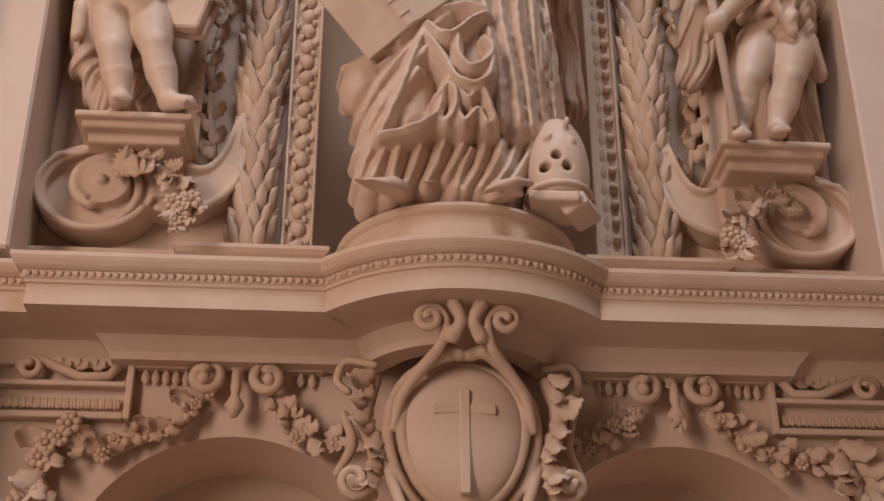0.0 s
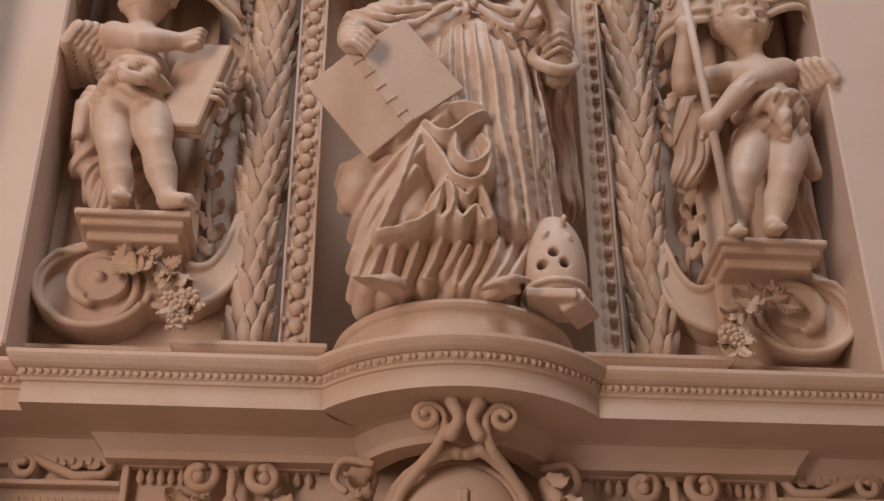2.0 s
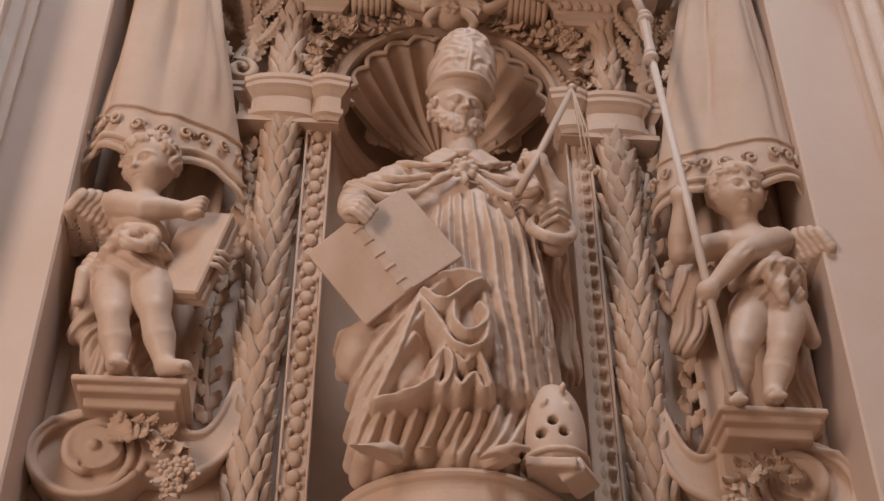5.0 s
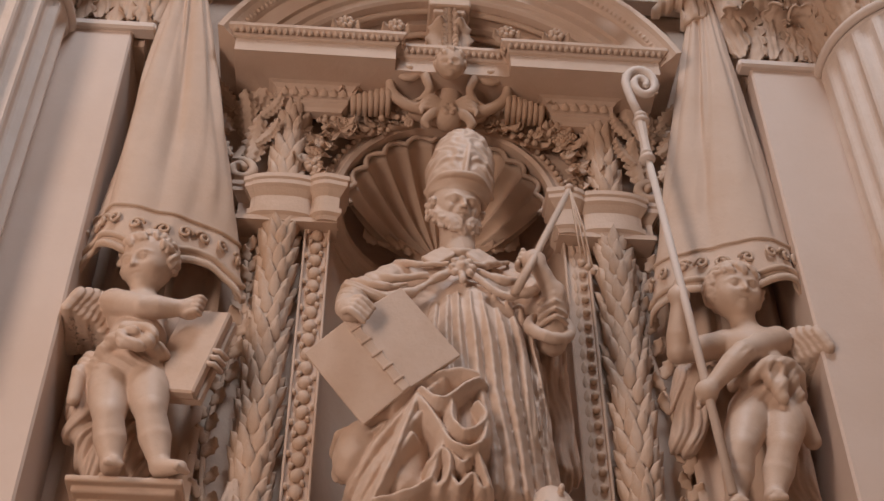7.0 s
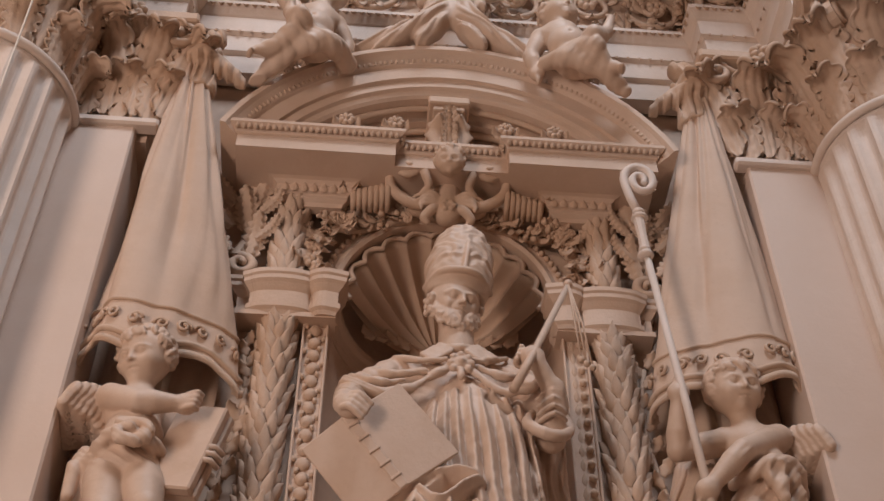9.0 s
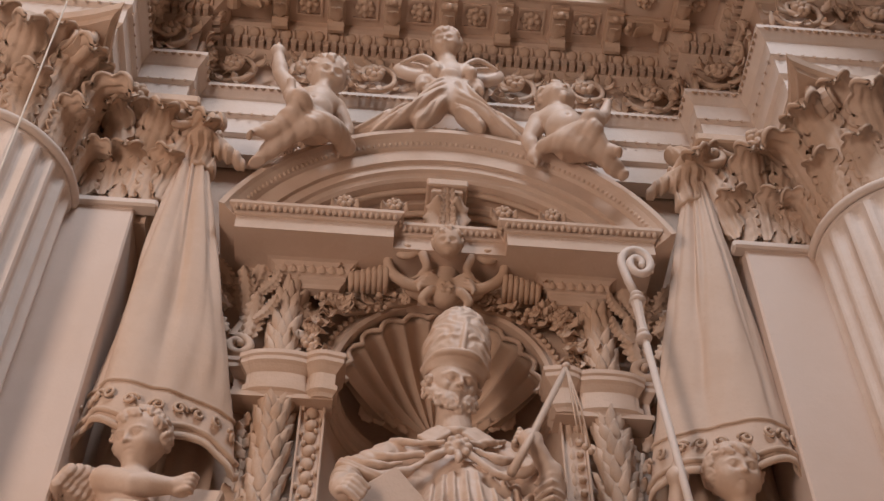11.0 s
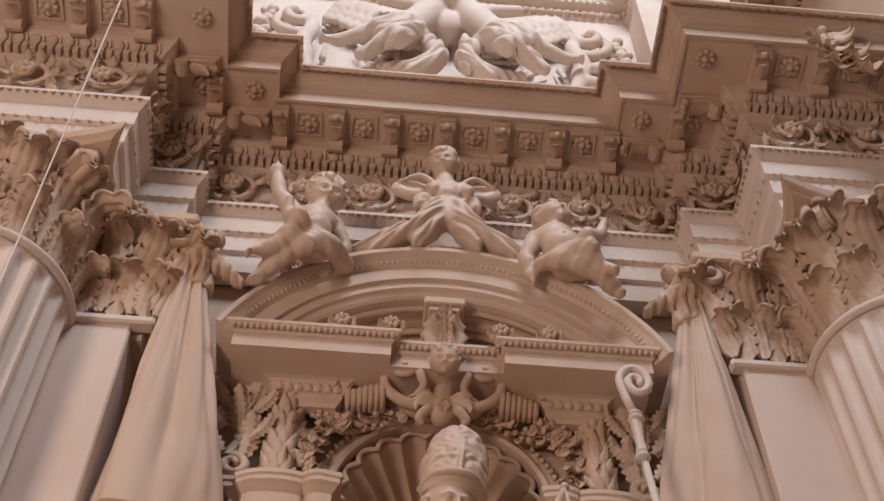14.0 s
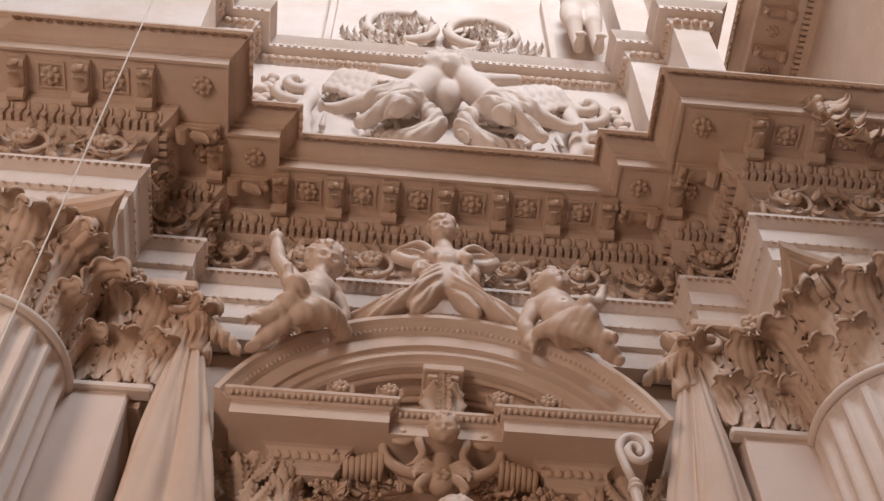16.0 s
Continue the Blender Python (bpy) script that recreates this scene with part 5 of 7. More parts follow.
def canopy(s):
    e = empty("canopy_curtain", (s * 1.26, -0.1, 5.2))
    tagged(e, "bell-shaped stucco canopy curtain with fringed hem, knotted at top", "curtain", group="canopy curtains")
    n, m = 96, 40
    top, foot_ = Vector((s * 0.075, -0.24, 2.16)), Vector((s * -0.01, -0.02, 0.20))
    def point(k, i, inset):
        t = i / m
        a = math.pi * (-0.06 + 1.12 * k / n)
        w = 0.045 + 0.280 * t ** 0.9
        d = 0.06 + 0.105 * t ** 0.9
        folds = 0.12 * math.sin(a * 3.3 + s * 0.9 + 1.5 * t * s + 0.5 * math.sin(t * 5)) + 0.17 * (1 - t) ** 1.4 * abs(math.sin(a * 5.2 + s + 1.8 * t))
        for c0, lean, deep, end in ((0.75, 0.5, 0.24, 0.95), (1.35, -0.35, 0.20, 0.8), (1.9, 0.45, 0.25, 1.0), (2.5, -0.2, 0.18, 0.9)):
            folds -= deep * max(0.0, end - t) ** 0.6 * math.exp(-((a - c0 - s * lean * t - 0.07 * math.sin(6 * t + c0 * 9)) / (0.09 + 0.10 * t)) ** 2)
        folds += 0.018 * math.sin(a * 11 + 5 * t + 2 * math.sin(7 * t)) * math.sin(t * 13 + a * 3)
        r = 1 + folds - inset
        c = top.lerp(foot_, t)
        z = c.z
        if i == m or t > 0.86:
            lift = 0.10 * abs(math.sin(a * 2.0 + 0.15)) ** 1.2 - 0.05
            z += lift * ((t - 0.86) / 0.14)
        outer = max(0.0, -s * math.cos(a)) * 0.5 + 0.5 * (1 - s * math.cos(a)) * 0.5
        return (c.x - w * r * math.cos(a) + s * 0.012, c.y - d * r * math.sin(a) - 0.13 * t * outer, z)
    V, F = [], []
    for layer in (0.0, 0.06):
        for i in range(m + 1):
            for k in range(n + 1):
                V.append(point(k, i, layer))
    w = n + 1
    off = (m + 1) * w
    for i in range(m):
        for k in range(n):
            a = i * w + k
            F.append((a, a + w, a + w + 1, a + 1))
            F.append((off + a, off + a + 1, off + a + w + 1, off + a + w))
    for k in range(n):
        a = m * w + k
        F.append((a, off + a, off + a + 1, a + 1))
    mesh_ob("cloth", V, F, STUCCO, e, smooth=True)
    # raised hem band with scrolls and a fringe of short cords
    def hem(i, out, r, nm):
        pts = []
        for k in range(0, n + 1, 2):
            x, y, z = point(k, i, -out)
            pts.append((x, y, z))
        v, f = strand(pts, r, 6)
        return mesh_ob(nm, v, f, CARVED, e, smooth=True)
    edge = hem(m - 1, 0.012, 0.016, "hem_cord")
    hem(m - 5, 0.008, 0.010, "hem_cord")
    cord = data_mesh("fringe_cord", strand([(0, 0, 0), (0, -0.004, -0.02), (0, 0, -0.038)], [0.006, 0.008, 0.004], 5), CARVED)
    for k in range(0, n * 2 + 1):
        x, y, z = point(k / 2, m, -0.02)
        share("fringe_cord", cord, Matrix.Translation((x, y, z + 0.006)), edge)
    for k in range(5, n - 4, 9):
        x, y, z = point(k, m - 3, -0.012)
        a = math.pi * (-0.06 + 1.12 * k / n)
        yaw = math.degrees(math.atan2(math.cos(a), 1.2 * math.sin(a) + 1e-6)) * -1
        sp = spiral(0, 0, 0.036, 0.006, 0 if k % 2 else 180, 1.3 if k % 2 else -1.3, 14, 0.004, 0.01)
        v, f = strand(sp, 0.0085, 5)
        mesh_ob("hem_scroll", v, f, CARVED, e, smooth=True, loc=Matrix.Translation((x, y, z)) @ pose(0, 0, 0, 0, 0, yaw))
    # inner hanging behind the cherub
    V2, F2 = [], []
    for i in range(9):
        for k in range(25):
            u = k / 24
            V2.append((-0.26 + 0.52 * u, 0.06 - 0.03 * math.sin(u * 22 + s) - 0.02 * math.sin(u * 9), 0.5 - 1.5 * i / 8))
    F2 = [(i * 25 + k, i * 25 + k + 1, (i + 1) * 25 + k + 1, (i + 1) * 25 + k) for i in range(8) for k in range(24)]
    mesh_ob("lining", V2, F2, STUCCO, e, smooth=True)
    # the knot
    x0 = s * 1.315
    C = Carving((x0 - 0.24, 0.12, 7.20), (x0 + 0.24, 0.56, 7.74), 0.008)
    C.ball((x0, 0.34, 7.44), (0.09, 0.09, 0.07), 0.02)
    for q in range(4):
        a = q * 0.8
        C.tube([(x0 - 0.10 * math.cos(a), 0.36, 7.44 - 0.08 * math.sin(a)), (x0, 0.44, 7.45 + 0.02 * q - 0.03), (x0 + 0.10 * math.cos(a), 0.36, 7.44 + 0.08 * math.sin(a))], [0.03, 0.035, 0.03], 0.008)
    C.tube([(x0, 0.34, 7.46), (x0 + s * 0.03, 0.36, 7.58), (x0 - s * 0.05, 0.34, 7.68)], [0.06, 0.07, 0.05], 0.02)
    C.tube([(x0, 0.34, 7.44), (x0 - s * 0.12, 0.34, 7.40), (x0 - s * 0.22, 0.3, 7.34)], [0.05, 0.05, 0.03], 0.02)
    C.limb((x0, 0.34, 7.44), (x0, 0.32, 7.24), 0.06, 0.085, 0.02)
    drape(C, (x0 - 0.22, 0.15, 7.46), (x0 + 0.22, 0.55, 7.73), 20, 55, 0.022, 0.5, 0.03)
    drape(C, (x0 - 0.22, 0.15, 7.2), (x0 + 0.22, 0.55, 7.42), 0, 60, 0.022, 0.3, 0.03)
    C.make("knot", CARVED, parent=e).matrix_parent_inverse = Matrix.Translation((-s * 1.26, 0.1, -5.2))


canopy(-1)
canopy(1)

# ---- great fluted columns and their capitals ----


def fluted(r, z0, z1, n=24, seg=8):
    V, F = [], []
    zs = [z0, z1 - 0.10, z1 - 0.06, z1 - 0.035, z1 - 0.02, z1]
    dp = [1, 1, 0.75, 0.4, 0.0, 0.0]
    N = n * seg
    for z, d in zip(zs, dp):
        for k in range(N):
            u = (k % seg) / seg
            c = 0.0 if u < 0.2 else math.sin(math.pi * (u - 0.2) / 0.8) * (0.034 * d)
            a = 2 * math.pi * k / N
            V.append(((r - c) * math.cos(a), (r - c) * math.sin(a), z))
    for i in range(len(zs) - 1):
        for k in range(N):
            q = (k + 1) % N
            F.append((i * N + k, i * N + q, (i + 1) * N + q, (i + 1) * N + k))
    return V, F


def torus_data(R, r, z, n=48, m=8):
    V, F = [], []
    for i in range(n):
        a = 2 * math.pi * i / n
        for j in range(m):
            b = 2 * math.pi * j / m
            V.append(((R + r * math.cos(b)) * math.cos(a), (R + r * math.cos(b)) * math.sin(a), z + r * math.sin(b)))
    for i in range(n):
        for j in range(m):
            F.append((i * m + j, ((i + 1) % n) * m + j, ((i + 1) % n) * m + (j + 1) % m, i * m + (j + 1) % m))
    return V, F


def great_column(s):
    e = empty("fluted_column", (s * 2.32, -0.45, 0))
    tagged(e, "giant fluted stucco column with leafy composite capital", "column", group="giant columns")
    mesh_ob("shaft", *fluted(0.45, 0.0, 6.80), LIGHTENED, e)
    mesh_ob("astragal", *torus_data(0.455, 0.028, 6.83), LIGHTENED, e, smooth=True)
    v, f = strand([(0, 0, 6.83), (0, 0, 7.2), (0, 0, 7.5), (0, 0, 7.66)], [0.42, 0.43, 0.47, 0.52], 32)
    bell = mesh_ob("bell", v, f, CARVED, e, smooth=True)
    rnd = random.Random(200 + s)
    for row, (z, L, nn, out) in enumerate(((6.85, 0.34, 12, 0.425), (6.88, 0.60, 12, 0.420), (7.18, 0.42, 12, 0.44))):
        for k in range(nn):
            a = 360 * (k + 0.5 * (row % 2)) / nn
            y = -math.cos(radians(a)) * out
            x = math.sin(radians(a)) * out
            m = Matrix.Translation((x, y, z)) @ pose(0, 0, 0, rnd.uniform(2, 9), rnd.uniform(-5, 5), a) @ Matrix.Diagonal((0.30 if row else 0.27, L * 0.9, L * rnd.uniform(0.94, 1.04), 1))
            share("acanthus_leaf", LEAF_C, m, e)
    for a in (45, 135, 225, 315):
        sp = [(0, q[1] * 0 + (-q[0]), q[2]) for q in spiral(0.54, 7.52, 0.105, 0.02, 90, -1.6, 26)]
        pts = [Vector(q) for q in sp]
        R = Matrix.Rotation(radians(a), 3, "Z")
        v, f = strand([tuple(R @ Vector((0, -0.40, 7.44)))] + [tuple(R @ q) for q in pts], [0.03] * 27 + [0.02], 7)
        mesh_ob("volute", v, f, CARVED, e, smooth=True)
        ve, fe = strand([tuple(R @ Vector((-0.075, -0.54, 7.52))), tuple(R @ Vector((0.075, -0.54, 7.52)))], 0.085, 14)
        drum = mesh_ob("volute_drum", ve, fe, CARVED, e)
        for q in (-1, 1):
            disc_c = R @ Vector((q * 0.082, -0.54, 7.52))
            v, f = torus_data(0.055, 0.014, 0, 18, 6)
            mm = Matrix.Translation(disc_c) @ Matrix.Rotation(radians(a), 4, "Z") @ Matrix.Rotation(radians(90), 4, "Y")
            mesh_ob("volute_ring", v, f, CARVED, drum, smooth=True, loc=mm)
    ab = []
    for k in range(4):
        for j in range(8):
            t = -1 + 2 * j / 8
            R = Matrix.Rotation(radians(90 * k), 2)
            q = R @ Vector((0.56 * t, -0.56 + 0.11 * (1 - t * t)))
            ab.append(q)
    V = [(q.x * c, q.y * c, z) for z, c in ((7.61, 0.94), (7.645, 0.96), (7.655, 1.02), (7.70, 1.04)) for q in ab]
    N = len(ab)
    F = [(i * N + k, i * N + (k + 1) % N, (i + 1) * N + (k + 1) % N, (i + 1) * N + k) for i in range(3) for k in range(N)] + [tuple(range(N - 1, -1, -1)), tuple(range(3 * N, 4 * N))]
    mesh_ob("abacus", V, F, CARVED, e)
    for a in (0, 90, 180, 270):
        R = Matrix.Rotation(radians(a), 4, "Z")
        share("abacus_flower", FLOWER, R @ Matrix.Translation((0, -0.47, 7.64)) @ Matrix.Scale(1.5, 4), e)


def pilaster_capital(s):
    e = empty("pilaster_capital", (s * 1.70, -0.36, 6.86))
    tagged(e, "leafy stucco capital of the plain pilaster", "capital", group="pilaster capitals")
    box("necking", -0.24, 0.24, -0.03, 0.05, -0.02, 0.035, LIGHTENED, e, b=0.012)
    v, f = box_data(-0.19, 0.19, 0.02, 0.36, 0.02, 0.82, 0.01)
    v = [(x * (1 + 0.18 * z), y - 0.05 * z, z) for x, y, z in v]
    mesh_ob("bell", v, f, CARVED, e)
    for row, (z, L, xs) in enumerate(((0.03, 0.34, (-0.14, 0.02, 0.17)), (0.05, 0.58, (-0.21, -0.05, 0.10, 0.23)), (0.34, 0.38, (-0.2, 0.0, 0.2)))):
        for x in xs:
            share("acanthus_leaf", LEAF_C, Matrix.Translation((x, -0.01 - 0.01 * row, z)) @ pose(0, 0, 0, 5, x * 40, x * 130) @ Matrix.Diagonal((0.27, L * 0.9, L, 1)), e)
    for q in (-1, 1):
        for k, z in enumerate((0.05, 0.26)):
            share("acanthus_leaf", LEAF_C, Matrix.Translation((q * 0.19, 0.12, z)) @ pose(0, 0, 0, 4, 0, q * 80) @ Matrix.Scale(0.36, 4), e)
        pts = spiral(q * 0.26, 0.66, 0.09, 0.015, 90, q * -1.5, 24, 0.10)
        v, f = strand([(q * 0.02, -0.06, 0.62)] + pts, [0.025] * 26, 7)
        vol = mesh_ob("volute", v, f, CARVED, e, smooth=True)
        place("eye", BERRY, vol, q * 0.26, 0.12, 0.66, 0.07)
        v, f = strand([(q * 0.26, -0.10, 0.66), (q * 0.28, 0.12, 0.66)], [0.08, 0.07], 14)
        mesh_ob("volute_drum", v, f, CARVED, e)
    box("abacus", -0.34, 0.34, -0.14, 0.30, 0.76, 0.835, CARVED, e, b=0.012)
    share("abacus_flower", FLOWER, Matrix.Translation((0, -0.15, 0.79)) @ Matrix.Scale(1.4, 4), e)


for s in (-1, 1):
    great_column(s)
    pilaster_capital(s)

# ---- carved courses of the great entablature ----
arch_ob, frieze_ob, corn_ob = scene.objects["architrave"], scene.objects["frieze"], scene.objects["cornice"]
dentil = data_mesh("dentil", box_data(-0.016, 0.016, -0.045, 0.02, 0, 0.066, 0.002), STUCCO, smooth=False)
egg = data_mesh("egg", join_data(sphere_data(1, 8, 5, 0.030, 0.010, 0.030), moved(sphere_data(1, 5, 4, 0.006, 0.009, 0.03), pose(0.040, 0, 0))), CARVED)
tongue = data_mesh("tongue_leaf", bud_data(0.05, 0.045, 0.016), CARVED)


def near(x):
    return abs(x) < 2.75


for x, y, a in along(ENT, 0.050, 0.055, ends=0.02):
    if near(x):
        share("dentil", dentil, Matrix.Translation((x, y, 8.768)) @ pose(0, 0, 0, 0, 0, a), corn_ob)
for x, y, a in along(ENT, 0.10, 0.10, ends=0.05):
    if near(x):
        share("egg", egg, Matrix.Translation((x, y - 0.004, 8.872)) @ pose(0, 0, 0, 42, 0, a) @ Matrix.Scale(1.25, 4), corn_ob)
for x, y, a in along(ENT, 0.048, 0.088, ends=0.02):
    if near(x):
        share("tongue_leaf", tongue, Matrix.Translation((x, y, 8.262)) @ pose(0, 0, 0, 180 - 26, 0, a), arch_ob)
for x, y, a in along(ENT, 0.066, 0.055, ends=0.02):
    if near(x):
        share("tongue_leaf", tongue, Matrix.Translation((x, y, 8.036)) @ pose(0, 0, 0, 180, 0, a) @ Matrix.Scale(0.45, 4), arch_ob)
for x, y, a in along(ENT, 0.062, 0.535, ends=0.01):
    if near(x):
        share("tongue_leaf", tongue, Matrix.Translation((x, y, 9.205)) @ pose(0, 0, 0, 180 - 28, 0, a) @ Matrix.Diagonal((1.4, 0.9, 1.5, 1)), corn_ob)


def modillion_data():
    """A scrolled bracket with a leaf underneath, hanging from the soffit."""
    a = box_data(-0.048, 0.048, -0.27, 0.0, -0.035, 0.0, 0.004)
    b = box_data(-0.040, 0.040, -0.25, 0.0, -0.062, -0.03, 0.006)
    c = strand([(-0.043, -0.03, -0.075), (0.043, -0.03, -0.075)], 0.045, 10)
    d = strand([(-0.043, -0.225, -0.05), (0.043, -0.225, -0.05)], 0.028, 10)
    l1 = moved(leaf_data(0.20, 0.085, 0.4, 3, 7, 4), pose(0, -0.05, -0.075, 90 + 10, 0, 0))
    l2 = moved(sphere_data(1, 7, 5, 0.022, 0.022, 0.022), pose(0, -0.245, -0.075))
    return join_data(a, b, c, d, l1, l2)


MOD = data_mesh("modillion", modillion_data(), CARVED, smooth=False)


def scallop_data(r=0.05, petals=8, deep=0.022, seg=48):
    """A round carved flower facing -y: scalloped rim, hollow petals and a raised heart."""
    V, F = [], []
    prof = ((1.0, 0.0), (0.94, 0.75), (0.70, 1.0), (0.46, 0.45), (0.34, 0.5), (0.24, 1.3), (0.0, 1.5))
    for q, h in prof:
        for k in range(seg):
            a = 2 * math.pi * k / seg
            lobe = abs(math.cos(a * petals / 2))
            u = q * r * (1 - (0.16 * (1 - lobe) if q > 0.5 else 0.0))
            V.append((u * math.cos(a), -deep * h * (0.62 + 0.38 * lobe if q > 0.4 else 1.0), u * math.sin(a)))
    for i in range(len(prof) - 1):
        for k in range(seg):
            b = (k + 1) % seg
            F.append((i * seg + k, (i + 1) * seg + k, (i + 1) * seg + b, i * seg + b))
    return V, F


ros = data_mesh("soffit_rosette", scallop_data(0.056, 8, 0.026), CARVED)
coffer = data_mesh("coffer_rim", join_data(box_data(-0.085, 0.085, -0.085, -0.070, -0.012, 0.003, 0), box_data(-0.085, 0.085, 0.070, 0.085, -0.012, 0.003, 0), box_data(-0.085, -0.070, -0.069, 0.069, -0.012, 0.003, 0), box_data(0.070, 0.085, -0.069, 0.069, -0.012, 0.003, 0)), STUCCO, smooth=False)
off = mitre(ENT)
for (x, y), m in list(zip(ENT, off))[1:-1]:
    c = Vector((x, y)) + m * 0.285
    share("soffit_rosette", ros, Matrix.Translation((c.x, c.y, 8.981)) @ pose(0, 0, 0, 90, 0, 0) @ Matrix.Scale(1.15, 4), corn_ob)
for (p0, p1), (m0, m1) in zip(zip(ENT, ENT[1:]), zip(off, off[1:])):
    a0, a1 = Vector(p0) + m0 * 0.14, Vector(p1) + m1 * 0.14
    b0, b1 = Vector(p0) + m0 * 0.28, Vector(p1) + m1 * 0.28
    d = (Vector(p1) - Vector(p0)).normalized()
    lo, hi = max(a0.dot(d), b0.dot(d)), min(a1.dot(d), b1.dot(d))
    ln = hi - lo
    if ln < 0.06:
        continue
    nrm = Vector((d.y, -d.x))
    base_ = Vector(p0) - d * Vector(p0).dot(d)
    ang = math.degrees(math.atan2(d.y, d.x))
    n = max(1, round(ln / 0.35))
    for i in range(n + 1):
        q = lo + (i + 0.5) * ln / n
        if i == n and ln >= 0.5:
            continue
        if ln < 0.5:
            if i == 1:
                continue
            q = lo + ln / 2
        c = base_ + d * q + nrm * 0.14
        if near(c.x):
            share("modillion", MOD, Matrix.Translation((c.x, c.y, 8.984)) @ pose(0, 0, 0, 0, 0, ang) @ Matrix.Diagonal((1.15, 0.95, 1.05, 1)), corn_ob)
        if 0 < i < n and ln > 0.5:
            c = base_ + d * (lo + i * ln / n) + nrm * 0.275
            if near(c.x):
                share("soffit_rosette", ros, Matrix.Translation((c.x, c.y, 8.980)) @ pose(0, 0, 0, 90, 0, 0) @ Matrix.Scale(1.15, 4), corn_ob)
                share("coffer_rim", coffer, Matrix.Translation((c.x, c.y, 8.984)) @ pose(0, 0, 0, 0, 0, ang), corn_ob)

# running foliage of the frieze
for (p0, p1) in zip(ENT, ENT[1:]):
    a, b = Vector(p0), Vector(p1)
    d = b - a
    ln = d.length
    if ln < 0.18 or max(abs(a.x), abs(b.x)) > 4 and min(abs(a.x), abs(b.x)) > 2.9:
        continue
    ang = math.atan2(d.y, d.x)
    e = empty("frieze_foliage", (a.x, a.y, 8.29))
    e.rotation_euler = (0, 0, ang)
    tagged(e, "deeply carved stucco scroll of leaves along the frieze", "foliage", group="frieze foliage")
    rnd = random.Random(int(300 + 10 * a.x))
    n = max(1, round(ln / 0.42))
    for i in range(n):
        cx = (i + 0.5) * ln / n
        if not -2.9 < a.x + d.normalized().x * cx < 2.9:
            continue
        up = 1 if i % 2 else -1
        w = min(0.165, ln / n * 0.44)
        pts = [(cx - w * 1.1, -0.02, 0.25 + up * 0.16)] + spiral(cx, 0.25, w, 0.03, 180 if up > 0 else 180, -1.6 * up, 30, 0.03, 0.05)
        v, f = strand(pts, [0.02] * 20 + [0.017] * 12, 6)
        mesh_ob("stem", v, f, CARVED, e, smooth=True)
        share("flower", FLOWER, Matrix.Translation((cx, -0.075, 0.25)) @ Matrix.Scale(1.3, 4), e)
        for k in range(13):
            t = k / 13 * 1.25
            aa = math.pi - 2 * math.pi * t * up
            rr = w * (1.02 - 0.5 * t)
            sz = rnd.uniform(0.08, 0.125)
            m = Matrix.Translation((cx + rr * math.cos(aa), -0.03 - rnd.uniform(0, 0.05), 0.25 + rr * math.sin(aa))) @ pose(0, 0, 0, 0, math.degrees(-aa) + rnd.uniform(-70, 70) + 90, 0) @ pose(0, 0, 0, rnd.uniform(5, 25), 0, 0) @ Matrix.Scale(sz, 4)
            share("leaf", LEAF_S, m, e)
        for k in range(5):
            m = Matrix.Translation((cx + rnd.uniform(-1, 1) * ln / n * 0.5, -0.03, 0.24 + rnd.choice((-0.15, 0.12)))) @ pose(0, 0, 0, 10, rnd.uniform(0, 360), 0) @ Matrix.Scale(rnd.uniform(0.08, 0.12), 4)
            share("leaf", LEAF_S, m, e)

# ---- things held and set down ----


def book():
    e = empty("open_book", (-0.315, -0.63, 4.675))
    tagged(e, "large open book with plain covers held by the bishop", "book")
    # spine runs down and to the right; covers fold back from it
    R = pose(0, 0, 0, 13, 0, 0) @ pose(0, 0, 0, 0, -40, 0)
    for nm, x0, x1, yaw in (("front_cover", 0.012, 0.262, 8), ("back_cover", -0.205, -0.012, -12)):
        v, f = box_data(x0, x1, -0.008, 0.008, -0.182, 0.182, 0.004)
        mesh_ob(nm, v, f, STATUE, e, loc=R @ pose(0, 0, 0, 0, 0, yaw) @ pose(0, 0, 0, 0, 0, 0))
        v, f = box_data(min(x0, x1) + 0.006, max(x0, x1) - 0.008, 0.008, 0.040, -0.174, 0.174, 0.003)
        mesh_ob("page_block", v, f, STATUE, e, loc=R @ pose(0, 0, 0, 0, 0, yaw))
    v, f = box_data(-0.022, 0.022, -0.011, 0.02, -0.182, 0.182, 0.006)
    mesh_ob("spine", v, f, STATUE, e, loc=R)
    for i in range(5):
        v, f = box_data(-0.024, 0.024, -0.016, 0.01, -0.006, 0.006, 0.003)
        mesh_ob("spine_band", v, f, STATUE, e, loc=R @ pose(0, 0, -0.13 + 0.065 * i))


book()


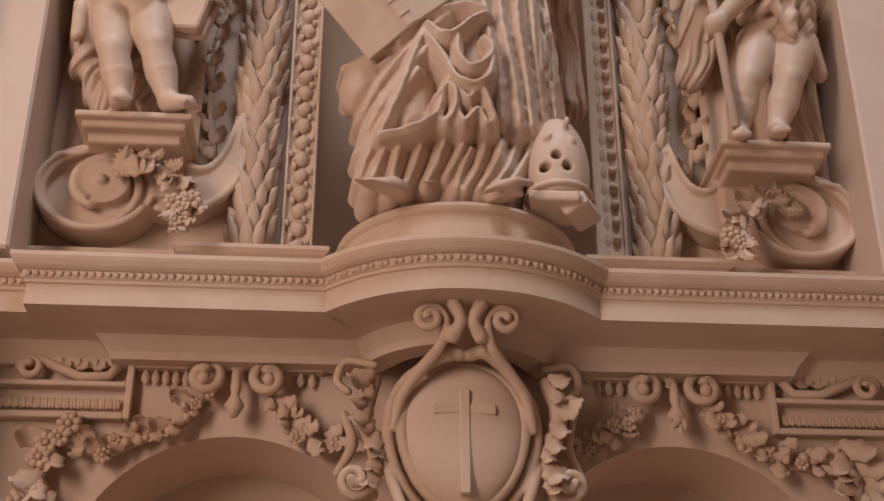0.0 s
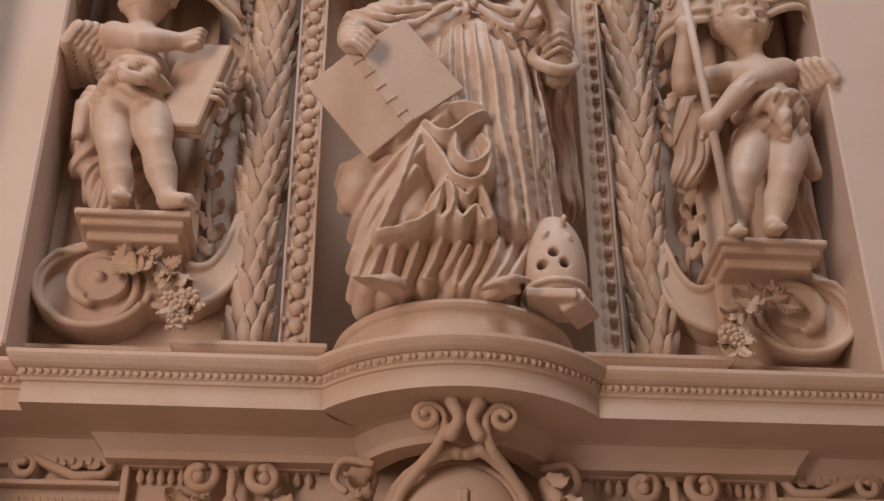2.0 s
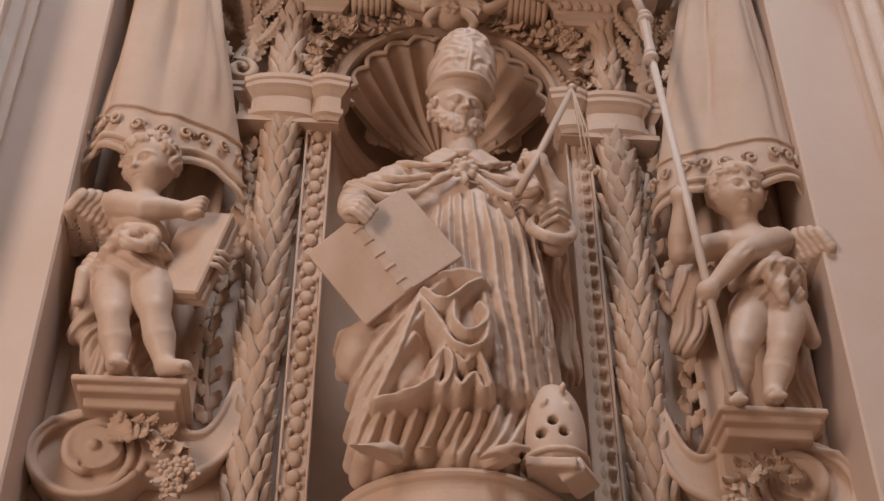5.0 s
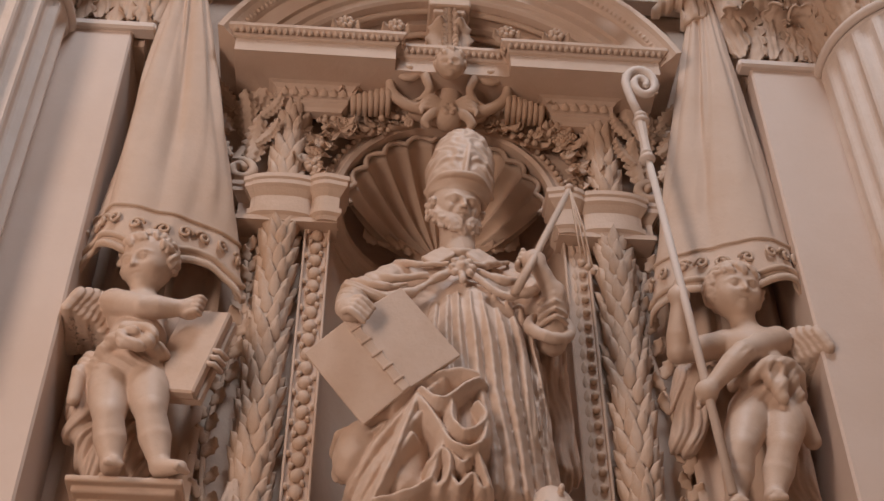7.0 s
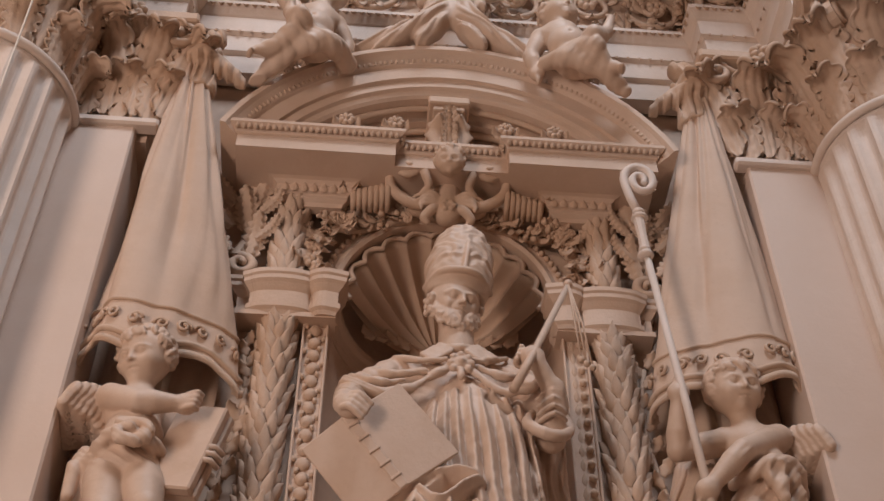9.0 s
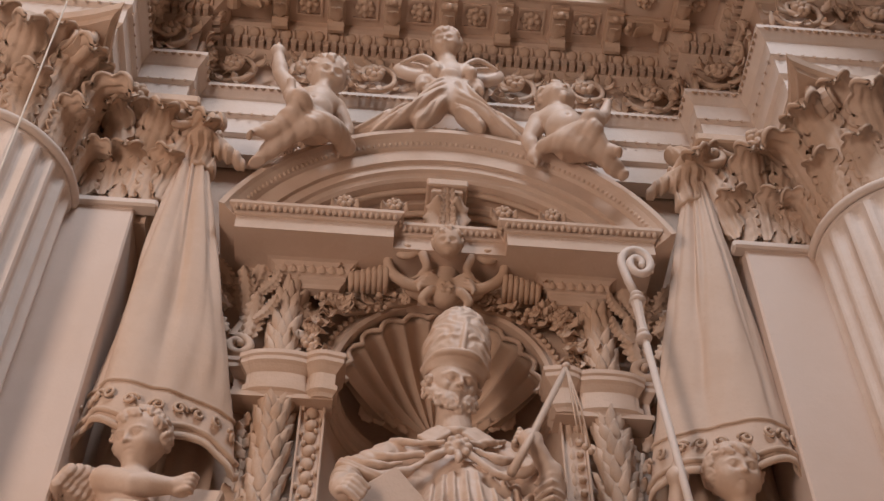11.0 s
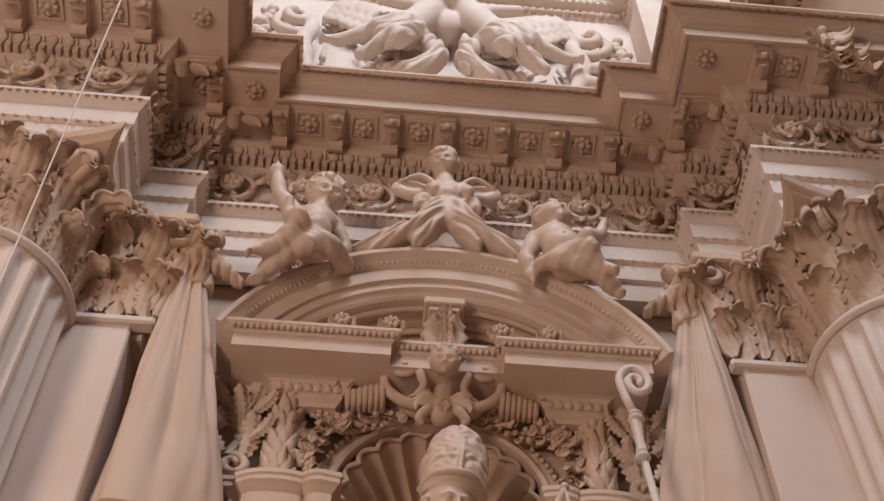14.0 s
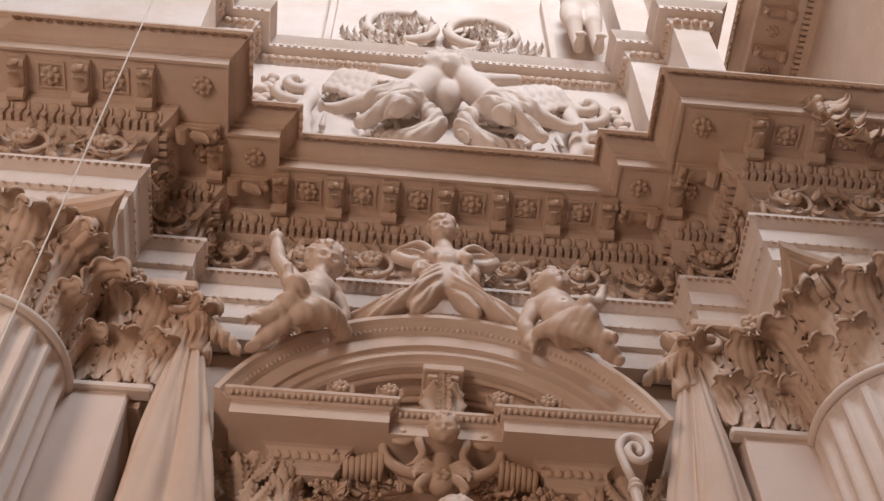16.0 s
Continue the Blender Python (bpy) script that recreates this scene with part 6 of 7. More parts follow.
def whip():
    e = empty("scourge", (0.32, -0.50, 5.3))
    tagged(e, "stucco scourge with knotted cords in the bishop's fist", "scourge")
    v, f = strand([(-0.10, -0.10, -0.26), (0.0, -0.03, 0.0), (0.19, 0.05, 0.50)], [0.020, 0.018, 0.013], 8)
    mesh_ob("rod", v, f, STATUE, e, smooth=True)
    v, f = sphere_data(0.022, 8, 6)
    mesh_ob("knob", v, f, STATUE, e, smooth=True, loc=(0.192, 0.05, 0.51))
    for i, dx in enumerate((-0.004, 0.012, 0.028)):
        v, f = strand([(0.19, 0.04, 0.50), (0.205 + dx, 0.03, 0.25), (0.215 + dx * 1.4, 0.02, 0.03 - 0.02 * i)], 0.0045, 5)
        mesh_ob("cord", v, f, CARVED, e, smooth=True)
        v, f = sphere_data(0.016, 7, 5)
        mesh_ob("cord_knot", v, f, CARVED, e, smooth=True, loc=(0.215 + dx * 1.4, 0.02, 0.03 - 0.02 * i))


whip()


def hive():
    C = Carving((0.14, 0.14, 3.84), (0.58, 0.66, 4.34), 0.0065)
    C.ball((0.345, 0.38, 4.05), (0.118, 0.125, 0.235), 0.02)
    C.slab((0.345, 0.38, 3.80), (0.3, 0.3, 0.13), (0, 0, 0), 0.01, 0.01, cut=True)
    C.tube([(0.345 + 0.118 * math.cos(a), 0.38 + 0.125 * math.sin(a), 3.955) for a in [i * math.pi / 8 for i in range(17)]], 0.010, 0.006, steps=1)
    for x, z in ((0.325, 4.075), (0.285, 4.03), (0.362, 4.032)):
        C.limb((x, 0.36, z), (x, 0.60, z - 0.01), 0.019, 0.019, 0.004, cut=True)
    for x, z, a in ((0.30, 4.15, 30), (0.385, 4.14, -25), (0.37, 4.22, 10)):
        C.ball((x, 0.48, z), (0.012, 0.02, 0.022), 0.004, turn=(0, a, 0))
    C.slab((0.33, 0.40, 3.905), (0.09, 0.10, 0.02), (0, 6, 12), 0.008, 0.006)
    C.slab((0.42, 0.40, 3.895), (0.05, 0.08, 0.03), (0, -20, 30), 0.01, 0.01)
    C.make("beehive", STATUE, "egg-shaped stucco beehive with three holes beside the bishop", "beehive")


hive()


def tablet():
    e = empty("tablet", (-1.05, -0.33, 4.88))
    tagged(e, "thick stucco tablet leaning against the cherub", "tablet")
    v, f = box_data(-0.105, 0.105, -0.02, 0.03, -0.22, 0.22, 0.008)
    m = pose(0, 0, 0, -6, 12, -14)
    mesh_ob("slab", v, f, STATUE, e, loc=m)
    v, f = box_data(-0.10, 0.115, 0.03, 0.07, -0.215, 0.215, 0.006)
    mesh_ob("page_block", v, f, STATUE, e, loc=m)
    for i in range(3):
        v, f = strand([(0.085, -0.01, -0.06 + 0.035 * i), (0.125, 0.0, -0.055 + 0.035 * i), (0.14, 0.05, -0.05 + 0.035 * i)], 0.012, 6)
        mesh_ob("clasp", v, f, STATUE, e, smooth=True, loc=m)


tablet()


def crozier():
    e = empty("crozier", (1.02, -0.42, 4.27))
    tagged(e, "tall pale crozier with rings and a scrolled head", "crozier")
    v, f = strand([(0, 0, 0), (-0.06, -0.01, 0.9), (-0.12, 0, 1.80)], [0.019, 0.018, 0.017], 9)
    mesh_ob("staff", v, f, LIGHTENED, e, smooth=True)
    v, f = strand([(-0.12, 0, 1.80), (-0.125, 0, 1.92), (-0.13, 0, 2.04)], [0.026, 0.022, 0.028], 8)
    mesh_ob("fluted_socket", v, f, LIGHTENED, e)
    for z, r in ((1.79, 0.040), (1.83, 0.030), (2.05, 0.042), (2.09, 0.032)):
        v, f = sphere_data(1, 10, 6, r, r, 0.020)
        mesh_ob("ring", v, f, LIGHTENED, e, smooth=True, loc=(-0.125, 0, z))
    pts = [(-0.13, 0, 2.10), (-0.155, 0, 2.20)] + [(q[0], q[1], q[2]) for q in spiral(-0.09, 2.33, 0.085, 0.015, 200, -1.7, 30, 0, 0)]
    pts = [(x, y, 2.33 + (z - 2.33) * 1.45 if i > 1 else z) for i, (x, y, z) in enumerate(pts)]
    v, f = strand(pts, [0.022] * 22 + [0.017] * 11, 7)
    mesh_ob("scrolled_head", v, f, LIGHTENED, e, smooth=True)
    for i in range(7):
        share("head_leaf", BUD, Matrix.Translation(pts[3 + 2 * i]) @ pose(0, 0, 0, 0, 200 + 40 * i, 0) @ Matrix.Scale(0.5, 4), e)


crozier()

# ---- attic reliefs ----


def attic_relief():
    C = Carving((-1.55, -0.02, 9.9), (1.55, 0.52, 11.86), 0.0125)
    for s, look_, sd in ((-1, (0.7, 0.8, -0.1), 61), (1, (-0.6, 0.9, 0.1), 62)):
        x = 0.06
        face(C, (x + s * 0.06 - 0.06, 0.30, 11.32), 0.125, look_, curls=35, seed=sd)
        C.limb((x + s * 0.12, 0.24, 11.22), (x + s * 0.34, 0.24, 10.82), 0.12, 0.13, 0.04)
        C.ball((x + s * 0.36, 0.26, 10.76), (0.14, 0.14, 0.15), 0.04)
        C.limb((x + s * 0.36, 0.30, 10.74), (x + s * 0.56, 0.36, 10.50), 0.12, 0.09, 0.04)
        C.limb((x + s * 0.56, 0.36, 10.50), (x + s * 0.84, 0.28, 10.46), 0.075, 0.045, 0.03)
        foot(C, (x + s * 0.84, 0.28, 10.46), (x + s * 0.95, 0.30, 10.44), 0.045)
        C.limb((x + s * 0.32, 0.30, 10.68), (x + s * 0.42, 0.40, 10.36), 0.11, 0.085, 0.04)
        C.limb((x + s * 0.42, 0.40, 10.36), (x + s * 0.66, 0.30, 10.22), 0.075, 0.05, 0.03)
        C.limb((x + s * 0.14, 0.26, 11.24), (x - s * 0.02 + s * 0.1, 0.36, 11.46), 0.065, 0.055, 0.03)
        C.limb((x + s * 0.16, 0.28, 11.16), (x + s * 0.52, 0.30, 11.20), 0.065, 0.045, 0.03)
        wing(C, (x + s * 0.40, 0.14, 11.10), (x + s * 0.90, 0.14, 11.34), (s * 0.06, 0, -0.36), 0.034, 8)
        C.tube([(x + s * 0.2, 0.24, 10.66), (x + s * 0.10, 0.22, 10.42), (x + s * 0.30, 0.20, 10.22), (x + s * 0.50, 0.18, 10.28)], [0.07, 0.08, 0.07, 0.04], 0.03)
        drape(C, (min(x, x + s * 0.66), 0.05, 10.12), (max(x, x + s * 0.66), 0.5, 10.74), s * 40, 34, 0.035, 0.5, 0.04)
        sp = [(s * q[0], -q[1], q[2]) for q in spiral(1.14, 10.98, 0.16, 0.03, 260, 1.5, 24, 0.14, 0.10)]
        C.tube(sp, 0.045, 0.012, steps=1)
        sp = [(s * q[0], -q[1], q[2]) for q in spiral(1.16, 10.42, 0.20, 0.05, 20, 1.3, 24, 0.12, 0.10)]
        C.tube(sp, [0.06] * 14 + [0.045] * 11, 0.015, steps=1)
        C.tube([(s * 0.98, 0.14, 10.2), (s * 1.05, 0.18, 10.55), (s * 1.0, 0.16, 10.9), (s * 1.1, 0.14, 11.14)], [0.06, 0.07, 0.06, 0.05], 0.02)
        rnd = random.Random(70 + s)
        for i in range(40):
            C.ball((s * (1.38 + rnd.uniform(-0.07, 0.07)), rnd.uniform(0.04, 0.14), rnd.uniform(10.1, 11.3)), rnd.uniform(0.03, 0.055), 0.01)
        for i in range(9):
            C.tube([(s * rnd.uniform(0.2, 0.95), 0.05, rnd.uniform(10.0, 10.9)), (s * rnd.uniform(0.3, 0.95), 0.10, rnd.uniform(10.1, 10.8))], [0.03, 0.015], 0.01)
    C.ball((0.03, 0.16, 11.08), (0.13, 0.14, 0.17), 0.03)
    C.make("attic_relief", LIGHTENED, "stucco relief of two winged figures among scrolls, coloured paler for strong light", "relief")


attic_relief()


def attic_panel():
    e = empty("attic_wreath", (0, -0.05, 12.6))
    tagged(e, "stucco relief with round wreaths and ribbons in the attic, coloured paler for strong light", "relief")
    for s in (-1, 1):
        v, f = torus_data(0.30, 0.05, 0, 36, 8)
        mesh_ob("wreath", v, f, LIGHTENED, e, smooth=True, loc=Matrix.Translation((s * 0.36, -0.05, 0)) @ Matrix.Rotation(radians(90), 4, "X"))
        rnd = random.Random(5 + s)
        for i in range(26):
            place("leaf", LEAF_W, e, s * 0.36 + rnd.uniform(-0.2, 0.2), 0.0, rnd.uniform(-0.2, 0.1), rnd.uniform(0.14, 0.24), rnd.uniform(0, 360), 12)
        for k in range(10):
            place("leaf", LEAF_W, e, s * (0.2 + 0.06 * k), 0.02, -0.34 + 0.02 * (k % 3), 0.2, s * 80 + rnd.uniform(-20, 20), 10)
        box("panel_rim", s * 0.98 - 0.03, s * 0.98 + 0.03, -0.05, 0.05, -0.55, 1.0, LIGHTENED, e)
    box("panel_rim", -0.95, 0.95, -0.05, 0.05, -0.60, -0.55, LIGHTENED, e)
    C = Carving((1.02, -0.02, 11.98), (1.5, 0.5, 13.5), 0.012)
    for x in (1.17, 1.34):
        C.limb((x, 0.24, 12.9), (x - 0.02, 0.30, 12.55), 0.11, 0.08, 0.03)
        C.limb((x - 0.02, 0.30, 12.55), (x, 0.22, 12.22), 0.075, 0.05, 0.02)
        foot(C, (x, 0.22, 12.18), (x, 0.36, 12.14), 0.05)
    C.ball((1.25, 0.24, 13.0), (0.18, 0.16, 0.2), 0.04)
    C.ball((1.25, 0.24, 13.3), (0.16, 0.14, 0.18), 0.04)
    C.make("attic_putto", LIGHTENED, "stucco putto standing in the attic, coloured paler for strong light", "statue")


attic_panel()
for x, y, a in along(SIDE, 0.35, 0.28):
    share("soffit_rosette", ros, Matrix.Translation((x, y, 12.118)) @ pose(0, 0, 0, 90, 0, 0), side_cornice)
for x, y, a in along(SIDE, 0.35, 0.14, start=0.0):
    share("modillion", MOD, Matrix.Translation((x, y, 12.122)) @ pose(0, 0, 0, 0, 0, a), side_cornice)
for x, y, a in along(SIDE, 0.050, 0.055):
    share("dentil", dentil, Matrix.Translation((x, y, 11.90)) @ pose(0, 0, 0, 0, 0, a), side_cornice)
for x, y, a in along(SIDE, 0.062, 0.535):
    share("tongue_leaf", tongue, Matrix.Translation((x, y, 12.345)) @ pose(0, 0, 0, 180 - 28, 0, a) @ Matrix.Diagonal((1.15, 1.3, 1.5, 1)), side_cornice)
leafy("corner_leaves", "pale stucco acanthus leaves curling from the cornice corner", "foliage", [(2.20, 9.05), (2.26, 8.85), (2.36, 8.60)], 22, 0.20, 1.22, 401, fruit=0.05, spread=0.07)
att_ob = scene.objects["attic_cornice"]
tl = data_mesh("string_leaf", bud_data(0.06, 0.05, 0.02), LIGHTENED)
for x, y, a in along(ATT, 0.06, 0.115, ends=0.02):
    if near(x):
        share("string_leaf", tl, Matrix.Translation((x, y - 0.012, 11.955)) @ pose(0, 0, 0, 180, 0, a) @ Matrix.Scale(0.9, 4), att_ob)
for x, y, a in along(ATT, 0.07, 0.03, ends=0.02):
    if near(x):
        share("string_bead", bead, Matrix.Translation((x, y - 0.01, 11.83)) @ Matrix.Scale(2.8, 4), att_ob)
v, f = strand([(-1.74, -1.5, 4.4), (-1.77, -1.5, 5.64), (-1.866, -1.5, 9.2), (-2.0, -1.5, 14.0), (-2.12, -1.5, 18.5)], 0.0045, 6)
tagged(mesh_ob("hanging_cord", v, f, CORD, smooth=True), "thin pale cord hanging slantwise before the capital", "cord")

# ---- the bishop ----


def bishop():
    C = Carving((-0.62, -0.10, 3.84), (0.60, 0.82, 6.40), 0.0056)
    # gown and legs
    C.limb((0.06, 0.18, 4.95), (0.02, 0.17, 4.1), 0.20, 0.22, 0.05)
    C.ball((0.02, 0.20, 5.2), (0.25, 0.17, 0.32), 0.06)
    C.ball((0.10, 0.26, 4.88), (0.20, 0.20, 0.50), 0.06)
    C.limb((0.13, 0.27, 4.7), (0.175, 0.27, 4.30), 0.155, 0.15, 0.04)
    # pleats of the alb fan down from the brooch over the belly
    C.folds((
        ([(-0.072, 0.37, 5.182), (-0.090, 0.43, 4.928), (-0.097, 0.46, 4.707)], [0.014, 0.022, 0.022]),
        ([(-0.029, 0.39, 5.186), (-0.041, 0.46, 4.935), (-0.035, 0.50, 4.707)], [0.015, 0.024, 0.024]),
        ([(0.012, 0.40, 5.192), (0.011, 0.48, 4.893), (0.023, 0.52, 4.641), (0.068, 0.50, 4.422)], [0.015, 0.024, 0.026, 0.02]),
        ([(0.060, 0.41, 5.192), (0.068, 0.49, 4.889), (0.080, 0.53, 4.610), (0.124, 0.52, 4.360), (0.134, 0.50, 4.201)], [0.015, 0.024, 0.027, 0.027, 0.026]),
        ([(0.106, 0.41, 5.189), (0.128, 0.49, 4.892), (0.138, 0.53, 4.613), (0.176, 0.52, 4.363), (0.194, 0.49, 4.186)], [0.014, 0.022, 0.026, 0.028, 0.028]),
        ([(0.159, 0.40, 5.189), (0.193, 0.47, 4.912), (0.199, 0.51, 4.631), (0.226, 0.49, 4.386), (0.244, 0.46, 4.203)], [0.014, 0.022, 0.026, 0.026, 0.026]),
        ([(0.213, 0.38, 5.191), (0.256, 0.43, 4.949), (0.263, 0.46, 4.673), (0.277, 0.44, 4.423), (0.296, 0.41, 4.237)], [0.014, 0.02, 0.024, 0.026, 0.024]),
        ([(0.270, 0.34, 5.198), (0.306, 0.38, 4.963), (0.317, 0.40, 4.721), (0.332, 0.38, 4.467), (0.352, 0.36, 4.287)], [0.014, 0.018, 0.022, 0.026, 0.026]),
        ([(0.306, 0.29, 5.188), (0.346, 0.31, 4.933), (0.352, 0.32, 4.699), (0.374, 0.31, 4.412), (0.387, 0.31, 4.336)], [0.014, 0.018, 0.02, 0.02, 0.018]),
    ), 2.0, 0.006, 0.22)
    # alb under the hem: a core and long folds that flare to the feet
    C.limb((-0.12, 0.32, 4.45), (-0.19, 0.34, 3.98), 0.10, 0.11, 0.04)
    C.limb((0.0, 0.32, 4.35), (-0.02, 0.34, 3.96), 0.11, 0.11, 0.04)
    C.limb((0.12, 0.24, 4.4), (0.12, 0.27, 3.97), 0.11, 0.11, 0.04)
    C.folds([([(x, min(p, 0.49), z + 0.74 * max(0, p - 0.49)) for x, p, z in pts], r) for pts, r in (
        ([(-0.259, 0.46, 4.170), (-0.302, 0.50, 4.016), (-0.331, 0.52, 3.917)], [0.02, 0.028, 0.024]),
        ([(-0.208, 0.48, 4.174), (-0.243, 0.53, 4.012), (-0.262, 0.56, 3.886)], [0.026, 0.036, 0.034]),
        ([(-0.135, 0.48, 4.202), (-0.170, 0.52, 4.022), (-0.207, 0.55, 3.889)], [0.022, 0.026, 0.026]),
        ([(-0.058, 0.50, 4.192), (-0.089, 0.53, 4.031), (-0.138, 0.56, 3.884)], [0.026, 0.03, 0.028]),
        ([(0.007, 0.50, 4.195), (-0.012, 0.53, 4.057), (-0.064, 0.56, 3.923)], [0.022, 0.026, 0.024]),
        ([(0.023, 0.52, 4.065), (-0.021, 0.55, 3.930), (-0.034, 0.56, 3.866)], [0.016, 0.022, 0.022]),
        ([(0.083, 0.47, 4.189), (0.056, 0.51, 4.026), (-0.002, 0.55, 3.875)], [0.022, 0.026, 0.026]),
        ([(0.147, 0.45, 4.190), (0.106, 0.49, 4.029), (0.050, 0.54, 3.883)], [0.022, 0.026, 0.024]),
        ([(0.212, 0.43, 4.201), (0.156, 0.46, 4.037), (0.097, 0.51, 3.909)], [0.02, 0.024, 0.022]),
        ([(0.280, 0.40, 4.233), (0.215, 0.43, 4.069), (0.151, 0.48, 3.942)], [0.018, 0.022, 0.02]),
    )], 2.4, 0.005, 0.26)
    for pts, r in (
        ([(-0.093, 0.56, 4.128), (-0.124, 0.58, 4.021), (-0.168, 0.60, 3.895)], 0.012),
        ([(0.029, 0.54, 4.147), (0.015, 0.56, 4.040)], 0.012),
        ([(-0.022, 0.58, 4.003), (-0.083, 0.60, 3.876)], 0.01),
        ([(0.097, 0.52, 4.127), (0.052, 0.57, 3.922)], 0.011),
        ([(0.171, 0.48, 4.144), (0.115, 0.53, 3.948)], 0.011),
        ([(-0.232, 0.54, 4.111), (-0.272, 0.57, 3.975)], 0.01),
    ):
        C.tube(pts, r, 0.008, cut=True)
    C.tube([(-0.178, 0.58, 3.858), (-0.141, 0.60, 3.870), (-0.076, 0.61, 3.862), (-0.037, 0.60, 3.861), (-0.049, 0.60, 3.830), (-0.107, 0.61, 3.835)], 0.012, 0.005)
    C.tube([(0.058, 0.54, 3.868), (0.109, 0.57, 3.889), (0.169, 0.57, 3.911), (0.222, 0.54, 3.924)], [0.014, 0.02, 0.016, 0.012], 0.008)
    # cope: shoulders, arms, long fall behind the hive
    C.ball((0.02, 0.17, 5.36), (0.33, 0.19, 0.17), 0.04)
    C.limb((-0.2, 0.2, 5.43), (-0.37, 0.34, 5.22), 0.095, 0.075, 0.04)
    C.limb((0.25, 0.2, 5.44), (0.40, 0.30, 5.22), 0.10, 0.095, 0.04)
    C.limb((0.38, 0.22, 5.15), (0.43, 0.12, 4.52), 0.085, 0.085, 0.03)
    C.limb((0.33, 0.14, 5.1), (0.37, 0.10, 4.52), 0.07, 0.06, 0.02)
    C.ball((0.42, 0.16, 4.43), (0.07, 0.09, 0.08), 0.015, cut=True)
    C.limb((-0.30, 0.10, 5.2), (-0.24, 0.06, 4.4), 0.09, 0.10, 0.03)
    drape(C, (0.26, 0.0, 4.42), (0.56, 0.5, 5.1), 4, 44, 0.020, 0.4)
    # rim of the cape over the chest
    C.tube([(-0.44, 0.42, 5.18), (-0.30, 0.43, 5.13), (-0.17, 0.42, 5.18), (-0.06, 0.42, 5.27), (0.02, 0.42, 5.34)], [0.028, 0.024, 0.02, 0.018, 0.016], 0.010)
    C.tube([(0.04, 0.42, 5.34), (0.11, 0.42, 5.26), (0.20, 0.42, 5.19), (0.30, 0.42, 5.20), (0.36, 0.40, 5.27)], [0.016, 0.018, 0.02, 0.022, 0.02], 0.010)
    C.tube([(-0.32, 0.40, 5.06), (-0.18, 0.38, 5.11), (-0.09, 0.40, 5.19)], 0.034, 0.014, cut=True)
    C.tube([(0.15, 0.42, 5.15), (0.24, 0.40, 5.11), (0.33, 0.38, 5.11)], 0.03, 0.014, cut=True)
    for pts, r in (([(-0.36, 0.33, 5.34), (-0.26, 0.40, 5.26), (-0.12, 0.41, 5.28)], 0.020), ([(-0.24, 0.31, 5.44), (-0.14, 0.38, 5.37), (-0.03, 0.40, 5.36)], 0.018), ([(-0.42, 0.36, 5.26), (-0.33, 0.42, 5.20), (-0.2, 0.42, 5.22)], 0.018), ([(0.32, 0.34, 5.38), (0.22, 0.40, 5.28), (0.10, 0.41, 5.32)], 0.020), ([(0.24, 0.32, 5.46), (0.15, 0.38, 5.39), (0.06, 0.40, 5.37)], 0.016)):
        C.tube(pts, [r * 0.6, r, r * 0.6], 0.018)
    drape(C, (-0.5, 0.1, 5.10), (0.45, 0.5, 5.46), 62, 22, 0.010, 0.8, 0.05, 1.0)
    # wide sleeve rings
    C.tube([(0.33, 0.38, 5.10), (0.30, 0.42, 5.02), (0.36, 0.45, 4.95), (0.44, 0.42, 4.97), (0.48, 0.34, 5.08), (0.46, 0.28, 5.2)], 0.025, 0.012)
    C.ball((0.39, 0.42, 5.06), (0.07, 0.09, 0.08), 0.02, cut=True)
    C.limb((0.40, 0.36, 5.0), (0.41, 0.44, 5.19), 0.062, 0.050, 0.01)
    for z in (5.03, 5.07, 5.11, 5.15):
        C.tube([(0.345, 0.42, z), (0.40, 0.475, z + 0.01), (0.455, 0.42, z + 0.02)], 0.010, 0.006, steps=2)
    C.limb((0.41, 0.44, 5.18), (0.34, 0.50, 5.28), 0.040, 0.036, 0.012)
    hand(C, (0.32, 0.50, 5.31), 0.056, (-0.4, 0.2, 0.1), s=(0.35, 0, 1))
    # arm and hand on the book
    C.limb((-0.41, 0.36, 5.16), (-0.44, 0.64, 4.885), 0.075, 0.042, 0.02)
    hand(C, (-0.42, 0.685, 4.84), 0.055, (0.85, 0.15, -0.55), grip=False, s=(0.45, 0, 0.85))
    # gathered cope over the knee: a sack at the side, a broad panel, sweeping folds and a cascade of loops
    C.ball((-0.367, 0.40, 4.398), (0.085, 0.10, 0.135), 0.02, turn=(0, 20, 0))
    C.limb((-0.160, 0.45, 4.499), (-0.210, 0.45, 4.221), 0.075, 0.085, 0.03)
    C.limb((-0.04, 0.37, 4.62), (-0.20, 0.35, 4.25), 0.09, 0.10, 0.03)
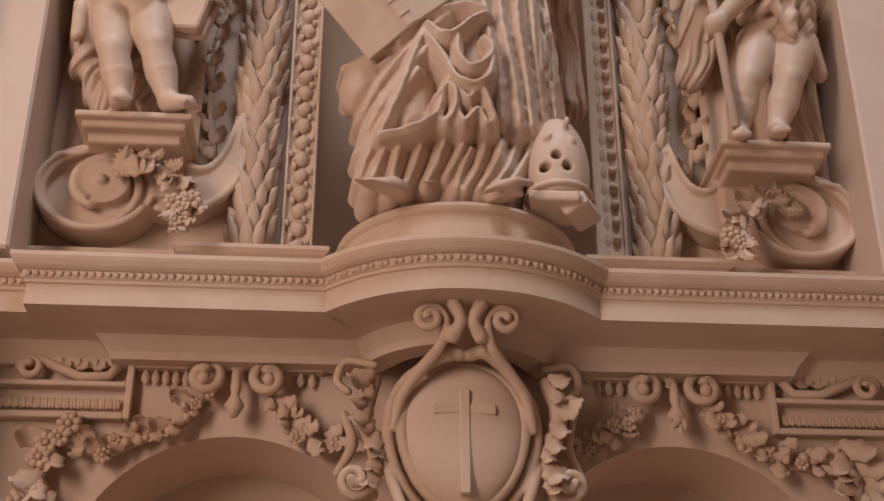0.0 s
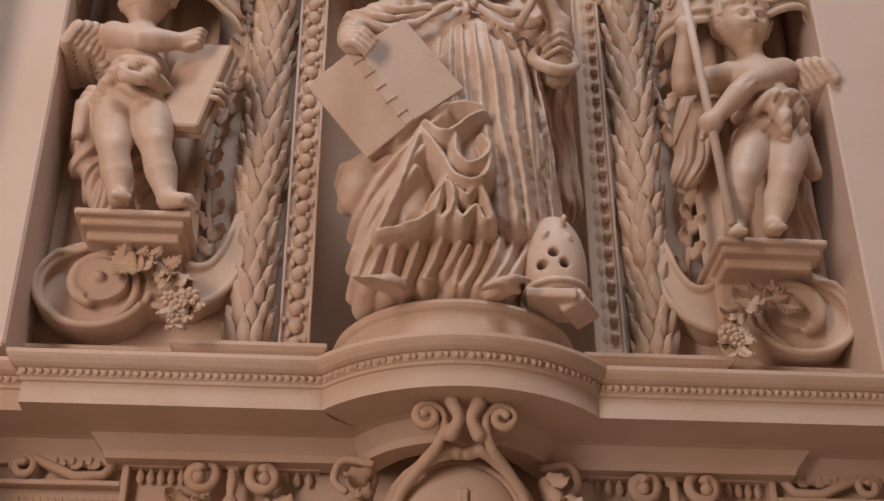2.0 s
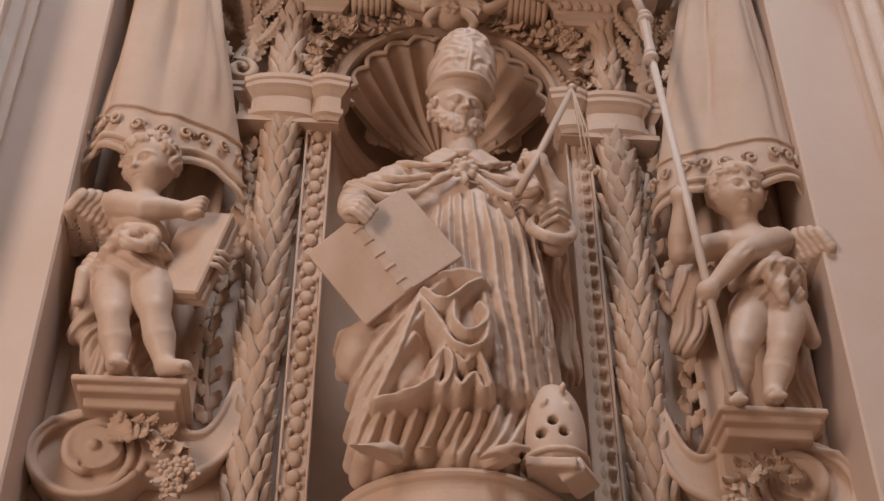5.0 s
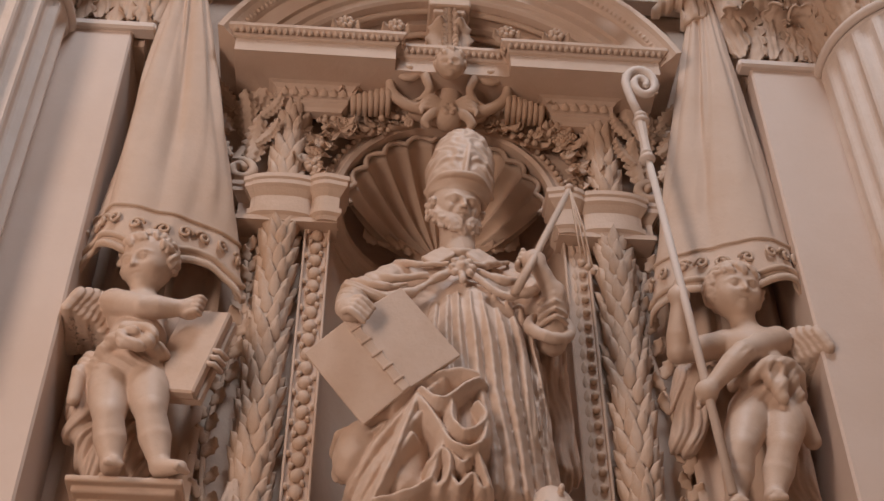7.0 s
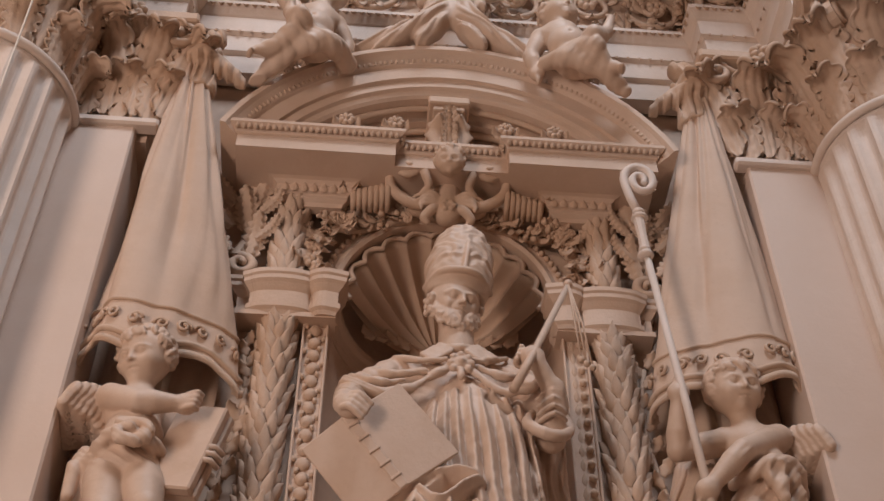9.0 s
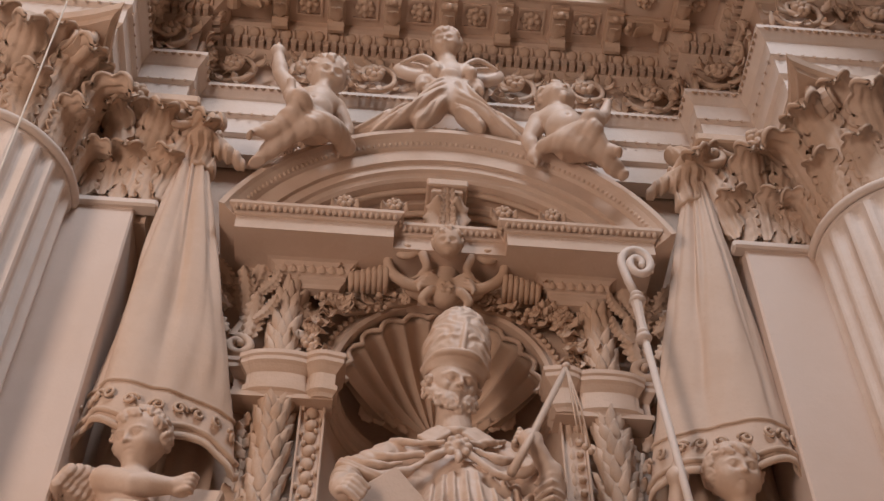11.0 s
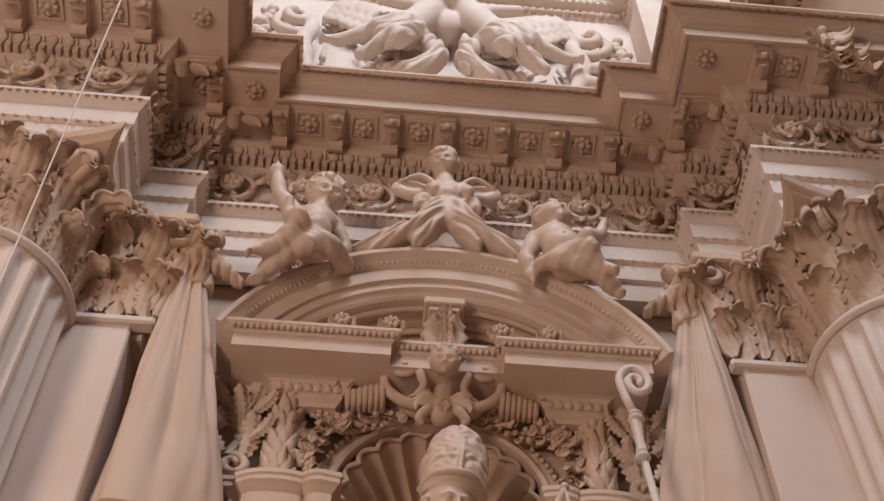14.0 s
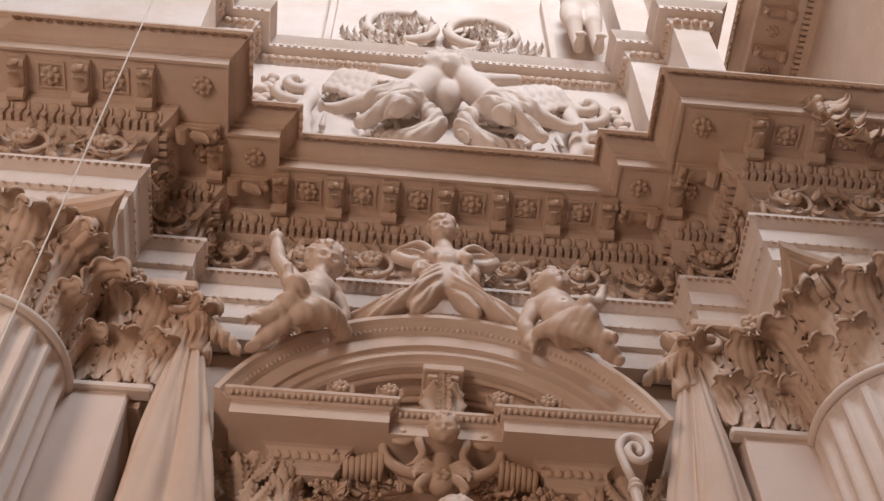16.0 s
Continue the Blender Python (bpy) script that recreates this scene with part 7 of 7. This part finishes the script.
    C.folds((
        ([(-0.061, 0.56, 4.619), (-0.187, 0.55, 4.489), (-0.302, 0.49, 4.360), (-0.363, 0.44, 4.254)], [0.026, 0.034, 0.034, 0.024]),
        ([(-0.104, 0.57, 4.517), (-0.216, 0.56, 4.353), (-0.307, 0.50, 4.229), (-0.374, 0.42, 4.097)], [0.022, 0.03, 0.032, 0.02]),
        ([(-0.176, 0.57, 4.361), (-0.260, 0.54, 4.217), (-0.329, 0.48, 4.097), (-0.370, 0.44, 3.980)], [0.02, 0.026, 0.028, 0.018]),
        ([(-0.223, 0.53, 4.463), (-0.315, 0.47, 4.348), (-0.382, 0.41, 4.235)], [0.02, 0.022, 0.016]),
        ([(-0.157, 0.58, 4.528), (-0.204, 0.58, 4.377), (-0.261, 0.57, 4.209), (-0.306, 0.55, 4.102)], [0.024, 0.022, 0.018, 0.012]),
        ([(-0.152, 0.59, 4.513), (-0.096, 0.60, 4.419), (-0.062, 0.60, 4.341), (-0.090, 0.60, 4.234), (-0.110, 0.60, 4.161)], [0.022, 0.022, 0.018, 0.014, 0.012]),
        ([(-0.306, 0.56, 4.091), (-0.243, 0.58, 4.099), (-0.170, 0.60, 4.118), (-0.106, 0.60, 4.164)], [0.011, 0.012, 0.012, 0.012]),
        ([(-0.248, 0.52, 4.500), (-0.340, 0.48, 4.467), (-0.440, 0.43, 4.461)], [0.034, 0.03, 0.012]),
        ([(-0.267, 0.50, 4.456), (-0.348, 0.47, 4.409), (-0.419, 0.43, 4.370)], [0.022, 0.024, 0.018]),
    ), 2.1, 0.005, 0.28)
    C.ball((0.017, 0.455, 4.438), (0.085, 0.10, 0.215), 0.02, turn=(0, -6, 0))
    C.folds((
        ([(-0.249, 0.55, 4.504), (-0.157, 0.57, 4.588), (-0.042, 0.58, 4.648), (0.048, 0.58, 4.648), (0.083, 0.57, 4.628)], [0.028, 0.026, 0.024, 0.022, 0.016]),
        ([(-0.144, 0.60, 4.550), (-0.083, 0.62, 4.489), (-0.033, 0.62, 4.515), (0.023, 0.61, 4.578), (0.072, 0.59, 4.617)], [0.016, 0.02, 0.016, 0.014, 0.012]),
        ([(-0.033, 0.61, 4.492), (-0.035, 0.63, 4.401), (0.008, 0.64, 4.341), (0.067, 0.63, 4.381), (0.091, 0.61, 4.442), (0.064, 0.60, 4.499)], [0.013, 0.014, 0.015, 0.014, 0.014, 0.012]),
        ([(-0.066, 0.61, 4.358), (-0.036, 0.63, 4.296), (0.027, 0.64, 4.273), (0.074, 0.63, 4.312), (0.094, 0.61, 4.402)], [0.014, 0.015, 0.015, 0.015, 0.013]),
        ([(-0.106, 0.60, 4.233), (-0.071, 0.61, 4.279), (-0.044, 0.62, 4.240), (-0.051, 0.61, 4.164), (-0.075, 0.60, 4.132)], [0.014, 0.014, 0.013, 0.013, 0.012]),
        ([(-0.034, 0.61, 4.266), (0.004, 0.62, 4.218), (0.047, 0.61, 4.280), (0.070, 0.61, 4.218), (0.094, 0.59, 4.146)], [0.012, 0.014, 0.013, 0.014, 0.014]),
        ([(-0.074, 0.59, 4.143), (-0.042, 0.60, 4.181), (-0.012, 0.61, 4.128), (0.038, 0.60, 4.190), (0.066, 0.59, 4.136), (0.091, 0.58, 4.148)], [0.012, 0.012, 0.013, 0.012, 0.013, 0.012]),
        ([(-0.110, 0.59, 4.165), (-0.085, 0.58, 4.135), (-0.045, 0.58, 4.137)], [0.012, 0.013, 0.012]),
    ), 2.3, 0.004, 0.42)
    for pts, r in (
        ([(0.009, 0.64, 4.406), (0.057, 0.62, 4.443)], 0.017),
        ([(-0.024, 0.64, 4.319), (0.044, 0.64, 4.318)], 0.01),
        ([(-0.013, 0.64, 4.252), (0.028, 0.63, 4.251)], 0.01),
        ([(-0.084, 0.62, 4.204), (-0.068, 0.62, 4.186)], 0.011),
        ([(0.043, 0.63, 4.194), (0.052, 0.61, 4.150)], 0.01),
        ([(-0.067, 0.62, 4.426), (-0.056, 0.63, 4.375)], 0.012),
        ([(0.036, 0.60, 4.542), (0.005, 0.61, 4.504)], 0.012),
    ):
        C.tube(pts, r * 1.1, 0.006, cut=True)
    C.limb((-0.236, 0.50, 3.901), (-0.389, 0.60, 3.859), 0.036, 0.020, 0.02)
    C.limb((-0.257, 0.53, 3.901), (-0.335, 0.58, 3.864), 0.030, 0.026, 0.02)
    foot(C, (0.10, 0.46, 3.91), (0.16, 0.54, 3.895), 0.04)
    # neck, collar, brooch
    C.limb((0.03, 0.26, 5.70), (0.03, 0.24, 5.45), 0.075, 0.085, 0.015)
    C.tube([(-0.07, 0.31, 5.50), (0.03, 0.37, 5.46), (0.12, 0.31, 5.51)], 0.020, 0.008)
    for s in (-1, 1):
        C.slab((0.03 + s * 0.095, 0.36, 5.435), (0.06, 0.012, 0.05), (20, s * 38, 0), 0.01, 0.008)
    C.ball((0.03, 0.435, 5.315), (0.035, 0.02, 0.035), 0.006)
    for i in range(8):
        a = math.pi * i / 4
        C.ball((0.03 + 0.043 * math.cos(a), 0.435, 5.315 + 0.043 * math.sin(a)), 0.017, 0.004)
    C.ball((0.03, 0.45, 5.315), 0.016, 0.003)
    C.ball((0.03, 0.445, 5.24), (0.017, 0.017, 0.026), 0.004)
    # head, beard and mitre
    fw = (0.30, 1.0, -0.42)
    face(C, (0.02, 0.29, 5.79), 0.118, fw, old=True, curls=0, hair=False)
    rnd = random.Random(5)
    f, s, u = basis(fw)
    for i in range(110):
        a, e = rnd.uniform(-1.3, 1.3), rnd.uniform(-1.15, -0.72)
        q = np.array((0.02, 0.29, 5.79)) + 0.118 * (f * (0.86 * math.cos(a)) + s * (0.84 * math.sin(a)) + u * (e + 0.45 * abs(a / 1.25) ** 2))
        d = np.array((rnd.uniform(-1, 1), 0.3, -1.0)) * 0.018
        C.tube([tuple(q - d * 0.5), tuple(q + d)], [0.018, 0.010], 0.003, steps=1)
    for sd in (-1, 1):
        for i in range(22):
            q = np.array((0.02, 0.29, 5.79)) + 0.118 * (f * rnd.uniform(-0.5, 0.3) + s * sd * 1.0 + u * rnd.uniform(-0.6, 0.35))
            C.ball(tuple(q), rnd.uniform(0.010, 0.016), 0.005)
    M = Carving((-0.18, 0.02, 5.80), (0.28, 0.56, 6.40), 0.0065)
    M.ball((0.045, 0.27, 6.02), (0.158, 0.15, 0.335), 0.02, turn=(6, 6, 0))
    M.slab((0.03, 0.28, 5.745), (0.3, 0.3, 0.10), (-16, 6, 0), 0.005, 0.006, cut=True)
    M.ripple((-0.2, 0, 5.93), (0.3, 0.6, 6.36), lambda x, y, z: 0.008 * np.sin(48 * (x - 0.05) + 3 * np.sin(z * 34)) * np.sin(z * 42 + 2.2 * np.sin(x * 40)), 0.02)
    M.tube([(-0.11, 0.28, 5.905), (-0.05, 0.40, 5.895), (0.04, 0.43, 5.885), (0.12, 0.40, 5.885), (0.185, 0.26, 5.91)], 0.017, 0.006)
    M.tube([(0.055, 0.425, 5.91), (0.075, 0.405, 6.08), (0.09, 0.33, 6.26)], 0.013, 0.006)
    M.ball((0.03, 0.27, 5.84), (0.105, 0.11, 0.10), 0.01, cut=True)
    drape(C, (-0.50, 0.18, 4.95), (-0.24, 0.66, 5.36), 60, 42, 0.012, 0.6, 0.04, 0.3)
    # both solids become one stone
    s = C.win((-0.175, 0.025, 5.805), (0.275, 0.555, 6.39))
    g = C.grid(s)
    i = [np.clip((g[k].ravel() - M.lo[k]) / M.h, 0, M.n[k] - 1.001) for k in range(3)]
    j = [q.astype(int) for q in i]
    t = [(q - w).astype(np.float32) for q, w in zip(i, j)]
    v = 0
    for a in (0, 1):
        for b in (0, 1):
            for e in (0, 1):
                w = (t[0] if a else 1 - t[0])[:, None, None] * (t[1] if b else 1 - t[1])[None, :, None] * (t[2] if e else 1 - t[2])[None, None, :]
                v = v + w * M.d[np.ix_(j[0] + a, j[1] + b, j[2] + e)]
    C.d[s] = np.minimum(C.d[s], v)
    C.ripple((-0.66, -0.2, 3.86), (0.62, 0.78, 5.6), lambda x, y, z: 0.0022 * hash_noise(x, y, z, 42), 0.02)
    C.d[:, :, C.ax[2] < 3.874] = 0.1
    C.make("bishop_statue", STATUE, "stucco statue of a bearded bishop in mitre and pleated robes", "statue")


bishop()


def cherub_left():
    C = Carving((-1.72, 0.0, 4.20), (-0.90, 0.62, 5.56), 0.0056)
    j = dict(head=(-1.285, 0.30, 5.365), look=(-0.50, 1, -0.62), chest=(-1.285, 0.27, 5.09), belly=(-1.265, 0.30, 4.94), pelvis=(-1.275, 0.28, 4.80),
             sh_l=(-1.385, 0.31, 5.13), el_l=(-1.25, 0.43, 5.02), ha_l=(-1.065, 0.40, 5.045), sh_r=(-1.18, 0.25, 5.13), el_r=(-1.09, 0.20, 4.95), ha_r=(-1.0, 0.22, 4.86),
             hp_l=(-1.335, 0.28, 4.75), kn_l=(-1.305, 0.35, 4.53), an_l=(-1.265, 0.33, 4.335), to_l=(-1.235, 0.44, 4.285),
             hp_r=(-1.205, 0.29, 4.76), kn_r=(-1.15, 0.36, 4.55), an_r=(-1.085, 0.34, 4.33), to_r=(-1.00, 0.42, 4.285))
    putto(C, j, 3)
    wing(C, (-1.37, 0.24, 5.14), (-1.535, 0.38, 5.11), (-0.030, 0.0, -0.125), 0.0135, 8)
    # hip cloth, its knot and the fall behind the legs
    C.tube([(-1.42, 0.26, 4.80), (-1.34, 0.38, 4.88), (-1.24, 0.42, 4.86), (-1.16, 0.38, 4.84), (-1.13, 0.28, 4.86)], [0.04, 0.032, 0.034, 0.03, 0.02], 0.015)
    C.tube([(-1.30, 0.42, 4.92), (-1.20, 0.43, 4.90), (-1.20, 0.45, 4.82), (-1.28, 0.46, 4.81), (-1.30, 0.45, 4.86), (-1.25, 0.46, 4.87)], [0.025, 0.028, 0.028, 0.026, 0.022, 0.02], 0.006)
    C.limb((-1.43, 0.24, 4.86), (-1.45, 0.18, 4.58), 0.06, 0.055, 0.02)
    C.limb((-1.47, 0.28, 4.80), (-1.47, 0.28, 4.66), 0.03, 0.025, 0.01)
    C.limb((-1.42, 0.12, 4.70), (-1.30, 0.12, 4.30), 0.09, 0.08, 0.03)
    C.limb((-1.25, 0.10, 4.6), (-1.12, 0.10, 4.30), 0.09, 0.06, 0.03)
    drape(C, (-1.55, 0.02, 4.24), (-1.02, 0.26, 4.9), -25, 38, 0.024, 0.6, 0.03)
    drape(C, (-1.5, 0.2, 4.74), (-1.12, 0.6, 4.93), 55, 60, 0.008, 0.4, 0.03)
    C.make("cherub_statue", STATUE, "stucco winged cherub statue leaning on a tablet", "statue", group="cherubs beside the niche")


def cherub_right():
    C = Carving((0.84, 0.0, 4.16), (1.72, 0.62, 5.56), 0.0056)
    j = dict(head=(1.225, 0.30, 5.365), look=(0.12, 1, -0.35), chest=(1.265, 0.26, 5.08), belly=(1.27, 0.29, 4.94), pelvis=(1.265, 0.27, 4.80),
             sh_l=(1.155, 0.25, 5.12), el_l=(0.935, 0.30, 5.02), ha_l=(0.945, 0.40, 5.25), sh_r=(1.37, 0.29, 5.12), el_r=(1.16, 0.44, 4.93), ha_r=(0.985, 0.43, 4.73),
             hp_l=(1.20, 0.28, 4.75), kn_l=(1.10, 0.36, 4.50), an_l=(1.06, 0.32, 4.30), to_l=(1.04, 0.42, 4.245),
             hp_r=(1.33, 0.28, 4.75), kn_r=(1.265, 0.36, 4.51), an_r=(1.205, 0.34, 4.31), to_r=(1.18, 0.45, 4.25))
    putto(C, j, 8, curls=130)
    wing(C, (1.385, 0.22, 5.14), (1.535, 0.38, 5.10), (0.030, 0.0, -0.125), 0.0135, 8)
    C.tube([(1.14, 0.30, 4.86), (1.20, 0.40, 4.85), (1.30, 0.42, 4.89), (1.38, 0.36, 4.90), (1.42, 0.26, 4.86)], [0.025, 0.03, 0.035, 0.04, 0.04], 0.015)
    C.limb((1.27, 0.42, 4.86), (1.29, 0.42, 4.72), 0.055, 0.025, 0.02)
    C.limb((1.33, 0.38, 4.86), (1.43, 0.28, 4.62), 0.05, 0.035, 0.02)
    C.ball((1.27, 0.47, 4.82), (0.03, 0.03, 0.05), 0.01, turn=(0, 30, 0), cut=True)
    C.limb((1.42, 0.12, 4.86), (1.40, 0.10, 4.34), 0.07, 0.07, 0.03)
    C.limb((1.05, 0.12, 5.0), (0.97, 0.10, 4.72), 0.10, 0.07, 0.03)
    drape(C, (1.30, 0.02, 4.24), (1.55, 0.26, 4.95), 8, 42, 0.022, 0.5, 0.03)
    drape(C, (0.86, 0.02, 4.64), (1.12, 0.22, 5.1), -20, 40, 0.022, 0.5, 0.03)
    drape(C, (1.12, 0.2, 4.72), (1.46, 0.6, 4.93), -50, 55, 0.008, 0.4, 0.03)
    C.make("cherub_statue", STATUE, "stucco winged cherub statue holding a tall crozier", "statue", group="cherubs beside the niche")


cherub_left()
cherub_right()


def pediment_putto_left():
    C = Carving((-1.12, 0.25, 7.15), (-0.45, 0.85, 8.28), 0.0075)
    j = dict(head=(-0.69, 0.50, 7.98), look=(0.30, 1, -0.75), chest=(-0.73, 0.50, 7.70), belly=(-0.745, 0.53, 7.56), pelvis=(-0.74, 0.52, 7.44),
             sh_l=(-0.84, 0.50, 7.74), el_l=(-0.95, 0.52, 7.92), ha_l=(-0.985, 0.55, 8.13), sh_r=(-0.63, 0.46, 7.72), el_r=(-0.56, 0.42, 7.58), ha_r=(-0.58, 0.40, 7.44),
             hp_l=(-0.80, 0.55, 7.42), kn_l=(-0.80, 0.72, 7.38), an_l=(-0.86, 0.68, 7.48), to_l=(-0.86, 0.72, 7.56),
             hp_r=(-0.70, 0.54, 7.40), kn_r=(-0.82, 0.66, 7.33), an_r=(-0.96, 0.60, 7.24), to_r=(-1.03, 0.62, 7.20))
    putto(C, j, 11, scale=0.92, curls=55)
    C.tube([(-0.55, 0.42, 7.42), (-0.64, 0.60, 7.34), (-0.76, 0.62, 7.30), (-0.92, 0.52, 7.24), (-1.02, 0.45, 7.14)], [0.05, 0.06, 0.06, 0.05, 0.03], 0.02)
    drape(C, (-1.1, 0.3, 7.15), (-0.5, 0.8, 7.40), 55, 26, 0.012, 0.5, 0.03)
    wing(C, (-0.80, 0.34, 7.74), (-0.92, 0.32, 7.62), (0.02, 0.0, -0.14), 0.018, 5)
    C.make("putto_statue", STATUE, "stucco putto with raised arm seated on the pediment", "statue", group="putti on the pediment")


def pediment_putto_right():
    C = Carving((0.35, 0.25, 7.15), (1.05, 0.85, 8.12), 0.0075)
    j = dict(head=(0.61, 0.46, 7.96), look=(0.30, 1, 0.10), chest=(0.60, 0.50, 7.70), belly=(0.62, 0.54, 7.56), pelvis=(0.66, 0.52, 7.44),
             sh_l=(0.49, 0.48, 7.70), el_l=(0.43, 0.46, 7.55), ha_l=(0.46, 0.44, 7.42), sh_r=(0.71, 0.46, 7.73), el_r=(0.80, 0.38, 7.66), ha_r=(0.86, 0.36, 7.60),
             hp_l=(0.62, 0.54, 7.42), kn_l=(0.72, 0.68, 7.36), an_l=(0.80, 0.62, 7.28), to_l=(0.86, 0.64, 7.24),
             hp_r=(0.72, 0.54, 7.42), kn_r=(0.72, 0.70, 7.42), an_r=(0.80, 0.68, 7.50), to_r=(0.83, 0.70, 7.60))
    putto(C, j, 14, scale=0.92, curls=50)
    C.tube([(0.50, 0.50, 7.44), (0.60, 0.60, 7.36), (0.74, 0.60, 7.30), (0.90, 0.50, 7.24)], [0.04, 0.06, 0.06, 0.04], 0.02)
    drape(C, (0.42, 0.3, 7.15), (1.0, 0.8, 7.40), -50, 26, 0.012, 0.5, 0.03)
    wing(C, (0.72, 0.34, 7.76), (0.84, 0.30, 7.72), (0.02, 0.0, -0.12), 0.018, 5)
    C.make("putto_statue", STATUE, "stucco putto with lifted foot seated on the pediment", "statue", group="putti on the pediment")


pediment_putto_left()
pediment_putto_right()


def pediment_crest():
    C = Carving((-0.62, 0.15, 7.50), (0.62, 0.75, 8.66), 0.008)
    face(C, (-0.02, 0.48, 8.47), 0.088, (-0.25, 1, -0.7), curls=55, seed=21)
    C.limb((-0.02, 0.44, 8.40), (-0.0, 0.42, 8.18), 0.05, 0.08, 0.03)
    C.ball((0.0, 0.44, 8.16), (0.10, 0.09, 0.12), 0.03)
    for s in (-1, 1):
        C.limb((s * 0.08, 0.44, 8.24), (s * 0.10 + 0.02, 0.52, 8.10), 0.045, 0.035, 0.02)
        C.ball((s * 0.20, 0.42, 8.22), (0.13, 0.045, 0.085), 0.015, turn=(0, -s * 16, 0))
        C.ball((s * 0.22, 0.49, 8.215), (0.085, 0.04, 0.045), 0.012, turn=(0, -s * 16, 0), cut=True)
        C.ball((s * 0.12, 0.46, 8.03), (0.075, 0.05, 0.095), 0.015, turn=(0, s * 24, 0))
        C.ball((s * 0.13, 0.53, 8.01), (0.04, 0.04, 0.055), 0.010, turn=(0, s * 24, 0), cut=True)
        C.tube([(s * 0.05, 0.50, 8.16), (s * 0.16, 0.50, 8.27), (s * 0.28, 0.46, 8.25)], [0.016, 0.018, 0.010], 0.006)
        C.tube([(0, 0.48, 8.05), (s * 0.14, 0.46, 7.80), (s * 0.32, 0.42, 7.68), (s * 0.56, 0.36, 7.58)], [0.05, 0.07, 0.06, 0.03], 0.03)
        C.tube([(0, 0.46, 8.0), (s * 0.06, 0.46, 7.84), (s * 0.16, 0.44, 7.68)], [0.06, 0.07, 0.05], 0.03)
        drape(C, (min(s * 0.02, s * 0.6), 0.2, 7.52), (max(s * 0.02, s * 0.6), 0.7, 8.02), s * 50, 36, 0.030, 0.5, 0.03)
    C.ball((0.0, 0.50, 8.06), (0.06, 0.06, 0.05), 0.02)
    C.make("crest_statue", STATUE, "stucco child with ribbon bows and spread drapery crowning the pediment", "statue")


pediment_crest()
